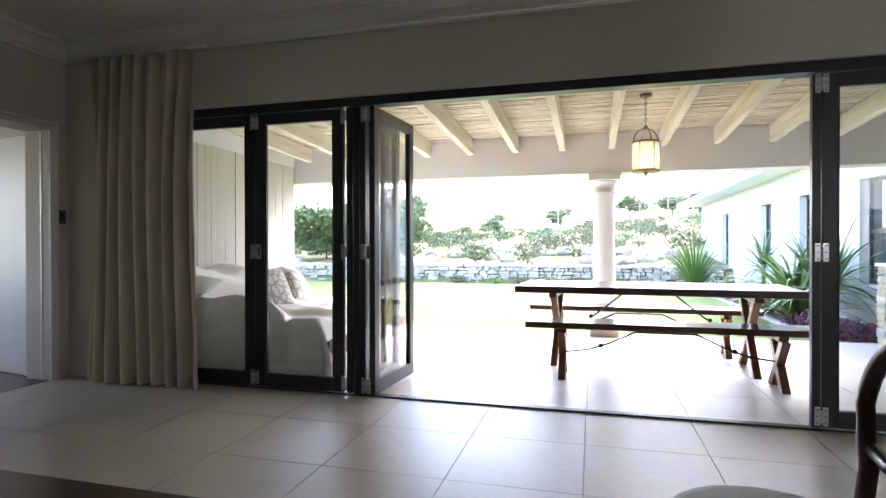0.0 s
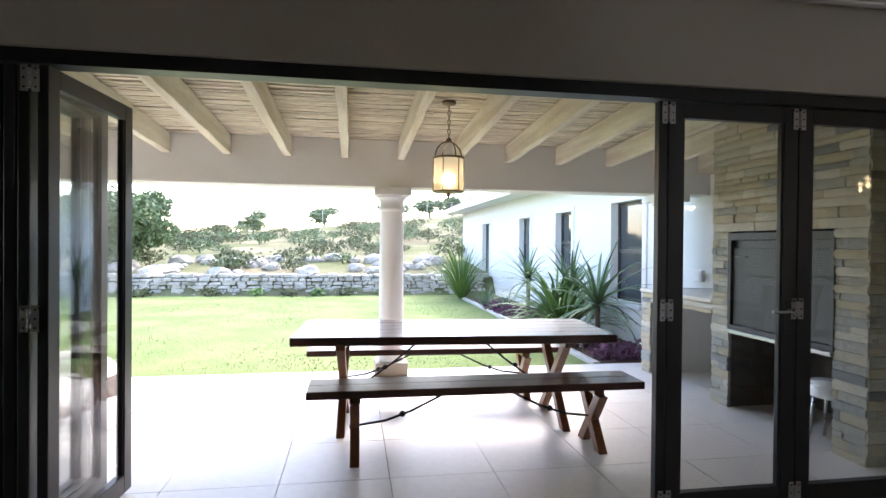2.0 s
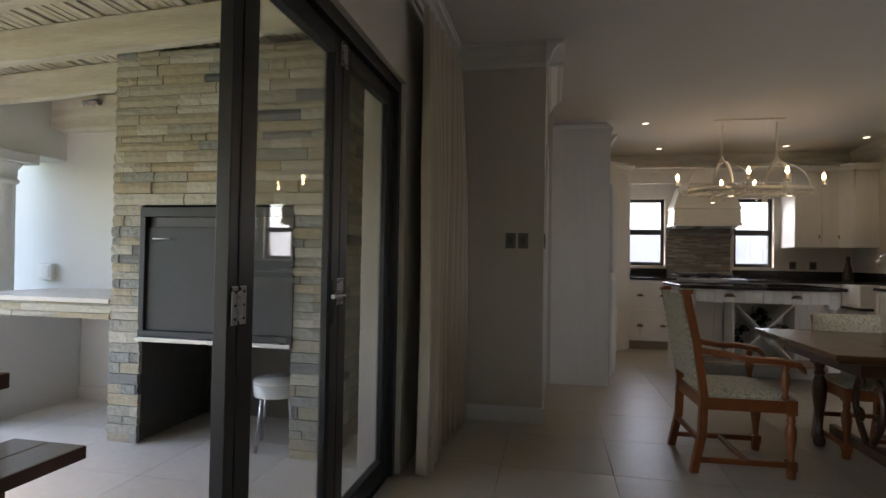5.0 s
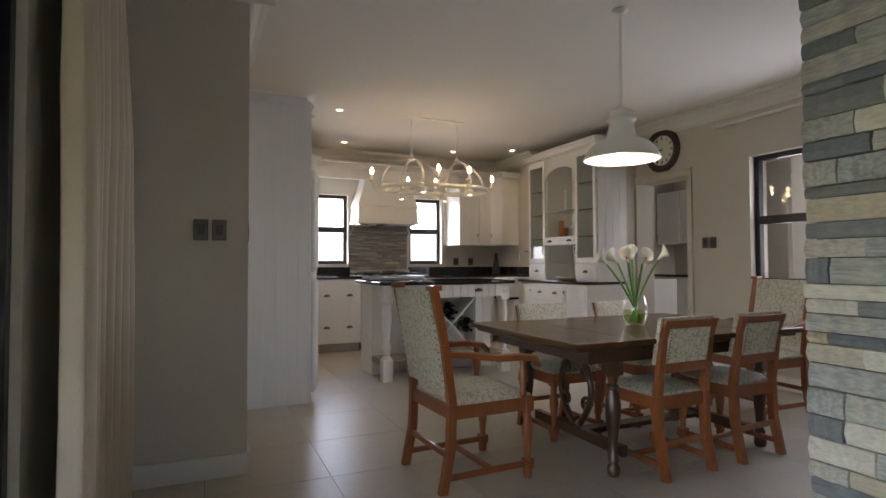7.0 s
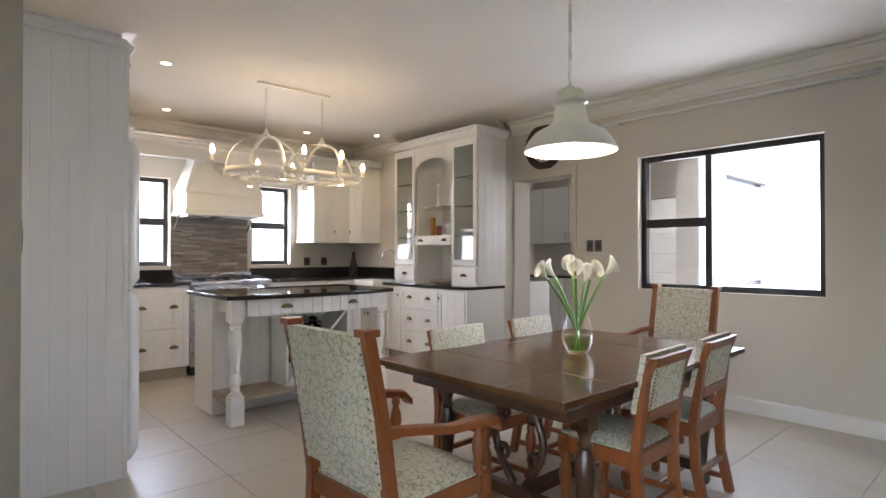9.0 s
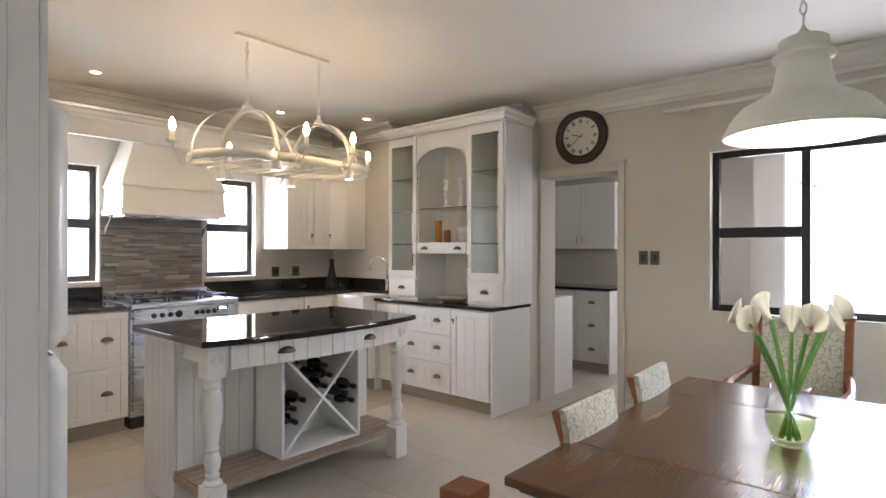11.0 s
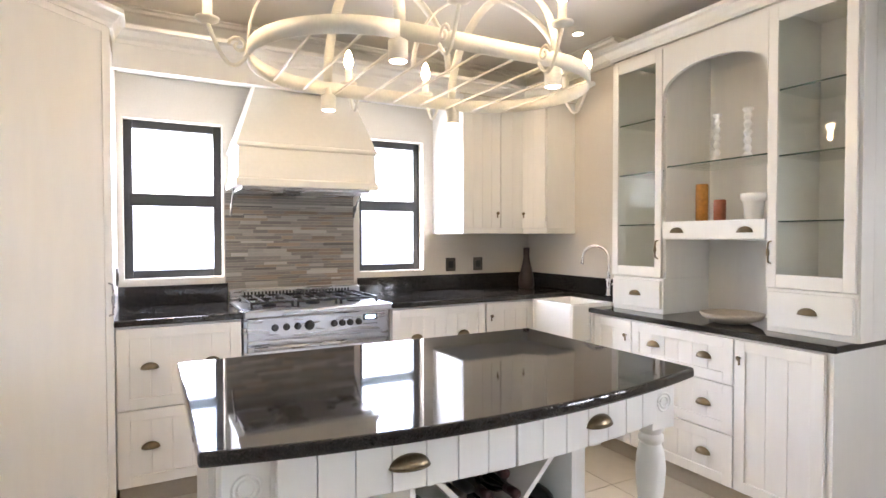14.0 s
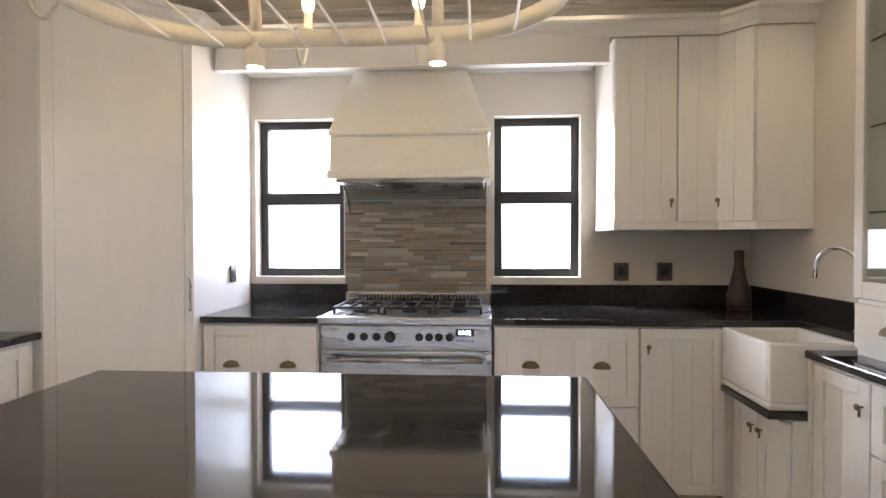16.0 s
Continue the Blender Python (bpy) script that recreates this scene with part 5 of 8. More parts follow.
for ax, ay in ((0, RL + RW), (0, -RL - RW), (-RW, RL * 0.55), (-RW, -RL * 0.75), (RW, RL * 0.55), (RW, -RL * 0.75)):
    ox, oy = (0, 1 if ay > 0 else -1) if ax == 0 else (1 if ax > 0 else -1, 0)
    arm = []
    for k in range(15):
        u = k / 14
        a = -math.pi * 0.9 + u * math.pi * 1.3
        arm.append((ax + ox * (0.0 + 0.115 * u), ay + oy * (0.0 + 0.115 * u), -0.02 - 0.055 * math.sin(math.pi * u) + 0.075 * u * u))
    am = Part().tube(arm, 0.006, 6)
    curl = [(ax + ox * (0.03 + (0.028 - 0.0016 * k) * math.cos(k * 0.55)), ay + oy * (0.03 + (0.028 - 0.0016 * k) * math.cos(k * 0.55)), 0.0 + (0.028 - 0.0016 * k) * math.sin(k * 0.55)) for k in range(15)]
    am.tube(curl, 0.005, 6)
    am.ob("scroll_arm", M_CHANDELIER, chd)
    bx, by = ax + ox * 0.115, ay + oy * 0.115
    Part().lathe([(0.012, 0.05), (0.032, 0.06), (0.034, 0.068), (0.014, 0.07), (0.0135, 0.125), (0.0, 0.126)], bx, by, 14).ob("candle_cup", M_CHANDELIER, chd)
    Part().lathe([(0.008, 0.126), (0.017, 0.14), (0.019, 0.155), (0.013, 0.185), (0.003, 0.202)], bx, by, 14).ob("bulb", G_WARM, chd)
    CB.append((7.437 + bx, 1.928 + by, 2.0 + 0.16))
for sx, sy in ((-RW + 0.01, RL), (RW - 0.01, RL), (-RW + 0.01, -RL), (RW - 0.01, -RL)):
    Part().lathe([(0.026, -0.085), (0.028, -0.08), (0.028, -0.03), (0.012, -0.02), (0.01, 0.0)], sx, sy, 14).ob("spot_can", M_CHANDELIER, chd)
    Part().lathe([(0.0, -0.0865), (0.024, -0.086)], sx, sy, 14, caps=False).ob("spot_lens", G_SPOT, chd)
for c in CB:
    bulb_lamp("candle_bulb_light", (c[0], c[1], c[2] + 0.07), 0.05, (1.0, 0.76, 0.45), 0.03)
for sy in (-0.275, 0.275):
    s = new("chandelier_spot_light", bpy.data.lights.new("chandelier_spot_light", "SPOT"))
    s.data.energy, s.data.color, s.data.spot_size, s.data.spot_blend, s.data.shadow_soft_size = 0.22, (1.0, 0.80, 0.52), radians(95), 0.6, 0.03
    s.matrix_world = look((7.437, 1.928 + sy, 1.90), (7.437, 1.928 + sy, 0))

# ---- ceiling downlights ----
for x, y, on in ((8.98, 2.59, 1), (8.98, 0.98, 1), (8.55, 0.24, 1), (7.5, 3.0, 0)):
    d = thing("downlight", "recessed warm ceiling downlight", "downlight", (x, y, CEIL))
    Part().lathe([(0.045, -0.004), (0.047, -0.002), (0.047, 0.0), (0.034, 0.0), (0.034, -0.003), (0.045, -0.004)], 0, 0, 20, caps=False).ob("bezel", M_TRIM, d)
    Part().lathe([(0.0, -0.0025), (0.034, -0.0022)], 0, 0, 20, caps=False).ob("lens", G_SPOT, d)
    s = new("downlight_beam", bpy.data.lights.new("downlight_beam", "SPOT"))
    s.data.energy, s.data.color, s.data.spot_size, s.data.spot_blend, s.data.shadow_soft_size = 0.38, (1.0, 0.78, 0.50), radians(110), 0.7, 0.03
    s.matrix_world = look((x, y, CEIL - 0.02), (x, y, 0))

# ---- wall clock ----
ckx = thing("wall_clock", "round wall clock with a thick dark frame", "clock", (6.54, YC, 2.475), 180)
rim = [(0.255, 0.0), (0.255, 0.02), (0.24, 0.04), (0.205, 0.045), (0.178, 0.03), (0.172, 0.018)]
Part().lathe(rim, 0, 0, 48, caps=False).moved(pose(0, 0, 0, 90, 0, 0)).ob("frame", M_UMBER, ckx)
Part().lathe([(0.0, 0.018), (0.176, 0.018)], 0, 0, 48, caps=False).moved(pose(0, 0, 0, 90, 0, 0)).ob("dial", M_CLOCKFACE, ckx)
nm = Part()
for k in range(12):
    a = math.radians(30 * k)
    strokes = {0: 3, 1: 1, 2: 2, 3: 3, 4: 3, 5: 2, 6: 3, 7: 4, 8: 4, 9: 2, 10: 2, 11: 3}[k]
    for j in range(strokes):
        o_ = (j - (strokes - 1) / 2) * 0.010
        q = Part().box(o_ - 0.0028, -0.0205, 0.122, o_ + 0.0028, -0.0185, 0.160)
        nm.join(q, Matrix.Rotation(a, 4, "Y"))
nm.ob("numeral", M_BLACK, ckx)["kind"] = "stuff"
hn = Part().join(B(-0.004, -0.024, -0.02, 0.004, -0.022, 0.085), Matrix.Rotation(math.radians(-75), 4, "Y"))
hn.join(B(-0.003, -0.027, -0.03, 0.003, -0.025, 0.125), Matrix.Rotation(math.radians(-130), 4, "Y"))
hn.lathe([(0.0, 0), (0.01, 0)], 0, 0, 10, caps=False)
hn.ob("clock_hand", M_BLACK, ckx)

# ---- scullery beyond the doorway ----
structure(B(5.2, -3.6, -0.2, XS, YC - WALL_T, -0.012).ob("floor_scullery", M_GROUT), "pale tiled floor of the scullery", "floor")
structure(B(5.2, -3.6, CEIL - 0.1, XS, YC - WALL_T, CEIL).ob("ceiling_scullery", M_CEIL), "white scullery ceiling", "ceiling")
structure(B(5.0, -3.6, 0, 5.2, -2.7, CEIL).box(5.0, -1.5, 0, 5.2, YC - WALL_T, CEIL).box(5.0, -2.7, 0, 5.2, -1.5, 0.95).box(5.0, -2.7, 2.1, 5.2, -1.5, CEIL).box(8.3, -3.6, 0, 8.5, YC - WALL_T, CEIL).box(5.2, -3.8, 0, 6.25, -3.6, CEIL).box(7.1, -3.8, 0, 8.5, -3.6, CEIL).box(6.25, -3.8, 2.14, 7.1, -3.6, CEIL).ob("wall_scullery", M_WALL), "pale scullery walls", "wall")
structure(B(6.0, -7.0, -0.1, 9.2, -3.6, -0.005).ob("floor_passage", M_PTILE), "pale floor of the room beyond the scullery", "floor")
structure(B(5.8, -7.2, 0, 6.0, -3.8, CEIL).box(9.2, -7.2, 0, 9.4, -3.8, CEIL).box(6.0, -7.2, 0, 9.2, -7.0, CEIL).ob("back_passage", M_PLASTER), "white walls of the room beyond the scullery", "wall")
structure(B(4.984, -3.6, 0, 4.999, -2.76, CEIL).box(4.984, -1.44, 0, 4.999, YC - WALL_T - 0.002, CEIL).box(4.984, -2.76, 0, 4.999, -1.44, 0.93).box(4.984, -2.76, 2.12, 4.999, -1.44, CEIL).ob("court_wall_east", M_PLASTER), "white plastered wall with a window onto the court", "wall")
# unseen pale slab, added as a reflector to lighten the court walls
structure(B(2.95, -8.7, -0.012, 4.98, YC - WALL_T, 0.0).ob("court_paving", M_PTILE), "pale ground added to bounce light in the service court", "pavement")
gd = thing("sectional_door", "white ribbed sectional door in the room beyond", "door", (6.2, -7.0, 0))
for k in range(5):
    B(0.0, 0.0, 0.02 + k * 0.43, 2.9, 0.04, 0.44 + k * 0.43).ob("door_panel", M_TRIM, gd, bevel=0.012)
# added lamp out of view below the closed ceiling, to brighten the back room
area_lamp("daylight_passage", (7.3, -5.3, 2.8), (7.2, -5.2, 0), 2.2, 2.2, 1.0, (0.93, 0.97, 1.0))
structure(B(5.08, -2.7, 0.95, 5.13, -2.65, 2.1).box(5.08, -1.55, 0.95, 5.13, -1.5, 2.1).box(5.08, -2.65, 0.95, 5.13, -1.55, 1.0).box(5.08, -2.65, 2.05, 5.13, -1.55, 2.1).ob("window_scullery", M_ALU), "black aluminium scullery window frame", "window")
# added sheet: hides the dim scullery so the window reads white from the court
structure(B(5.03, -2.64, 1.01, 5.036, -1.56, 2.04).ob("blind_scullery", M_THROW), "white sheet added to make the scullery window look bright", "blind")
# added lamp on the room side of the sheet; lights the scullery
area_lamp("daylight_scullery", (5.06, -2.1, 1.52), (7.2, -2.0, 1.0), 1.05, 1.0, 1.3, (0.95, 0.98, 1.0))
structure(B(5.8, -7.2, 2.84, 9.4, -3.8, 2.94).ob("ceiling_passage", M_CEIL), "white ceiling beyond the scullery", "ceiling")
# ---- dining corner ----
TX0, TX1, TY0, TY1, TZ = 4.02, 5.18, 0.86, 2.62, 0.755
tb = thing("dining_table", "dark polished oak draw-leaf dining table with lyre ends", "table", (0, 0, 0))
def chamfered(x0, y0, x1, y1, c):
    return [(x0 + c, y0), (x1 - c, y0), (x1, y0 + c), (x1, y1 - c), (x1 - c, y1), (x0 + c, y1), (x0, y1 - c), (x0, y0 + c)]
ys = [TY0, TY0 + 0.42, TY1 - 0.42, TY1]
for a, b in zip(ys, ys[1:]):
    B(TX0, a + 0.001, TZ - 0.03, TX1, b - 0.001, TZ).ob("top_board", M_DINING, tb, bevel=0.005)
Part().box(TX0 + 0.03, TY0 + 0.03, TZ - 0.052, TX1 - 0.03, TY1 - 0.03, TZ - 0.031).ob("under_moulding", M_DARKWOOD, tb, bevel=0.008)
ap_ = Part().box(TX0 + 0.1, TY0 + 0.16, TZ - 0.13, TX0 + 0.13, TY1 - 0.16, TZ - 0.05).box(TX1 - 0.13, TY0 + 0.16, TZ - 0.13, TX1 - 0.1, TY1 - 0.16, TZ - 0.05).box(TX0 + 0.13, TY0 + 0.16, TZ - 0.13, TX1 - 0.13, TY0 + 0.19, TZ - 0.05).box(TX0 + 0.13, TY1 - 0.19, TZ - 0.13, TX1 - 0.13, TY1 - 0.16, TZ - 0.05)
ap_.ob("apron", M_DARKWOOD, tb, bevel=0.004)
legp = [(0.028, 0.0), (0.036, 0.02), (0.036, 0.05), (0.024, 0.07), (0.03, 0.085), (0.03, 0.10), (0.02, 0.115), (0.026, 0.20), (0.042, 0.33), (0.044, 0.38), (0.036, 0.44), (0.024, 0.47), (0.034, 0.48), (0.034, 0.49), (0.024, 0.50), (0.03, 0.53), (0.04, 0.55)]
for x in (TX0 + 0.15, TX1 - 0.15):
    for y in (TY0 + 0.22, TY1 - 0.36):
        Part().lathe(legp, x, y, 20).box(x - 0.042, y - 0.042, 0.55, x + 0.042, y + 0.042, TZ - 0.05).ob("turned_leg", M_DARKWOOD, tb, bevel=0.003)
for y in (TY0 + 0.30, TY1 - 0.44):
    ly = Part()
    for s in (-1, 1):
        cxm = (TX0 + TX1) / 2
        sc = [(cxm + s * (0.03 + 0.12 * abs(math.sin(k * 0.22))), y, 0.16 + k * 0.032) for k in range(15)]
        ly.tube(sc, 0.02, 8)
        ly.tube([(cxm + s * (0.10 + (0.05 - 0.003 * k) * math.cos(k * 0.6)), y, 0.30 + (0.05 - 0.003 * k) * math.sin(k * 0.6)) for k in range(14)], 0.013, 7)
        ly.tube([(cxm + s * (0.09 + (0.045 - 0.003 * k) * math.cos(k * 0.6)), y, 0.50 + (0.045 - 0.003 * k) * math.sin(k * 0.6)) for k in range(14)], 0.013, 7)
    ly.box(TX0 + 0.15, y - 0.02, 0.09, TX1 - 0.15, y + 0.02, 0.15)
    ly.ob("lyre_end", M_DARKWOOD, tb)
Part().box((TX0 + TX1) / 2 - 0.05, TY0 + 0.3, 0.10, (TX0 + TX1) / 2 + 0.05, TY1 - 0.44, 0.13).ob("stretcher", M_DARKWOOD, tb, bevel=0.006)


def puffed(p, x0, y0, z0, x1, y1, z1, rise, axis="z", n=10):
    """A cushion: a box whose face bulges along the axis."""
    rows = []
    for i in range(n + 1):
        u = i / n
        row = []
        for j in range(n + 1):
            v = j / n
            h = (1 - (2 * u - 1) ** 4) * (1 - (2 * v - 1) ** 4)
            row.append((x0 + (x1 - x0) * u, y0 + (y1 - y0) * v, z1 + rise * h - (0.012 if (i in (0, n) or j in (0, n)) else 0)))
        rows.append(row)
    p.strip(rows)
    p.box(x0 + 0.004, y0 + 0.004, z0, x1 - 0.004, y1 - 0.004, z1 - 0.008)
    return p


def studs(parent, pts, nrm):
    p = Part()
    for q in pts:
        p.tube([q, Vector(q) + Vector(nrm) * 0.004], 0.0045, 6)
    p.ob("stud", M_BRASS, parent)["kind"] = "stuff"


def dining_chair(name, label, arms):
    """Front faces -y, back at +y."""
    c = thing(name, label, "chair", group="chairs round the table")
    W = 0.52 if arms else 0.405
    D = 0.50 if arms else 0.39
    SH = 0.44
    TOP = 1.03 if arms else 0.855
    h, d = W / 2, D / 2
    wood = M_CHAIRWOOD
    # back posts, leaning
    for s in (-1, 1):
        x = s * (h - 0.022)
        p = Part()
        prof = [(d + 0.045, 0), (d + 0.0, 0.22), (d - 0.008, SH), (d + 0.035, 0.75), (d + (0.095 if arms else 0.07), TOP)]
        hd = 0.022 if arms else 0.014
        for (ya, za), (yb, zb) in zip(prof, prof[1:]):
            ha, hb = (0.022 if za < 0.5 else hd), (0.022 if zb < 0.5 else hd)
            p.hexa([(x - 0.022, ya - ha, za), (x + 0.022, ya - ha, za), (x + 0.022, ya + ha, za), (x - 0.022, ya + ha, za)],
                   [(x - 0.022, yb - hb, zb), (x + 0.022, yb - hb, zb), (x + 0.022, yb + hb, zb), (x - 0.022, yb + hb, zb)])
        if arms:
            p.box(x - 0.03, d + 0.06, TOP - 0.005, x + 0.03, d + 0.125, TOP + 0.02)
        p.ob("back_post", wood, c, bevel=0.003)
        # front legs, turned
        lp = [(0.022, 0.0), (0.026, 0.02), (0.026, 0.05), (0.017, 0.07), (0.021, 0.085), (0.016, 0.10), (0.02, 0.16), (0.03, 0.24), (0.028, 0.28), (0.018, 0.31), (0.024, 0.325), (0.018, 0.34), (0.024, 0.36)]
        q = Part().lathe(lp, x, -d + 0.025, 16).box(x - 0.026, -d - 0.001, 0.05, x + 0.026, -d + 0.051, 0.10).box(x - 0.026, -d - 0.001, 0.36, x + 0.026, -d + 0.051, SH)
        q.ob("front_leg", wood, c, bevel=0.002)
    rl = Part().box(-h + 0.03, -d + 0.008, SH - 0.075, h - 0.03, -d + 0.034, SH - 0.005).box(-h + 0.03, d - 0.02, SH - 0.075, h - 0.03, d + 0.006, SH - 0.005)
    for s in (-1, 1):
        x = s * (h - 0.022)
        rl.box(x - 0.013, -d + 0.05, SH - 0.075, x + 0.013, d - 0.02, SH - 0.005)
    rl.ob("seat_rail", wood, c, bevel=0.003)
    st = Part()
    for s in (-1, 1):
        x = s * (h - 0.022)
        st.box(x - 0.011, -d + 0.04, 0.06, x + 0.011, d + 0.02, 0.09)
    st.box(-h + 0.03, -0.012, 0.062, h - 0.03, 0.012, 0.088)
    st.box(-h + 0.03, d - 0.002, 0.17, h - 0.03, d + 0.02, 0.20)
    st.ob("stretcher", wood, c, bevel=0.003)
    puffed(Part(), -h + 0.012, -d + 0.004, SH - 0.008, h - 0.012, d - 0.012, SH + 0.02, 0.03).ob("seat", M_FABRIC, c)
    # upholstered back
    z0, z1 = (SH + 0.07, TOP - 0.005) if arms else (SH + 0.17, TOP + 0.012)
    slope = (0.103 if arms else 0.078) / (TOP - SH)
    def yb(z):
        return d - 0.008 + slope * (z - SH)
    bp = Part()
    hw = h - 0.046 if not arms else h - 0.03
    fw = h + 0.002 if not arms else hw
    rows_f, rows_b = [], []
    for i in range(9):
        u = i / 8
        z = z0 + (z1 - z0) * u
        rows_f.append([(-fw + 2 * fw * v, yb(z) - (0.022 if arms else 0.048) - 0.016 * (1 - (2 * u - 1) ** 4) * (1 - (2 * v - 1) ** 4), z) for v in [k / 8 for k in range(9)]])
        rows_b.append([(-fw + 2 * fw * v, yb(z) + (0.022 if arms else -0.023) + (0.006 if arms else 0.0) * (1 - (2 * u - 1) ** 4) * (1 - (2 * v - 1) ** 4), z) for v in [k / 8 for k in range(9)]])
    bp.strip(rows_f).strip(rows_b)
    for e in (0, 8):
        bp.strip([rows_f[e], rows_b[e]])
        bp.strip([[r[e] for r in rows_f], [r[e] for r in rows_b]])
    bp.ob("backrest", M_FABRIC, c)
    if not arms:
        za, zb = z0 + 0.01, TOP - 0.045
        inset = Part().hexa([(-hw, yb(za) - 0.02, za), (hw, yb(za) - 0.02, za), (hw, yb(za) + 0.008, za), (-hw, yb(za) + 0.008, za)], [(-hw, yb(zb) - 0.02, zb), (hw, yb(zb) - 0.02, zb), (hw, yb(zb) + 0.008, zb), (-hw, yb(zb) + 0.008, zb)])
        inset.ob("back_panel", M_FABRIC, c)
    sp_ = []
    for k in range(14):
        z = z0 + 0.02 + (z1 - z0 - 0.04) * k / 13
        for s in (-1, 1):
            sp_.append((s * (hw - 0.004), yb(z) + (0.023 if arms else 0.008), z))
    studs(c, sp_, (0, 1, 0))
    studs(c, [(-h + 0.03 + (W - 0.06) * k / 13, -d + 0.004, SH + 0.006) for k in range(14)], (0, -1, 0))
    if not arms:
        for z_a, z_b in ((z0 - 0.045, z0 + 0.01), (TOP - 0.045, TOP - 0.002)):
            tr = Part().hexa([(-hw, yb(z_a) - 0.014, z_a), (hw, yb(z_a) - 0.014, z_a), (hw, yb(z_a) + 0.014, z_a), (-hw, yb(z_a) + 0.014, z_a)],
                    [(-hw, yb(z_b) - 0.014, z_b), (hw, yb(z_b) - 0.014, z_b), (hw, yb(z_b) + 0.014, z_b), (-hw, yb(z_b) + 0.014, z_b)])
            tr.ob("back_rail", wood, c, bevel=0.003)
    else:
        for s in (-1, 1):
            x = s * (h + 0.004)
            pts = [(s * (h - 0.02), d + 0.012, 0.70), (x, d - 0.10, 0.69), (x + s * 0.02, 0.0, 0.665), (x + s * 0.024, -d * 0.55, 0.665), (x + s * 0.01, -d + 0.0, 0.645), (x, -d - 0.03, 0.61)]
            rows = []
            for i, (px, py, pz) in enumerate(pts):
                w_ = 0.020 + 0.010 * (i >= 3)
                rows.append([(px - w_, py, pz - 0.016), (px + w_, py, pz - 0.016), (px + w_, py, pz + 0.014), (px, py, pz + 0.02), (px - w_, py, pz + 0.014), (px - w_, py, pz - 0.016)])
            ar = Part().strip(rows, False)
            ar.f += [tuple(range(5)), tuple((len(rows) - 1) * 6 + k for k in range(5))]
            ar.s += [False, False]
            ar.ob("arm", wood, c, bevel=0.004)
            sp2 = [(0.016, SH), (0.022, SH + 0.015), (0.014, SH + 0.035), (0.018, SH + 0.06), (0.027, SH + 0.10), (0.022, SH + 0.14), (0.013, SH + 0.165), (0.019, SH + 0.18), (0.016, SH + 0.205)]
            Part().lathe(sp2, s * (h - 0.012), -d + 0.06, 14).ob("arm_support", wood, c)
    return c


carver = dining_chair("carver_chair", "reddish oak carver chair with leaf-print upholstery", True)
carver.matrix_world = pose(4.58, 2.93, 0, 0, 0, 3)
copy_thing(carver, pose(4.78, 0.30, 0, 0, 0, 178))
side = dining_chair("dining_chair", "reddish oak dining chair with leaf-print upholstery", False)
side.matrix_world = pose(4.235, 1.89, 0, 0, 0, 92)
copy_thing(side, pose(4.255, 1.285, 0, 0, 0, 93))
copy_thing(side, pose(4.96, 2.03, 0, 0, 0, -90))
copy_thing(side, pose(4.98, 1.31, 0, 0, 0, -88))

# vase of lilies
vz = thing("lily_vase", "round glass vase of white calla lilies", "vase", (4.57, 1.72, TZ))
vg = Part().lathe([(0.045, 0.0), (0.058, 0.01), (0.078, 0.06), (0.083, 0.11), (0.07, 0.165), (0.058, 0.19), (0.062, 0.205)], 0, 0, 28, caps=False).ob("glass", M_GLASS, vz, thick=0.004)
vg.visible_shadow = False
Part().lathe([(0.0, 0.012), (0.05, 0.012), (0.073, 0.06), (0.078, 0.10), (0.0, 0.10)], 0, 0, 24, caps=False).ob("water", M_WATER, vz).visible_shadow = False
rngv = random.Random(11)
for k in range(7):
    a = k * 0.9 + 0.3
    sp = 0.05 + 0.10 * rngv.random()
    tip = Vector((sp * math.cos(a) * 1.3, sp * math.sin(a) * 1.3, 0.36 + 0.09 * rngv.random()))
    basep = Vector((-0.03 * math.cos(a), -0.03 * math.sin(a), 0.02))
    mid = Vector((0.02 * math.cos(a), 0.02 * math.sin(a), 0.2))
    pts = []
    for j in range(11):
        u = j / 10
        pts.append(basep * (1 - u) ** 2 + mid * 2 * u * (1 - u) + tip * u * u)
    Part().tube(pts, 0.0075, 8).ob("stem", M_STEM, vz)
    out = Vector((math.cos(a), math.sin(a), 0.9)).normalized()
    side_v = out.cross(Vector((0, 0, 1))).normalized()
    upv = side_v.cross(out)
    rows = []
    for j in range(8):
        u = j / 7
        rr = 0.006 + 0.032 * u ** 1.6
        row = []
        for q in range(15):
            b = 2 * math.pi * q / 14
            lip = (1 + 0.55 * max(0, math.cos(b)) * u ** 2)
            row.append(tip + out * (0.078 * u * (1 + 0.18 * math.cos(b) * u)) + (side_v * math.sin(b) + upv * math.cos(b)) * rr * lip)
        rows.append(row)
    Part().strip(rows).ob("bloom", M_PETAL, vz, thick=0.0015)
    Part().tube([tip + out * 0.01, tip + out * 0.055], 0.0045, 6).ob("spadix", M_RUST, vz)

# enamel pendant
pn = thing("pendant_lamp", "large cream enamel dome pendant lamp", "pendant lamp", (4.51, 1.87, 1.825))
Part().lathe([(0.234, 0.0), (0.238, 0.006), (0.234, 0.014), (0.214, 0.055), (0.18, 0.095), (0.125, 0.125), (0.094, 0.14), (0.085, 0.17), (0.075, 0.22), (0.073, 0.245), (0.088, 0.25), (0.09, 0.262), (0.075, 0.268), (0.07, 0.31), (0.06, 0.318), (0.0, 0.32)], 0, 0, 48, caps=False).ob("shade", M_LAMPWHITE, pn, thick=0.003)
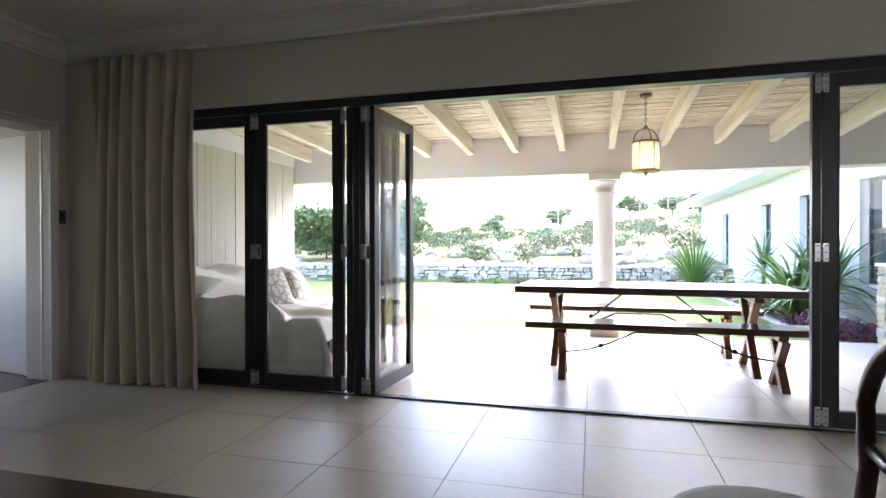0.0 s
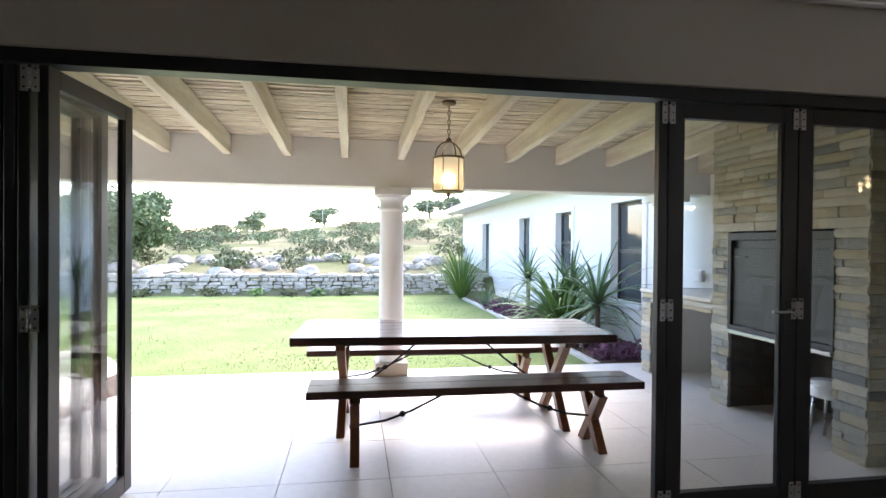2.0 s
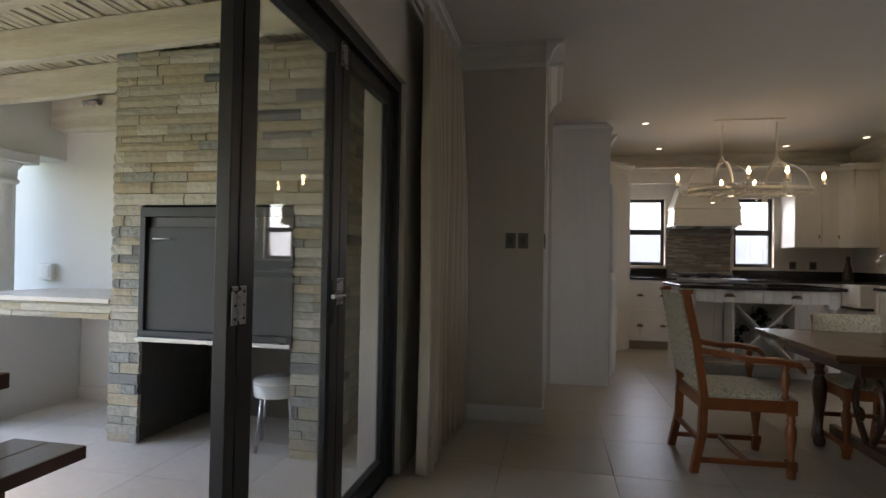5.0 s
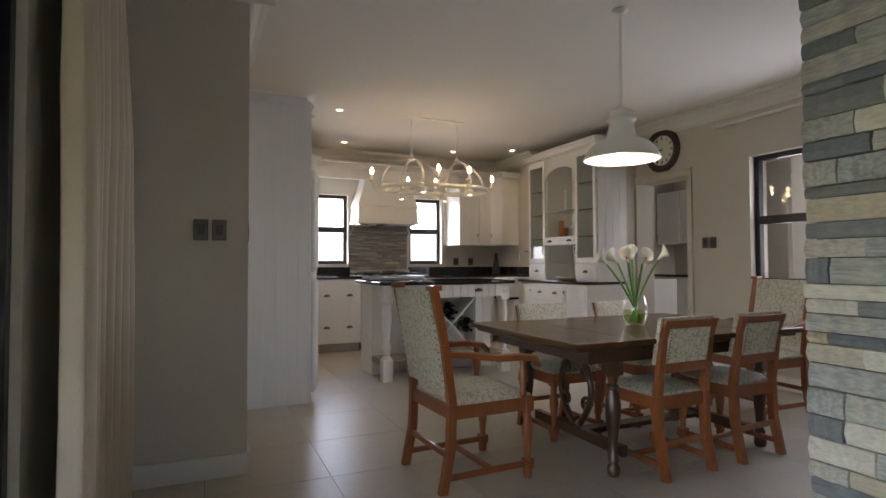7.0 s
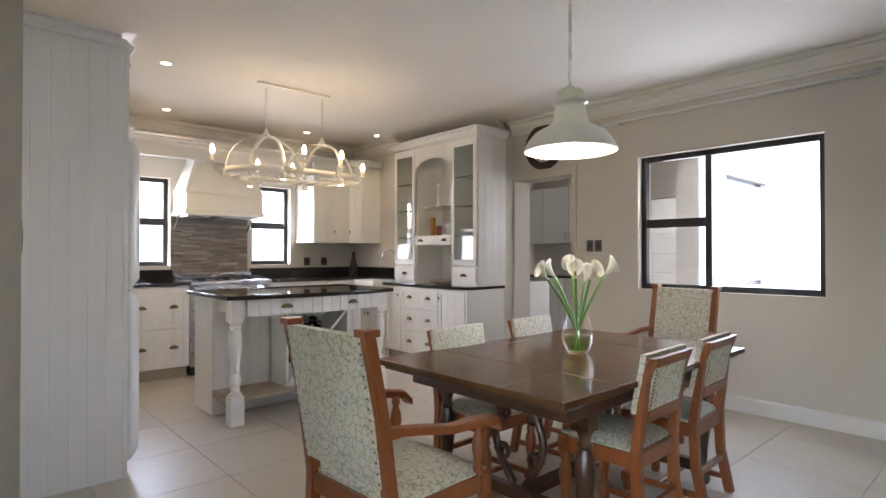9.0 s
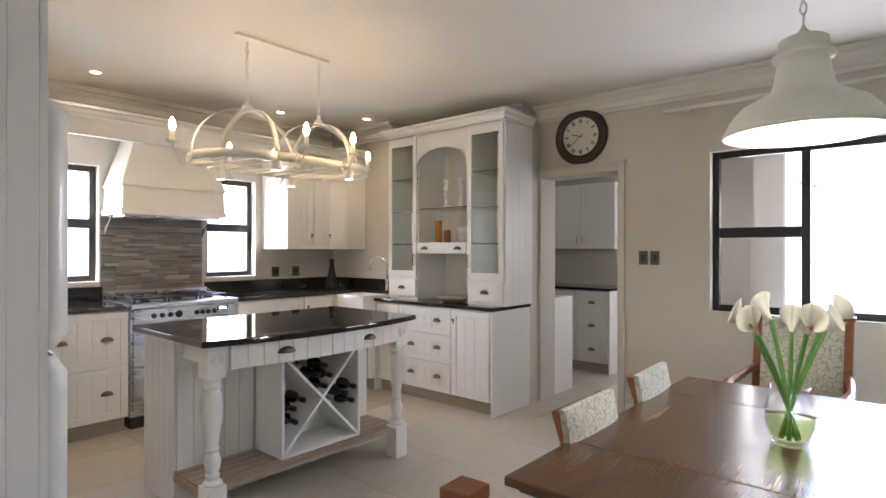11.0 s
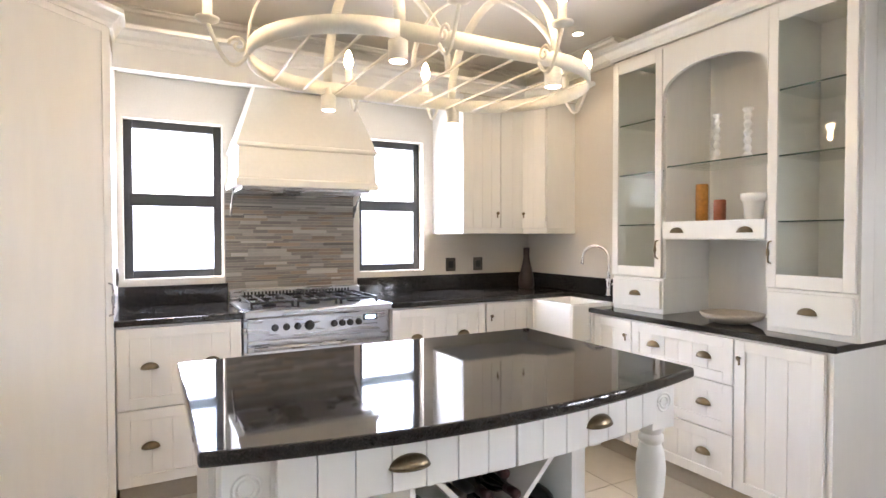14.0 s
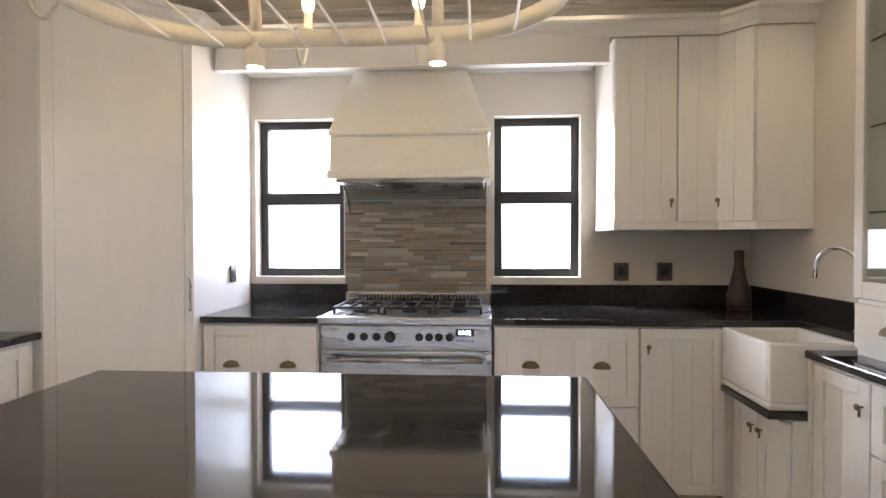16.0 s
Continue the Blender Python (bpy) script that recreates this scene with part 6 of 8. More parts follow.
Part().lathe([(0.02, 0.318), (0.022, 0.335), (0.008, 0.35), (0.005, 0.36)], 0, 0, 12).ob("gallery", M_LAMPWHITE, pn)
chn = Part()
for k in range(17):
    z0 = 0.36 + k * 0.037
    pts_ = []
    for q in range(13):
        a = 2 * math.pi * q / 12
        u, w_ = 0.009 * math.cos(a), 0.021 * math.sin(a)
        pts_.append((u if k % 2 else 0, 0 if k % 2 else u, z0 + 0.018 + w_))
    chn.tube(pts_, 0.003, 5)
chn.ob("chain", M_LAMPWHITE, pn)
Part().lathe([(0.05, CEIL - 1.825 - 0.002), (0.05, CEIL - 1.825 - 0.012), (0.02, CEIL - 1.825 - 0.03), (0.0, CEIL - 1.825 - 0.03)], 0, 0, 20).ob("ceiling_rose", M_LAMPWHITE, pn)
Part().lathe([(0.0, 0.03), (0.03, 0.04), (0.042, 0.07), (0.03, 0.105), (0.018, 0.13), (0.018, 0.2)], 0, 0, 20).ob("bulb", G_PEND, pn)
bulb_lamp("pendant_light", (4.51, 1.87, 1.84), 0.35, (1.0, 0.93, 0.80), 0.05)
structure(Part().tube([(3.6, YC + 0.09, 2.56), (5.78, YC + 0.09, 2.56)], 0.016, 10).box(5.6, YC, 2.545, 5.62, YC + 0.09, 2.56).box(3.75, YC, 2.545, 3.77, YC + 0.09, 2.56).ob("curtain_pole", M_TRIM), "white bare curtain track above the window", "rail")

# ---- living room ----
# balloon-back chair
bc = thing("balloon_back_chair", "mahogany balloon-back chair with grey seat", "chair", (1.44, 2.55, 0), 90)
lp = []
for k in range(25):
    a = math.pi * (-0.22 + 1.44 * k / 24)
    lp.append((0.205 * math.cos(a) * (1.0 if math.sin(a) > 0 else 0.92), -0.20 - 0.0, 0.70 + 0.20 * math.sin(a)))
legl = [(lp[0][0], -0.20, 0.44)] + lp + [(lp[-1][0], -0.20, 0.44)]
Part().tube([(x, -0.20 - 0.12 * max(0, z - 0.44), z) for x, y, z in legl], 0.021, 10).ob("back_hoop", M_DARKWOOD, bc)
Part().tube([(-0.175, -0.225, 0.62), (-0.08, -0.23, 0.60), (0, -0.23, 0.635), (0.08, -0.23, 0.60), (0.175, -0.225, 0.62)], 0.017, 8).ob("back_splat", M_DARKWOOD, bc)
seat = Part().lathe([(0.0, 0.42), (0.225, 0.42), (0.235, 0.44), (0.228, 0.47), (0.17, 0.492), (0.0, 0.50)], 0, 0.02, 28)
seat.ob("seat", M_SEATGREY, bc)
Part().lathe([(0.215, 0.36), (0.232, 0.37), (0.232, 0.42), (0.21, 0.425)], 0, 0.02, 28).ob("seat_frame", M_DARKWOOD, bc)
for s in (-1, 1):
    Part().lathe([(0.018, 0), (0.014, 0.05), (0.026, 0.30), (0.03, 0.37)], s * 0.16, 0.18, 12).ob("front_leg", M_DARKWOOD, bc)
    Part().tube([(s * 0.17, -0.16, 0.40), (s * 0.175, -0.19, 0.2), (s * 0.185, -0.27, 0.0)], 0.018, 10).ob("rear_leg", M_DARKWOOD, bc)
# low chest used as a coffee table
kt = thing("coffee_table", "low dark reddish wooden coffee table", "table", (-0.53, 2.03, 0))
B(-0.75, -0.36, 0.40, 0.75, 0.36, 0.45).ob("top", M_DARKWOOD, kt, bevel=0.006)
B(-0.68, -0.30, 0.30, 0.68, 0.30, 0.40).ob("frame", M_DARKWOOD, kt, bevel=0.004)
for sx in (-1, 1):
    for sy in (-1, 1):
        B(sx * 0.66 - 0.035, sy * 0.28 - 0.035, 0, sx * 0.66 + 0.035, sy * 0.28 + 0.035, 0.30).ob("leg", M_DARKWOOD, kt, bevel=0.004)
# ---- patio ----
PY0, PY1 = YD + WALL_T, 8.36
PXL, PXR = -3.0, 4.80
structure(B(PXL - 0.2, PY0, -0.25, PXR, PY1, -0.012).ob("patio_floor", M_GROUT), "screed and grout under pale patio tiles", "floor")
# lintel and columns
structure(B(PXL - 0.25, 8.05, 1.97, PXR + 0.1, 8.36, 2.72).ob("patio_lintel", M_PATIO_WALL, bevel=0.01), "deep plastered beam over the patio opening", "beam")
structure(B(PXR, PY0, 0, PXR + 0.25, 8.36, 2.72).ob("patio_wall_east", M_PATIO_WALL), "grey plastered wall behind the braai counter", "wall")
structure(B(PXR - 0.018, 6.82, 0, PXR, 7.86, 0.11).ob("patio_baseboard", M_PTILE, bevel=0.003), "pale tile skirting under the braai counter", "baseboard")


def patio_column(x, y):
    c = thing("patio_column", "round white plastered column with moulded cap", "column", (x, y, 0), group="patio columns")
    prof = [(0.135, 0.14), (0.132, 0.16), (0.13, 1.0), (0.122, 1.72), (0.125, 1.725), (0.145, 1.74), (0.145, 1.76), (0.13, 1.77), (0.13, 1.84), (0.15, 1.86), (0.168, 1.89)]
    Part().lathe(prof, 0, 0, 32).ob("shaft", M_PLASTER, c)
    B(-0.19, -0.19, 1.89, 0.19, 0.19, 1.97).ob("capital", M_PLASTER, c, bevel=0.006)
    B(-0.17, -0.17, -0.02, 0.17, 0.17, 0.14).ob("base", M_PLINTH, c, bevel=0.008)
    return c


patio_column(1.17, 8.21)
patio_column(4.34, 8.21)

# timber ceiling: beams on the house wall and lintel, lath above
BZ = 2.26


def beam_z(y):
    """Underside of the sloping beams, rising towards the house."""
    return BZ + (8.05 - y) * 0.05


for k in range(-6, 7):
    x = 0.68 + 0.575 * k
    bm_ = Part()
    n = 10
    rg = random.Random(100 + k)
    rows = []
    for i in range(n + 1):
        y = PY0 + (8.05 - PY0) * i / n
        bz = beam_z(y)
        dx, dz, ww = rg.uniform(-0.005, 0.005), rg.uniform(-0.006, 0.006), 0.036 + rg.uniform(-0.004, 0.004)
        rows.append([(x + dx - ww, y, bz + dz), (x + dx + ww, y, bz + dz), (x + dx + ww, y, bz + 0.19), (x + dx - ww, y, bz + 0.19), (x + dx - ww, y, bz + dz)])
    bm_.strip(rows, False)
    o = bm_.ob("ceiling_beam", M_BEAM, bevel=0.006)
    tagged(o, "limewashed rough timber ceiling beam", "beam", "patio ceiling beams", "structure")
lath = Part()
rg = random.Random(7)
y = PY0 + 0.01
while y < 8.05:
    w_ = rg.uniform(0.032, 0.062)
    x = PXL
    while x < PXR:
        L = rg.uniform(1.1, 2.6)
        z = beam_z(y) + 0.19 + rg.uniform(0, 0.012)
        sk_ = rg.uniform(-0.006, 0.006)
        x1 = min(PXR, x + L)
        lath.hexa([(x, y, z), (x1 - 0.004, y + sk_, z), (x1 - 0.004, y + w_ + sk_, z), (x, y + w_, z)], [(x, y, z + 0.016), (x1 - 0.004, y + sk_, z + 0.016), (x1 - 0.004, y + w_ + sk_, z + 0.016), (x, y + w_, z + 0.016)])
        x = x1
    y += w_ + rg.uniform(0.002, 0.012)
structure(lath.ob("patio_lath_ceiling", M_SLAT), "limewashed split lath ceiling above the beams", "ceiling")
structure(B(PXL - 0.25, PY0, BZ + 0.40, PXR + 0.25, 8.36, BZ + 0.47).ob("patio_roof", M_DARKWOOD), "dark roof boarding over the lath", "roof")
structure(B(PXL - 0.25, PY0, 2.2, PXL, 8.05, 2.66).ob("patio_wall_west_head", M_PATIO_WALL), "plastered wall head", "wall")
structure(B(PXR - 0.16, PY0, BZ - 0.05, PXR, 8.05, BZ + 0.21).ob("wall_plate", M_BEAM, bevel=0.006), "limewashed timber wall plate", "beam")
structure(B(PXL - 0.12, PY0, 0, PXL - 0.03, 8.05, 2.45).ob("patio_wall_west", M_PATIO_WALL), "wall behind the bleached boards", "wall")

# stacked-stone braai
XB0 = 3.96
OY0, OY1 = 5.55, 6.59
PYa, PYb = 5.30, 6.81
core = thing("braai", "stacked stone built-in braai with black steel firebox", "fireplace")
cc = Part().box(XB0 + 0.02, PYa + 0.02, 0, PXR, OY0 - 0.02, 2.46).box(XB0 + 0.02, OY1 + 0.02, 0, PXR, PYb - 0.02, 2.46).box(XB0 + 0.02, OY0 - 0.02, 1.52, PXR, OY1 + 0.02, 2.46)
cc.box(PXR - 0.1, OY0 - 0.02, 0, PXR, OY1 + 0.02, 1.52)
cc.ob("core", M_MORTAR, core)
fx = Part().box(XB0 - 0.012, OY0 - 0.01, 1.44, XB0 + 0.1, OY1 + 0.01, 1.50).box(XB0 - 0.012, OY0 - 0.01, 0.72, XB0 + 0.1, OY0 + 0.03, 1.44).box(XB0 - 0.012, OY1 - 0.03, 0.72, XB0 + 0.1, OY1 + 0.01, 1.44).box(XB0 - 0.012, OY0 - 0.01, 0.68, XB0 + 0.1, OY1 + 0.01, 0.72)
fx.ob("firebox_frame", M_SHADE_STEEL, core, bevel=0.004)
B(XB0 + 0.012, OY0 + 0.03, 0.72, XB0 + 0.03, OY1 - 0.03, 1.375).ob("sliding_door", M_SHADE_STEEL, core, bevel=0.004)
B(XB0 + 0.03, OY0 + 0.03, 1.36, PXR - 0.1, OY1 - 0.03, 1.44).ob("firebox_top", M_BLACK, core)
Part().tube([(XB0 + 0.005, OY1 - 0.08, 1.30), (XB0 - 0.005, OY1 - 0.08, 1.30), (XB0 - 0.005, OY1 - 0.20, 1.30), (XB0 + 0.01, OY1 - 0.20, 1.30)], 0.005, 6).ob("door_pull", M_STEEL, core)
B(XB0 - 0.035, OY0 - 0.01, 0.652, XB0 + 0.12, OY1 + 0.01, 0.68).ob("ash_ledge", M_STEEL, core, bevel=0.003)
# counter beside the braai
cn = thing("braai_counter", "stone-edged tiled counter beside the braai", "counter")
B(XB0 - 0.02, PYb, 0.88, PXR, 8.04, 0.91).ob("tiled_top", M_PTILE, cn, bevel=0.004)
B(XB0 + 0.03, PYb, 0.78, PXR, 8.0, 0.88).ob("slab", M_PATIO_WALL, cn)
B(XB0 + 0.03, 7.86, 0, PXR, 8.0, 0.78).ob("support_wall", M_PATIO_WALL, cn)
ob_ = thing("outdoor_socket", "white weatherproof socket box on the wall", "socket", (PXR, 8.19, 1.04), -90)
B(-0.07, -0.05, -0.07, 0.07, 0, 0.07).ob("cover", M_TRIM, ob_, bevel=0.008)
B(-0.05, -0.056, -0.05, 0.05, -0.048, 0.05).ob("lid", M_TRIM, ob_, bevel=0.004)
sl_ = thing("spotlight", "small steel twin wall spotlight", "wall lamp", (PXR - 0.16, 7.59, 2.40), -90)
Part().tube([(0, 0, 0), (0, -0.04, 0)], 0.02, 10).ob("bracket", M_STEEL, sl_)
for s in (-1, 1):
    Part().tube([(s * 0.01, -0.05, 0), (s * 0.045, -0.11, -0.03)], 0.022, 12).ob("head", M_STEEL, sl_)


# farmhouse table and benches
def x_leg(p, x, y0, y1, z, w=0.06):
    """Crossed legs in the plane x."""
    for a, b in ((y0, y1), (y1, y0)):
        dy = (b - a)
        s = 1 if dy > 0 else -1
        p.hexa([(x - w / 2, a - 0.045, 0), (x + w / 2, a - 0.045, 0), (x + w / 2, a + 0.045, 0), (x - w / 2, a + 0.045, 0)],
               [(x - w / 2 + 0.001 * s, b - 0.045, z), (x + w / 2 + 0.001 * s, b - 0.045, z), (x + w / 2 + 0.001 * s, b + 0.045, z), (x - w / 2 + 0.001 * s, b + 0.045, z)])
    return p


def farm_piece(name, label, cat, L, D, H, top_t, n_boards, inset, spread, group=""):
    t = thing(name, label, cat, group=group)
    rg = random.Random(len(name))
    for k in range(n_boards):
        y0, y1 = -D / 2 + D * k / n_boards + 0.0015, -D / 2 + D * (k + 1) / n_boards - 0.0015
        B(-L / 2 + rg.uniform(0, 0.004), y0, H - top_t, L / 2 - rg.uniform(0, 0.004), y1, H + rg.uniform(-0.001, 0.001)).ob("top_plank", M_BENCHWOOD, t, bevel=0.005)
    for s in (-1, 1):
        x = s * (L / 2 - inset)
        x_leg(Part(), x, -spread / 2, spread / 2, H - top_t - 0.04).ob("crossed_leg", M_LEGWOOD, t, bevel=0.004)
        B(x - 0.035, -D / 2 + 0.06, H - top_t - 0.045, x + 0.035, D / 2 - 0.06, H - top_t).ob("bearer", M_LEGWOOD, t, bevel=0.003)
    rod = Part()
    zc, zt = H * 0.42, H - top_t - 0.03
    xl = L / 2 - inset
    for s in (-1, 1):
        pts = [(s * (xl + 0.03), 0, zc), (s * (xl - 0.2), 0, zc + 0.03), (s * xl * 0.55, 0, zc + (zt - zc) * 0.45), (s * xl * 0.28, 0, zt), (0, 0, zt)]
        rod.tube(pts, 0.008, 8)
        for u in (1.02, 0.62):
            q = (s * xl * u, 0, zc + (0 if u > 1 else (zt - zc) * 0.36))
            rod.tube([(q[0] - 0.02, 0, q[2]), (q[0] - 0.008, 0, q[2]), (q[0] + 0.008, 0, q[2]), (q[0] + 0.02, 0, q[2])], [0.008, 0.02, 0.02, 0.008], 10)
    rod.ob("iron_stay", M_IRON, t)
    return t


tbl = farm_piece("patio_table", "long dark-stained plank table with crossed legs", "table", 2.34, 0.88, 0.735, 0.06, 5, 0.34, 0.58)
tbl.matrix_world = pose(1.53, 6.57, 0, 0, 0, -3)
ben = farm_piece("patio_bench", "dark-stained plank bench with crossed legs", "bench", 2.23, 0.34, 0.47, 0.05, 2, 0.30, 0.28, "patio benches")
ben.matrix_world = pose(1.60, 5.93, 0, 0, 0, -0.5)
copy_thing(ben, pose(1.50, 7.22, 0, 0, 0, -2))

# lantern
ln = thing("hanging_lantern", "brass cylinder lantern with frosted glass, lit", "lantern", (1.515, 6.67, 1.745))
M_FROST = bpy.data.materials.new("frosted_glass")
M_FROST.use_nodes = True
fb_ = M_FROST.node_tree.nodes["Principled BSDF"]
fb_.inputs["Base Color"].default_value = (0.93, 0.90, 0.82, 1)
fb_.inputs["Roughness"].default_value = 0.4
fb_.inputs["Transmission Weight"].default_value = 0.75
fb_.inputs["IOR"].default_value = 1.1
lg_ = Part().lathe([(0.118, 0.07), (0.118, 0.32)], 0, 0, 32, caps=False).ob("glass", M_FROST, ln, thick=0.003)
lg_.visible_shadow = False
lf = Part()
for z in (0.06, 0.33):
    lf.lathe([(0.121, z - 0.008), (0.128, z - 0.006), (0.128, z + 0.006), (0.121, z + 0.008)], 0, 0, 32, caps=False)
for k in range(6):
    a = math.pi * k / 3
    lf.tube([(0.124 * math.cos(a), 0.124 * math.sin(a), 0.06), (0.124 * math.cos(a), 0.124 * math.sin(a), 0.33)], 0.004, 6)
for a in (0.3, 0.3 + math.pi / 2):
    lf.tube([(0.12 * math.cos(a) * math.cos(b), 0.12 * math.sin(a) * math.cos(b), 0.33 + 0.13 * math.sin(b)) for b in [math.pi * k / 14 for k in range(15)]], 0.006, 6)
lf.lathe([(0.0, 0.0), (0.012, 0.005), (0.008, 0.02), (0.02, 0.03), (0.014, 0.045), (0.05, 0.052), (0.118, 0.058)], 0, 0, 20, caps=False)
lf.lathe([(0.02, 0.45), (0.026, 0.47), (0.012, 0.49)], 0, 0, 14)
lf.ob("brass_frame", M_BRASS, ln)
lc = Part()
for k in range(8):
    z0 = 0.485 + k * 0.037
    pts_ = [((0.010 * math.cos(a)) if k % 2 else 0, 0 if k % 2 else 0.010 * math.cos(a), z0 + 0.018 + 0.021 * math.sin(a)) for a in [2 * math.pi * q / 12 for q in range(13)]]
    lc.tube(pts_, 0.0035, 5)
lc.lathe([(0.012, 0.745), (0.05, 0.755), (0.058, 0.772), (0.058, 0.778)], 0, 0, 20)
lc.ob("chain", M_BRASS, ln)
for k in range(4):
    a = math.pi / 4 + math.pi * k / 2
    x, y = 0.05 * math.cos(a), 0.05 * math.sin(a)
    Part().lathe([(0.011, 0.06), (0.011, 0.13), (0.0, 0.131)], x, y, 10).ob("candle_tube", M_LAMPWHITE, ln)
    Part().lathe([(0.007, 0.131), (0.015, 0.15), (0.012, 0.18), (0.002, 0.20)], x, y, 10).ob("bulb", G_WARM, ln)
bulb_lamp("lantern_light", (1.515, 6.67, 1.92), 0.2, (1.0, 0.85, 0.64), 0.04)

# draped daybed
sf = thing("daybed_sofa", "patio sofa covered with a crumpled white throw", "sofa", (0, 0, 0))
def fold(u, v, s):
    return noise.noise(Vector((u * s, v * s, 3.7))) 
SX0, SX1, SY0, SY1 = -2.92, -0.95, 5.26, 7.35
rows = []
nx, ny = 60, 56
for j in range(ny + 1):
    y = SY0 + (SY1 - SY0) * j / ny
    row = []
    for i in range(nx + 1):
        x = SX0 + (SX1 - SX0) * i / nx
        back = 0.86 / (1 + math.exp((x - (-2.38)) * 16))
        arm = 0.66 / (1 + math.exp((y - (SY0 + 0.34)) * 18)) * (1 / (1 + math.exp((x + 1.42) * 11)))
        seat_ = 0.47 / (1 + math.exp((x - (SX1 - 0.16)) * 24))
        h = max(back, arm, seat_)
        edge = min((y - SY0), (SY1 - y)) / 0.07
        edge = min(1, max(0, edge)) ** 0.6
        h = h * edge
        h += 0.06 * noise.noise(Vector((x * 2.6, y * 3.0, 0.4))) * (h > 0.06) + (0.05 * (0.5 - abs(noise.noise(Vector((x * 2.2 + y * 1.4, y * 2.4 - x, 5.1)))) * 2)) * (h > 0.12) + 0.018 * noise.noise(Vector((x * 9, y * 8, 2.1))) * (h > 0.06)
        wx = 0.03 * noise.noise(Vector((x * 4, y * 4, 7.7)))
        row.append((x + wx, y + 0.03 * noise.noise(Vector((x * 5, y * 5, 1.2))), max(0.03, h)))
    rows.append(row)
Part().strip(rows).ob("throw", M_THROW, sf)
fr_ = Part()
rg = random.Random(4)
for i in range(110):
    x = SX0 + (SX1 - SX0) * i / 110
    fr_.tube([(x, SY0 - 0.004, 0.10), (x + rg.uniform(-0.01, 0.01), SY0 - 0.012, 0.02)], 0.004, 4)
fr_.ob("fringe", M_THROW, sf)["kind"] = "stuff"
B(SX0 + 0.06, SY0 + 0.08, 0.02, SX1 - 0.14, SY1 - 0.08, 0.30).ob("base", M_WICKER, sf, bevel=0.02)


def cushion(name, label, at, rot, w, h, t, material):
    rows_a, rows_b = [], []
    n = 12
    for i in range(n + 1):
        ra, rb = [], []
        for j in range(n + 1):
            u, v = 2 * i / n - 1, 2 * j / n - 1
            pin = 1 - 0.10 * (abs(u) ** 3) * (1 - abs(v)) - 0.10 * (abs(v) ** 3) * (1 - abs(u))
            d = t * ((1 - u * u) * (1 - v * v)) ** 0.45
            ra.append((u * w / 2 * pin, v * h / 2 * pin, d / 2))
            rb.append((u * w / 2 * pin, v * h / 2 * pin, -d / 2))
        rows_a.append(ra)
        rows_b.append(rb)
    o = Part().strip(rows_a).strip(rows_b).ob(name, material)
    o.matrix_world = pose(*at, *rot)
    return tagged(o, label, "cushion")


cushion("scatter_cushion", "faded floral cushion on the throw", (-2.18, 6.2, 0.68), (62, 0, 78), 0.46, 0.44, 0.18, M_CUSHION)
cushion("scatter_cushion", "faded floral cushion on the throw", (-2.22, 6.75, 0.67), (58, 8, 95), 0.44, 0.44, 0.17, M_CUSHION)
cushion("scatter_cushion", "grey-green cushion over the sofa arm", (-2.45, 5.30, 0.74), (15, 0, 10), 0.46, 0.40, 0.16, M_SEATGREY)

# small stool under the firebox
st_ = thing("plastic_stool", "small white moulded stool under the braai firebox", "stool", (4.14, 5.72, 0), 20)
Part().lathe([(0.0, 0.40), (0.14, 0.40), (0.155, 0.41), (0.15, 0.43), (0.0, 0.435)], 0, 0, 24).ob("seat", M_CERAMIC, st_)
Part().lathe([(0.15, 0.33), (0.155, 0.41), (0.148, 0.41), (0.143, 0.33)], 0, 0, 24, caps=False).ob("apron", M_CERAMIC, st_)
for k in range(4):
    a = math.pi / 4 + k * math.pi / 2
    Part().tube([(0.11 * math.cos(a), 0.11 * math.sin(a), 0.40), (0.16 * math.cos(a), 0.16 * math.sin(a), 0.0)], 0.014, 8, 0.011).ob("leg", M_STEEL, st_)
# ---- garden ----
def hill_z(x, y):
    if y < 17.9:
        return -0.05
    d = min(y - 17.9, 62.0)
    tilt = 0.028 + 0.082 / (1 + math.exp(-(x + 2 - 0.15 * d) * 0.10))
    z = 0.42 + d * tilt + 0.5 * noise.noise(Vector((x * 0.08, y * 0.08, 0))) * min(1, d / 8)
    if y > 80:
        z -= (y - 80) * 0.09
    return max(z, -30)


xs = [-900, -300, -120] + [-70 + 2.4 * k for k in range(59)] + [120, 300, 900]
ysg = [-60, -20, 4.0, 8.2, 8.9, 12, 15, 17.55, 17.95] + [18.5 + 1.5 * k for k in range(44)] + [90, 110, 150, 300, 900, 3000]
gp = Part().strip([[(x, y, hill_z(x, y) if y > 5 else -0.30) for x in xs] for y in ysg])
gp2 = Part()
structure(gp.ob("ground", M_HILL, fix=False), "dry grassy hillside behind the garden", "ground")
lw = Part().strip([[(x, y, -0.035 + 0.012 * noise.noise(Vector((x * 0.7, y * 0.7, 0)))) for x in [-22 + 0.6 * k for k in range(43)] + [3.6]] for y in [PY1 + 0.005] + [8.7 + 0.45 * k for k in range(20)] + [17.5]])
structure(lw.ob("lawn", M_LAWN, fix=False), "mown green lawn with pale patches", "lawn")
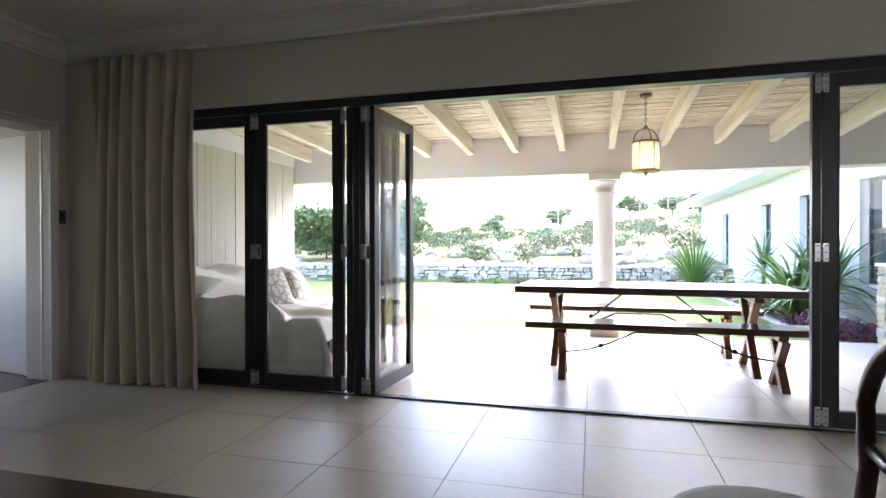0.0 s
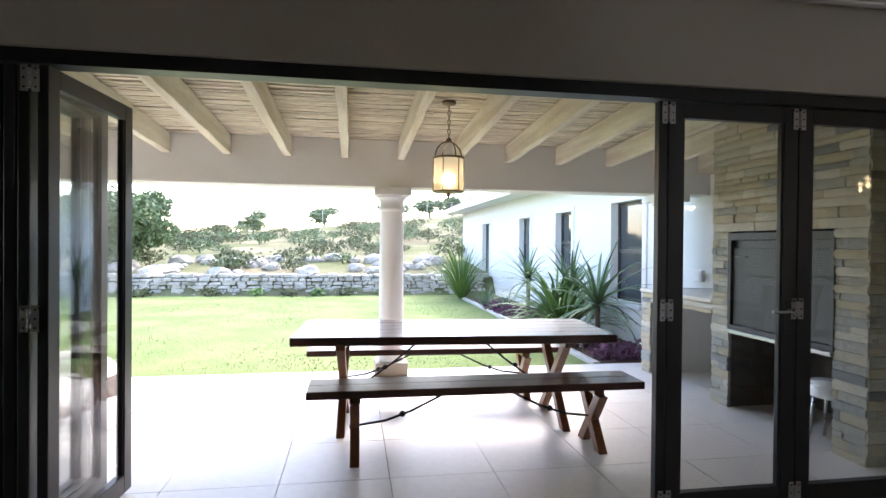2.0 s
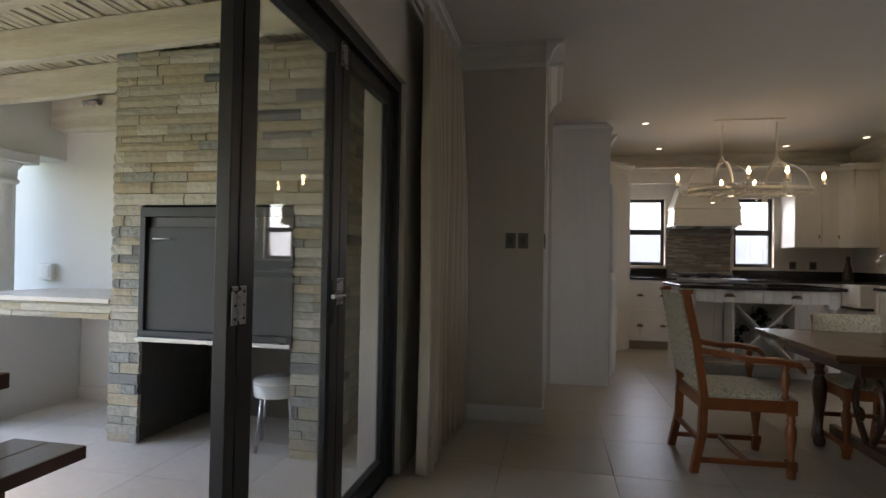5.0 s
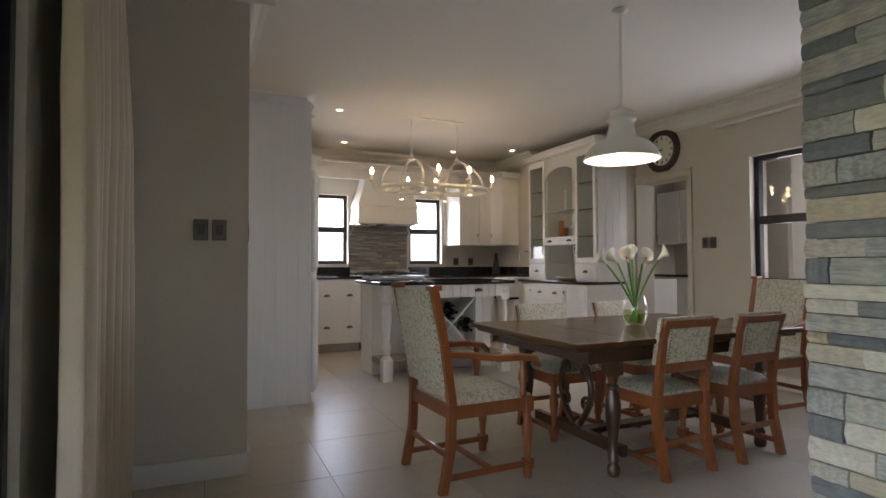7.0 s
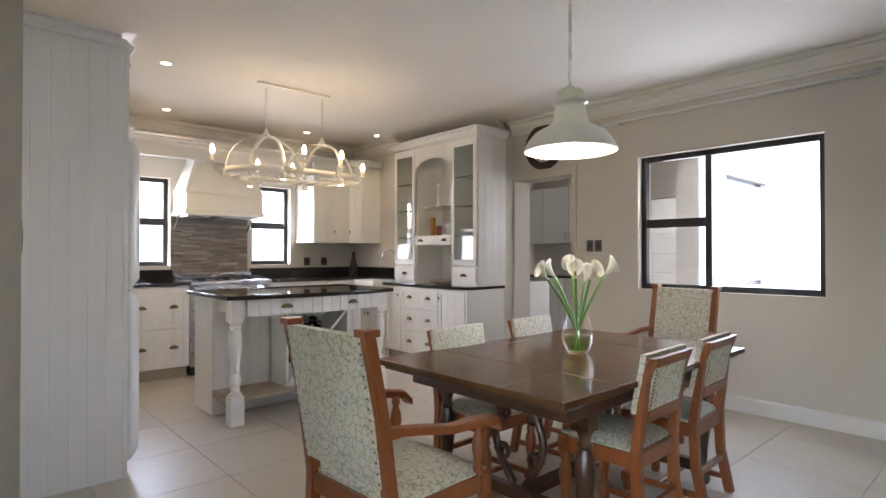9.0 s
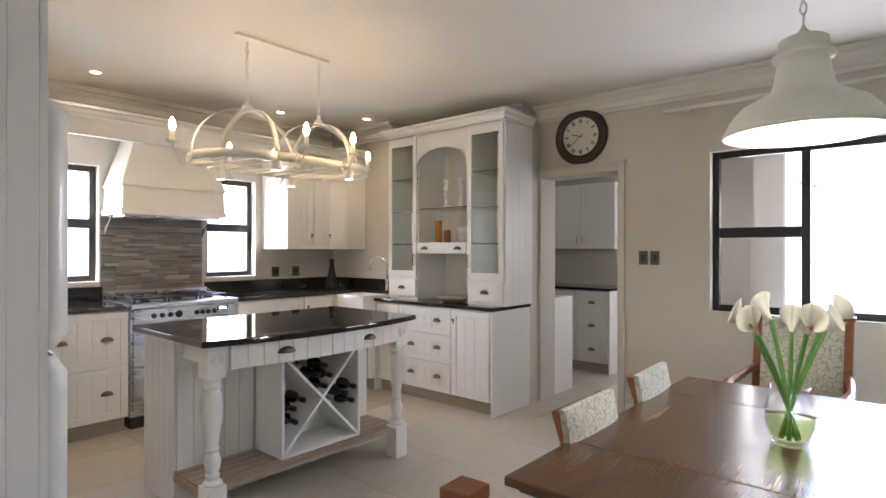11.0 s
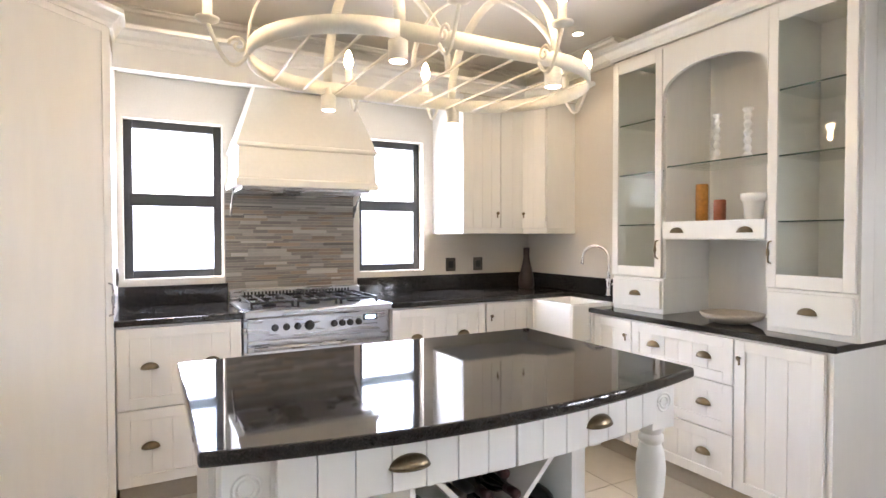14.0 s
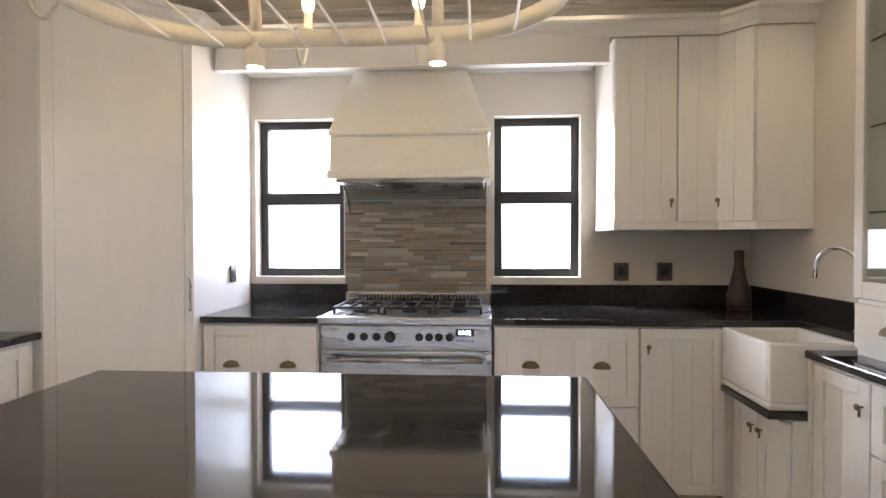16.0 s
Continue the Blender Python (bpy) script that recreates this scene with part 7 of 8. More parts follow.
# grass blades over the near lawn
rg = random.Random(21)
gb = Part()
for k in range(34000):
    x, y = rg.uniform(-7.5, 3.5), PY1 + 0.02 + rg.random() ** 1.5 * 9.2
    h, a = rg.uniform(0.010, 0.026), rg.uniform(0, 6.28)
    dx, dy = 0.004 * math.cos(a), 0.004 * math.sin(a)
    gb.face_set([(x - dx, y - dy, -0.04), (x + dx, y + dy, -0.04), (x + rg.uniform(-0.02, 0.02), y + rg.uniform(-0.02, 0.02), h - 0.035)], [(0, 1, 2)])
tagged(gb.ob("grass_blades", M_LAWN, fix=False), "short grass blades on the lawn", "grass", "", "stuff")
# planting bed with edging
structure(B(3.62, 8.38, -0.3, 4.78, 16.5, -0.03).ob("planting_bed", M_SOIL), "mulched planting bed along the house wing", "ground")
for k in range(16):
    y0 = 8.40 + k * 0.5
    o = B(3.56 + 0.01 * math.sin(k * 2.1), y0, -0.10, 3.65 + 0.01 * math.sin(k * 2.1), y0 + 0.48, 0.015).ob("bed_edging", M_KERB, bevel=0.012)
    tagged(o, "pale concrete bed edging stone", "kerb", "bed edging stones")

# dry-stone retaining wall
rg = random.Random(5)
base_stone = Part()
sw = Part()
for row in range(6):
    x = -24.0
    z = -0.06 + row * 0.098
    while x < 4.4:
        w_ = rg.uniform(0.10, 0.36)
        h = 0.094 + rg.uniform(-0.02, 0.02)
        y = 17.62 + row * 0.03 + rg.uniform(-0.05, 0.05)
        j = [rg.uniform(-0.025, 0.025) for _ in range(8)]
        sw.hexa([(x + 0.01, y + j[0], z), (x + w_ - 0.01, y + j[1], z), (x + w_ - 0.01, y + 0.4, z), (x + 0.01, y + 0.4, z)],
                [(x + 0.012 + j[2], y + 0.02 + j[3], z + h + j[4]), (x + w_ - 0.012 + j[5], y + 0.02 + j[6], z + h + j[7]), (x + w_ - 0.012, y + 0.4, z + h), (x + 0.012, y + 0.4, z + h)])
        x += w_
structure(sw.ob("stone_retaining_wall", M_ROCK, bevel=0.02, segs=1), "low dry-stone retaining wall beyond the lawn", "garden wall")["kind"] = "structure"


def ico_rock(p, at, r, seed):
    bm = bmesh.new()
    bmesh.ops.create_icosphere(bm, subdivisions=2, radius=1.0)
    vs = []
    for v in bm.verts:
        n = 1 + 0.35 * noise.noise(v.co * 1.7 + Vector((seed, seed * 0.3, 0)))
        vs.append((at[0] + v.co.x * r * n * 1.2, at[1] + v.co.y * r * n, at[2] + v.co.z * r * n * 0.7))
    p.face_set(vs, [tuple(x.index for x in f.verts) for f in bm.faces], False)
    bm.free()


for k in range(120):
    x, y = rg.uniform(-20, 4), rg.uniform(18.1, 21.5)
    p = Part()
    r = rg.uniform(0.10, 0.32)
    ico_rock(p, (0, 0, 0), r, k)
    o = p.ob("boulder", M_ROCK)
    o.matrix_world = pose(x, y, hill_z(x, y) + r * 0.25)
    tagged(o, "pale weathered boulder on the bank", "boulder", "bank boulders")


def leaf_cloud(p, centre, rx, ry, rz, n, size, rg_, flat=0.0):
    for _ in range(n):
        while True:
            a, b, c = rg_.uniform(-1, 1), rg_.uniform(-1, 1), rg_.uniform(-1, 1)
            q = a * a + b * b + c * c
            if q <= 1 and q > 0.12:
                break
        lump = 0.75 + 0.5 * noise.noise(Vector((a * 2.3 + centre[0], b * 2.3 + centre[1], c * 2.3)))
        pos = Vector((centre[0] + a * rx * lump, centre[1] + b * ry * lump, centre[2] + c * rz * lump))
        d = Vector((rg_.uniform(-1, 1), rg_.uniform(-1, 1), rg_.uniform(-0.6, 1))).normalized()
        s = d.orthogonal().normalized()
        L = size * rg_.uniform(0.6, 1.3)
        p.face_set([pos - s * L * 0.28, pos + d * L * 0.5 - s * 0.02 * L, pos + s * L * 0.28, pos - d * L * 0.5], [(0, 1, 2, 3)])
    return p


def bush_tree(name, label, at, h, w, n, material, seed, size=0.16):
    rg_ = random.Random(seed)
    t = thing(name, label, "tree" if h > 1.8 else "shrub", at)
    tr = Part().tube([(0, 0, -0.1), (0.04, 0, h * 0.25), (0.0, 0.05, h * 0.55)], 0.06 * h / 3, 8, 0.03 * h / 3)
    lims = []
    for k in range(7):
        a = k * 0.9
        e = (math.cos(a) * w * 0.33, math.sin(a) * w * 0.33, h * rg_.uniform(0.45, 0.85))
        tr.tube([(0.02, 0, h * 0.22), (e[0] * 0.5, e[1] * 0.5, h * 0.42), e], 0.03 * h / 3, 6, 0.008)
        lims.append(e)
    tr.ob("trunk", M_BARK, t)
    cr = Part()
    leaf_cloud(cr, (0, 0, h * 0.55), w * 0.42, w * 0.42, h * 0.42, n // 2, size, rg_)
    for e in lims:
        leaf_cloud(cr, e, w * 0.24, w * 0.24, h * 0.2, n // 14, size, rg_)
    cr.ob("crown", material, t, fix=False)
    return t


bush_tree("garden_tree", "dense rounded green garden tree", (-5.9, 19.6, hill_z(-5.9, 19.6) - 0.35), 2.9, 3.0, 12000, M_BUSH, 1, 0.15)
bush_tree("garden_tree", "dense rounded green garden tree", (-9.2, 21.0, hill_z(-9.2, 21) - 0.3), 2.6, 3.8, 8000, M_BUSH, 2, 0.18)
rg = random.Random(9)
for k in range(210):
    x, y = rg.uniform(-22, 16), 19.2 + rg.random() ** 1.6 * 34
    y += 2.0 * math.sin(x * 0.6)
    y = max(y, 18.9)
    s = rg.uniform(0.5, 1.15) * (1 + (y - 18) * 0.02)
    p = Part()
    leaf_cloud(p, (0, 0, 0.32 * s), 0.8 * s, 0.62 * s, 0.30 * s, 240, 0.12 * s, rg)
    p.tube([(0, 0, -0.1), (0, 0, 0.2)], 0.03, 5)
    o = p.ob("hill_bush", M_SHRUB if k % 3 else M_BUSH, fix=False)
    o.matrix_world = pose(x, y, hill_z(x, y))
    tagged(o, "scrubby olive-green hillside bush", "bush", "hillside bushes")
for k in range(22):
    x, y = -24 + k * 2.9 + rg.uniform(-1, 1), 74 + rg.uniform(-4, 4)
    if x < -2 and k % 3:
        continue
    h = rg.uniform(1.6, 3.6)
    p = Part()
    for q in range(5):
        leaf_cloud(p, (rg.uniform(-1.2, 1.2), rg.uniform(-1, 1), h * rg.uniform(0.12, 0.8)), 1.4, 1.2, h * 0.26, 160, 0.5, rg)
    p.tube([(0, 0, -0.3), (0, 0, h * 0.8)], 0.14, 6)
    o = p.ob("ridge_tree", M_BUSH, fix=False)
    o.matrix_world = pose(x + 12, y, hill_z(x + 12, y))
    tagged(o, "dark tree on the hill crest", "tree", "ridge trees")
# fence along the hill
for k in range(22):
    x = -14 + k * 2.4
    y = 52 + 0.25 * (x + 14) * 0.3
    o = Part().tube([(0, 0, -0.2), (0, 0, 2.0)], 0.035, 6).ob("fence_post", M_KERB)
    o.matrix_world = pose(x, y, hill_z(x, y))
    tagged(o, "thin pale fence post on the hillside", "fence post", "hillside fence posts")
fw = Part()
for z in (0.5, 0.9, 1.3, 1.7, 1.95):
    fw.tube([(-14 + k * 2.4, 52 + 0.25 * (k * 2.4) * 0.3, hill_z(-14 + k * 2.4, 52 + 0.25 * (k * 2.4) * 0.3) + z) for k in range(22)], 0.014, 4)
tagged(fw.ob("fence_wires", M_KERB), "wire fence strands along the hillside", "fence", "", "stuff")


# strap-leaved plants
def strap_plant(name, label, at, n, L, width, material, seed, stem=0.0, droop=0.5, upright=0.6, group=""):
    rg_ = random.Random(seed)
    t = thing(name, label, "plant", at, group=group)
    p = Part()
    for k in range(n):
        a = 2.4 * k + rg_.uniform(-0.3, 0.3)
        el = upright + (1.45 - upright) * (1 - (k + 0.5) / n) + rg_.uniform(-0.1, 0.1)
        ll = L * rg_.uniform(0.75, 1.1)
        dr = droop * rg_.uniform(0.6, 1.4)
        d = Vector((math.cos(a), math.sin(a), 0))
        sd = Vector((-math.sin(a), math.cos(a), 0))
        rows = []
        pos = Vector((0, 0, stem + rg_.uniform(-0.05, 0.05)))
        ang = el
        m = 9
        for i in range(m + 1):
            u = i / m
            w_ = width * (0.75 + 0.5 * u) * max(0.02, (1 - u) ** 0.75) if u > 0.25 else width * 0.9
            dirv = d * math.cos(ang) + Vector((0, 0, math.sin(ang)))
            nn = sd.cross(dirv)
            rows.append([pos - sd * w_ / 2 + nn * w_ * 0.16, pos - nn * 0.0, pos + sd * w_ / 2 + nn * w_ * 0.16])
            pos = pos + dirv * (ll / m)
            ang -= dr / m * (0.5 + 1.2 * u)
        p.strip(rows)
    p.ob("leaves", material, t, fix=False)
    if stem > 0.05:
        Part().tube([(0, 0, -0.1), (0.01, 0, stem * 0.5), (0, 0, stem + 0.05)], 0.035, 10).ob("stem", M_BARK, t)
    return t


strap_plant("dragon_agave", "tall green spiky agave on a bare stem", (4.05, 9.35, -0.03), 44, 1.0, 0.07, M_AGAVE, 1, 0.62, 0.9, -0.35, "bed agaves")
strap_plant("dragon_agave", "tall green spiky agave on a bare stem", (4.0, 12.2, -0.03), 34, 0.85, 0.06, M_AGAVE, 2, 0.75, 0.8, -0.3, "bed agaves")
strap_plant("strap_leaf_clump", "large arching strap-leaved clump", (3.95, 10.3, -0.03), 120, 1.3, 0.07, M_FLAX, 3, 0.0, 1.5, 0.5, "bed clumps")
strap_plant("strap_leaf_clump", "large arching strap-leaved clump", (4.1, 11.0, -0.03), 110, 1.35, 0.07, M_FLAX, 4, 0.1, 1.3, 0.5, "bed clumps")
strap_plant("dragon_agave", "tall green spiky agave on a bare stem", (4.2, 10.6, -0.03), 40, 0.9, 0.06, M_AGAVE, 6, 0.7, 0.7, -0.2, "bed agaves")
strap_plant("sedge_clump", "dense upright green sedge clump", (3.55, 16.3, -0.05), 200, 1.6, 0.04, M_FLAX, 5, 0.0, 0.7, 0.75, "bed clumps")
strap_plant("small_agave", "small blue-green agave in the bed", (3.9, 13.3, -0.03), 24, 0.5, 0.06, M_AGAVE, 7, 0.0, 0.3, 0.4, "bed agaves")
strap_plant("small_agave", "small blue-green agave in the bed", (3.7, 14.2, -0.03), 24, 0.55, 0.06, M_AGAVE, 8, 0.0, 0.3, 0.4, "bed agaves")
rg = random.Random(31)
for k, (x, y) in enumerate(((3.95, 8.75), (4.3, 8.7), (3.85, 9.6), (3.85, 12.9), (3.85, 11.6), (3.8, 13.6))):
    p = Part()
    leaf_cloud(p, (0, 0, 0.10), 0.34, 0.4, 0.16, 520, 0.06, rg)
    o = p.ob("purple_groundcover", M_PURPLE, fix=False)
    o.matrix_world = pose(x, y, -0.02)
    tagged(o, "low purple-leaved groundcover in the bed", "plant", "purple groundcover patches")
for k in range(26):
    x = -18 + k * 0.85 + rg.uniform(-0.3, 0.3)
    if rg.random() < 0.35:
        continue
    p = Part()
    leaf_cloud(p, (0, 0, 0.12), 0.3, 0.2, 0.16, 160, 0.09, rg)
    o = p.ob("border_plant", M_FLAX if k % 2 else M_SHRUB, fix=False)
    o.matrix_world = pose(x, 17.42, -0.05)
    tagged(o, "small green plant at the foot of the wall", "plant", "wall-foot plants")

# ---- house wing along the garden ----
WX = 4.80
wing = thing("house_wing", "white plastered single-storey house wing", "house")
wins = [(9.5, 10.45, 0.55, 2.05), (12.05, 12.85, 0.85, 2.02), (14.5, 15.3, 0.85, 2.02), (18.3, 19.2, 0.2, 2.02)]
wp = Part()
cuts = sorted({8.36, 22.4, *[w[0] for w in wins], *[w[1] for w in wins]})
for a, b in zip(cuts, cuts[1:]):
    hit = [w for w in wins if w[0] <= a and b <= w[1]]
    if hit:
        wp.box(WX, a, -0.3, WX + 0.25, b, hit[0][2]).box(WX, a, hit[0][3], WX + 0.25, b, 2.62)
    else:
        wp.box(WX, a, -0.3, WX + 0.25, b, 2.62)
wp.box(WX + 0.25, 22.15, -0.3, WX + 7, 22.4, 2.62)
wp.ob("wall", M_PLASTER, wing)
for a, b, z0, z1 in wins:
    s = Part().box(WX - 0.025, a - 0.11, z0 - 0.08, WX + 0.0, a, z1 + 0.11).box(WX - 0.025, b, z0 - 0.08, WX, b + 0.11, z1 + 0.11).box(WX - 0.025, a, z1, WX, b, z1 + 0.11).box(WX - 0.05, a, z0 - 0.08, WX, b, z0)
    wo = s.ob("window", M_PLASTER, wing, bevel=0.004)
    f = Part().box(WX + 0.10, a, z0, WX + 0.15, a + 0.05, z1).box(WX + 0.10, b - 0.05, z0, WX + 0.15, b, z1).box(WX + 0.10, a, z0, WX + 0.15, b, z0 + 0.05).box(WX + 0.10, a, z1 - 0.05, WX + 0.15, b, z1).box(WX + 0.095, a + 0.05, (z0 + z1) / 2 - 0.03, WX + 0.145, b - 0.05, (z0 + z1) / 2 + 0.03)
    f.ob("frame", M_ALU, wo, bevel=0.003)
    # opaque pane: the dark of an unlit room behind is put into its colour
    B(WX + 0.12, a + 0.02, z0 + 0.02, WX + 0.126, b - 0.02, z1 - 0.02).ob("pane", mat("dark_interior_pane", (0.05, 0.06, 0.07), 0.04, spec=0.8) if a == wins[0][0] else bpy.data.materials["dark_interior_pane"], wo)
Part().box(WX - 0.62, 8.3, 2.53, WX + 0.3, 23.0, 2.57).ob("soffit", M_PLASTER, wing)
Part().box(WX - 0.66, 8.3, 2.50, WX - 0.62, 23.04, 2.66).box(WX - 0.66, 23.0, 2.50, WX + 7, 23.04, 2.66).ob("fascia", M_TRIM, wing, bevel=0.004)
Part().hexa([(WX - 0.68, 8.0, 2.66), (WX + 7.6, 8.0, 2.66), (WX + 7.6, 23.06, 2.66), (WX - 0.68, 23.06, 2.66)], [(WX + 2.6, 8.0, 4.1), (WX + 4.2, 8.0, 4.1), (WX + 4.2, 19.4, 4.1), (WX + 2.6, 19.4, 4.1)]).ob("roof", M_ROOF, wing)
# outside walls that close the house and the courts beyond the kitchen windows
structure(B(12.6, -4, -0.3, 12.85, 8, 1.9).ob("boundary_wall_east", M_PLASTER), "white boundary wall outside the kitchen", "wall")
structure(B(-8, -9.0, -0.3, 14, -8.75, 2.6).ob("court_wall_south", M_PLASTER), "white wall across the service court", "wall")
# ---- pieces: tiles, boards, stones ----
T = 0.635


def tile_field(parent_name, label, floor_name, x_lo, x_hi, y_lo, y_hi, x0, y0, material, keep, top=0.0):
    """Floor tiles with narrow joints; keep(x, y) says where there is floor."""
    holder = bpy.data.objects[floor_name]
    me = B(-T / 2 + 0.002, -T / 2 + 0.002, -0.012, T / 2 - 0.002, T / 2 - 0.002, 0.0).mesh("tile", material)
    rest = Part()
    count = 0
    i0, i1 = math.floor((x_lo - x0) / T), math.ceil((x_hi - x0) / T)
    j0, j1 = math.floor((y_lo - y0) / T), math.ceil((y_hi - y0) / T)
    for i in range(i0, i1):
        for j in range(j0, j1):
            ax, bx = max(x_lo, x0 + i * T), min(x_hi, x0 + (i + 1) * T)
            ay, by = max(y_lo, y0 + j * T), min(y_hi, y0 + (j + 1) * T)
            if bx - ax < 0.03 or by - ay < 0.03 or not keep((ax + bx) / 2, (ay + by) / 2):
                continue
            whole = bx - ax > T - 0.01 and by - ay > T - 0.01
            if whole and count < 300:
                o = new("tile", me)
                o.parent = holder
                o.matrix_world = pose((ax + bx) / 2, (ay + by) / 2, top)
                count += 1
            else:
                rest.box(ax + 0.002, ay + 0.002, top - 0.012, bx - 0.002, by - 0.002, top)
    if rest.v:
        r = rest.ob("cut_tiles", material, holder)
        r["kind"] = "stuff"


tile_field("floor", "", "floor", 2.80, XS, YC - 0.13, YD + 0.05, 0.985, 4.305, M_TILE, lambda x, y: True)
tile_field("floor", "", "floor", XL, 2.80, -2.0, YD + 0.05, 0.985, 4.305, M_TILE, lambda x, y: True)
tile_field("floor_scullery", "", "floor_scullery", 5.2, 8.3, -3.6, YC - 0.13, 0.985, 4.305, M_TILE, lambda x, y: True)
tile_field("patio_floor", "", "patio_floor", PXL, PXR, YD + 0.115, PY1, 0.99, 5.575, M_PTILE, lambda x, y: True)

# bleached boards on the west patio wall
y = PY0 + 0.01
rg = random.Random(12)
me_b = B(0, 0, 0, 0.024, 1, 2.42).mesh("plank", M_PLANK)
holder = bpy.data.objects["patio_wall_west"]
while y < 8.03:
    w_ = rg.uniform(0.10, 0.20)
    w_ = min(w_, 8.04 - y)
    o = new("plank", me_b)
    o.parent = holder
    o.matrix_world = Matrix.Translation((PXL - 0.03 + rg.uniform(0, 0.006), y, 0.0)) @ Matrix.Diagonal((1, w_ - 0.004, 1, 1))
    y += w_


def stone_unit(name, material):
    """A split-faced strip of stone, unit length along y, face towards -x."""
    p = Part()
    rg_ = random.Random(len(name))
    n = 5
    rows = []
    for i in range(n + 1):
        u = i / n
        d0, d1, d2 = rg_.uniform(0, 0.007), rg_.uniform(-0.004, 0.004), rg_.uniform(0, 0.007)
        rows.append([(0.03, u, 0.0), (d0, u, 0.02), (d1 - 0.002, u, 0.5), (d2, u, 0.98), (0.03, u, 1.0)])
    p.strip(rows, False)
    p.f += [(0, 1, 2, 3, 4), tuple(n * 5 + k for k in range(5))]
    p.s += [False, False]
    return p.mesh("stone_strip", material)


ST_A = [stone_unit("a" * k, M_STONE) for k in (3, 5, 7)]
ST_B = [stone_unit("b" * k, M_STONE_WARM) for k in (4, 6)]
ST_P = [stone_unit("p" * k, M_STONE_PALE) for k in (5, 8)]
ST_D = [stone_unit("d" * k, M_STONE_BLUE) for k in (4, 9)]


def stone_face(holder, m, length, z0, z1, seed, holes=(), limit=300, warm_above=1e9, rowh=(0.032, 0.058), cool=0.5, dark=0.05):
    """Strips laid over a face: m maps (0, along, up) to the world, outward is -x."""
    rg_ = random.Random(seed)
    z = z0
    made = 0
    while z < z1 - 0.005:
        h = min(rg_.uniform(*rowh), z1 - z)
        y = 0.0
        while y < length - 0.003:
            L = min(rg_.uniform(0.10, 0.42), length - y)
            if length - y - L < 0.05:
                L = length - y
            cuts = [(y, y + L)]
            for a, b, c, d in holes:
                if z + h > c + 0.005 and z < d - 0.005:
                    nxt = []
                    for s, e in cuts:
                        if e <= a or s >= b:
                            nxt.append((s, e))
                        else:
                            if s < a:
                                nxt.append((s, a))
                            if e > b:
                                nxt.append((b, e))
                    cuts = nxt
            for s, e in cuts:
                if e - s < 0.012:
                    continue
                warm = rg_.random() < (0.72 if z > warm_above else 1 - cool)
                kind_ = rg_.random()
                o = new("stone_strip", rg_.choice(ST_P if kind_ < 0.22 else ST_D if kind_ < 0.22 + dark else ST_B if warm else ST_A))
                o.parent = holder
                o.matrix_world = m @ Matrix.Translation((rg_.uniform(-0.012, 0.002), s + 0.0015, z + 0.001)) @ Matrix.Diagonal((1, e - s - 0.003, h - 0.002, 1))
                made += 1
            y += L
        z += h
    return made


br_ = bpy.data.objects["braai"]
N = stone_face(br_, pose(XB0, PYa, 0), PYb - PYa, 0.0, 2.50, 3, [(OY0 - PYa, OY1 - PYa, 0.0, 1.51)], warm_above=1.5, rowh=(0.045, 0.075), cool=0.6)
stone_face(br_, pose(XB0 + 0.03, PYb, 0, 0, 0, -90), 0.7, 0.93, 2.46, 4, rowh=(0.05, 0.08))
stone_face(br_, pose(XB0 + 0.6, PYa, 0, 0, 0, 90), 0.6, 0.0, 2.46, 5, rowh=(0.05, 0.08))
cn_ = bpy.data.objects["braai_counter"]
stone_face(cn_, pose(XB0 + 0.0, PYb, 0), 8.02 - PYb, 0.775, 0.88, 8, rowh=(0.035, 0.05), cool=0.35)
stone_face(cn_, pose(XB0 + 0.0, 7.84, 0), 0.18, 0.0, 0.775, 9, rowh=(0.05, 0.075), cool=0.35)

# stone-clad pier between lounge and dining corner
SPX0, SPX1, SPY0, SPY1 = 2.0, 2.80, 1.95, 2.74
pr = thing("stone_pier", "stacked slate clad pier by the dining corner", "pier")
B(SPX0 + 0.02, SPY0 + 0.02, 0, SPX1 - 0.02, SPY1 - 0.02, CEIL).ob("core", M_MORTAR, pr)
stone_face(pr, pose(SPX1, SPY1, 0, 0, 0, -90) @ pose(0, -(SPX1 - SPX0) * 0, 0) @ Matrix.Translation((0, 0, 0)) @ Matrix.Translation((0, -(SPX1 - SPX0), 0)), SPX1 - SPX0, 0, CEIL, 14, rowh=(0.03, 0.075), cool=0.8, dark=0.2)

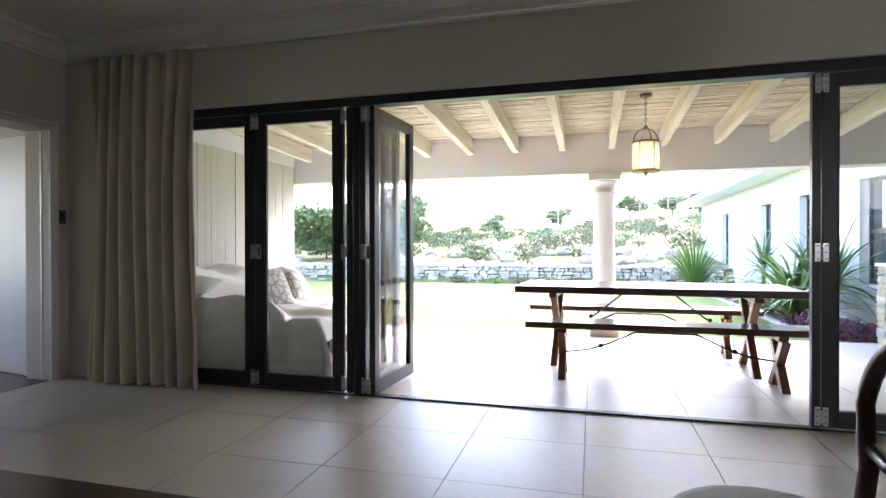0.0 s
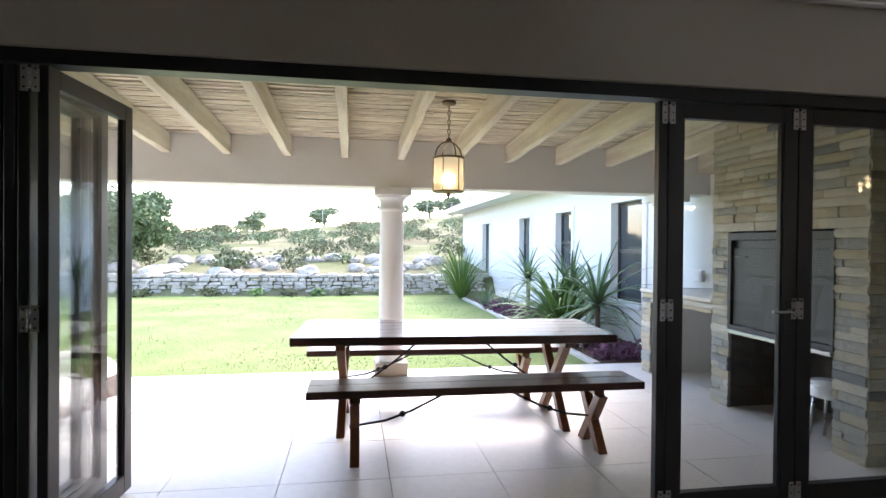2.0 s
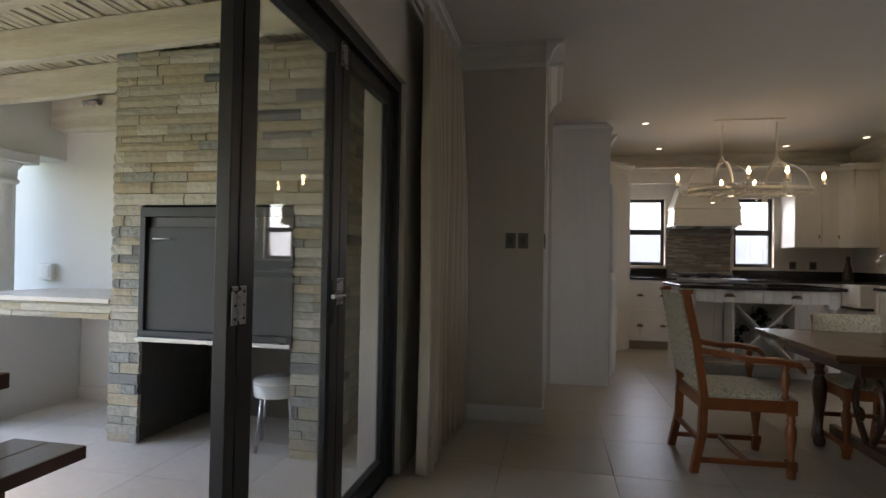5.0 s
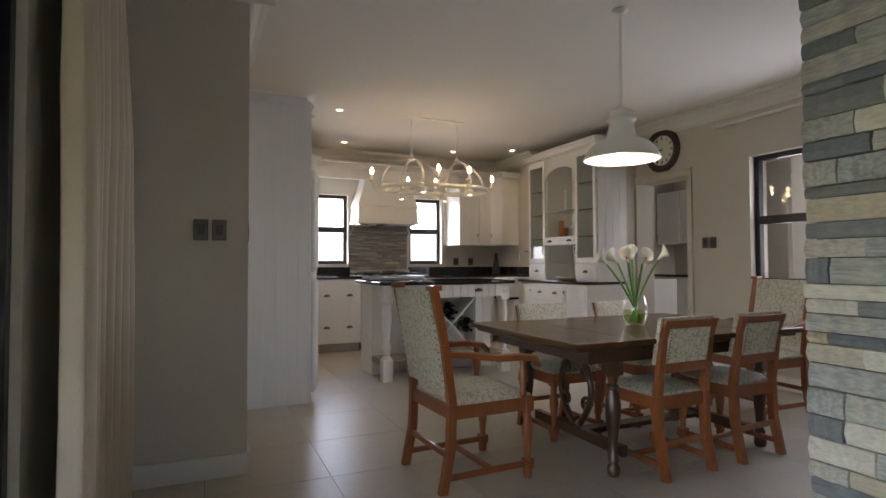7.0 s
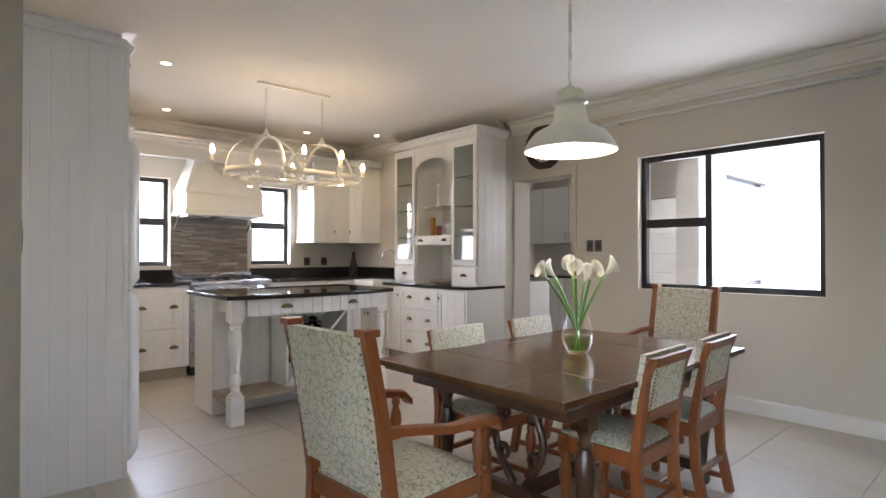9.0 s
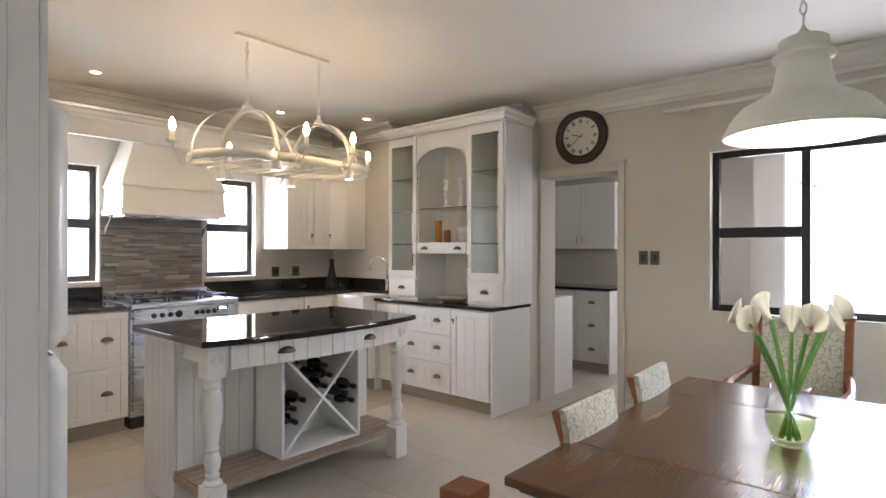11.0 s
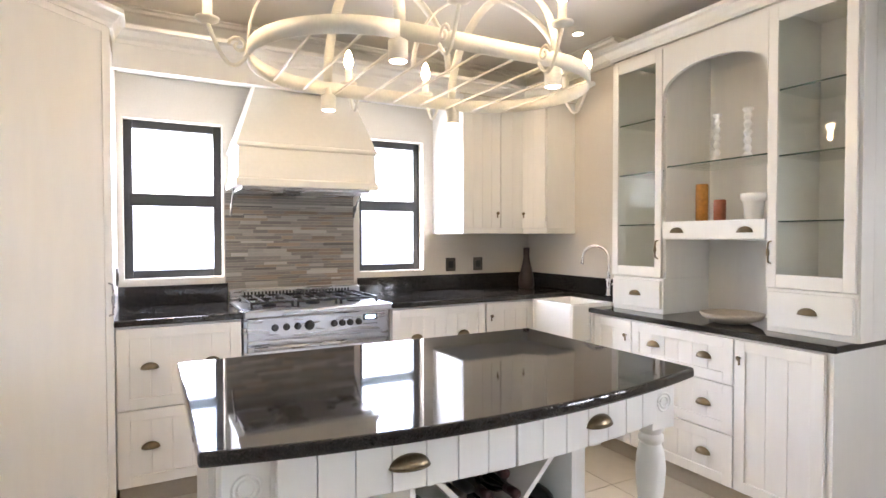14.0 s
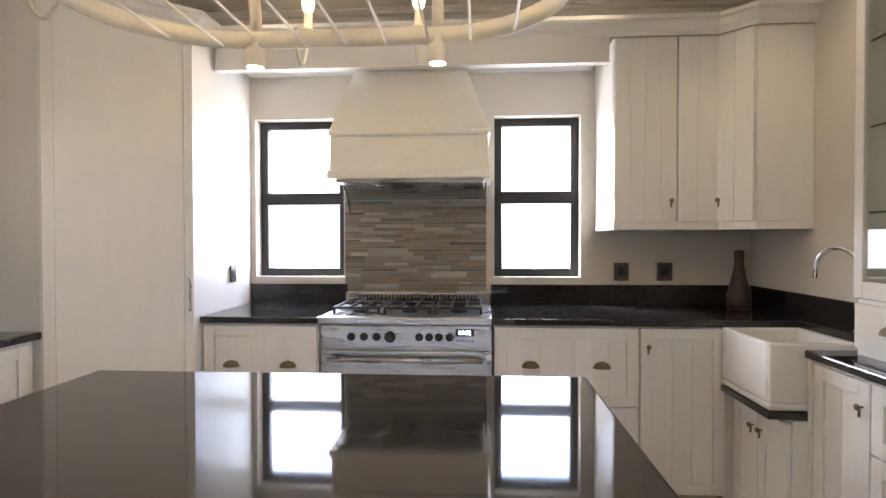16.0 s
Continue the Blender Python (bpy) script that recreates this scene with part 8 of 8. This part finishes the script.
# strip mosaic behind the cooker
mo = thing("splashback", "grey stone strip mosaic splashback", "splashback")
MY0, MY1, MZ0, MZ1 = 1.485, 2.375, CT + 0.08, 1.72
B(XS - 0.006, MY0, MZ0, XS - 0.001, MY1, MZ1).ob("backing", M_PLINTH, mo)
me_ms = [B(0, 0, 0, 0.009, 1, 1).mesh("mosaic_strip", m_) for m_ in (M_MOSAIC, M_MOSAIC_PALE, M_MOSAIC_BROWN, M_MOSAIC_DARK)]
rg = random.Random(40)
z = MZ0
while z < MZ1 - 0.004:
    h = min(rg.choice((0.012, 0.018, 0.018, 0.024)), MZ1 - z)
    y = MY0
    while y < MY1 - 0.004:
        L = min(rg.uniform(0.07, 0.24), MY1 - y)
        if MY1 - y - L < 0.03:
            L = MY1 - y
        o = new("mosaic_strip", rg.choices(me_ms, (6, 2, 3, 2))[0])
        o.parent = mo
        o.matrix_world = Matrix.Translation((XS - 0.013 + rg.uniform(-0.002, 0.002), y + 0.001, z + 0.001)) @ Matrix.Diagonal((1, L - 0.002, h - 0.002, 1))
        y += L
    z += h

# scullery cupboards seen through the doorway
base_unit("white scullery drawer unit", (8.12, -2.02, 0), 180, 1.2, 0.595, [("drawer", 0.80, 1.19, 0.68, H0 - 0.01), ("drawer", 0.80, 1.19, 0.42, 0.675), ("drawer", 0.80, 1.19, 0.125, 0.415), ("door", 0.01, 0.79, 0.125, H0 - 0.01)], ends=(False, True))
granite("countertop", "polished black granite scullery worktop", [(6.89, -1.99), (8.299, -1.99), (8.299, -2.62), (6.89, -2.62)])
su = thing("wall_cupboard", "white scullery wall cupboards with bow handles", "cabinet", (8.299, -2.26, 1.46), 180)
B(0, 0, 0, 1.36, 0.36, 0.80).ob("body", M_WHITE, su)
for k in range(3):
    d = front_panel(su, "door", 0.01 + k * 0.45, 0.455 + k * 0.45, 0.0, 0.80, False, False)
    bow_handle(d, (0.01 + k * 0.45 + (0.41 if k == 1 else 0.035), -0.02, 0.10), 0, 0.1, M_STEEL)
structure(B(6.93, -2.82, 0, 8.299, -2.62, CEIL - 0.1).ob("scullery_partition", M_WALL), "pale wall behind the scullery cupboards", "wall")
base_unit("white grooved end of a scullery unit", (7.02, YC - WALL_T - 0.02, 0), 0, 0.9, 0.5, [("door", 0.01, 0.89, 0.125, H0 - 0.01)], ends=(True, False)).matrix_world = pose(6.98, YC - 0.62, 0, 0, 0, 180 - 180)
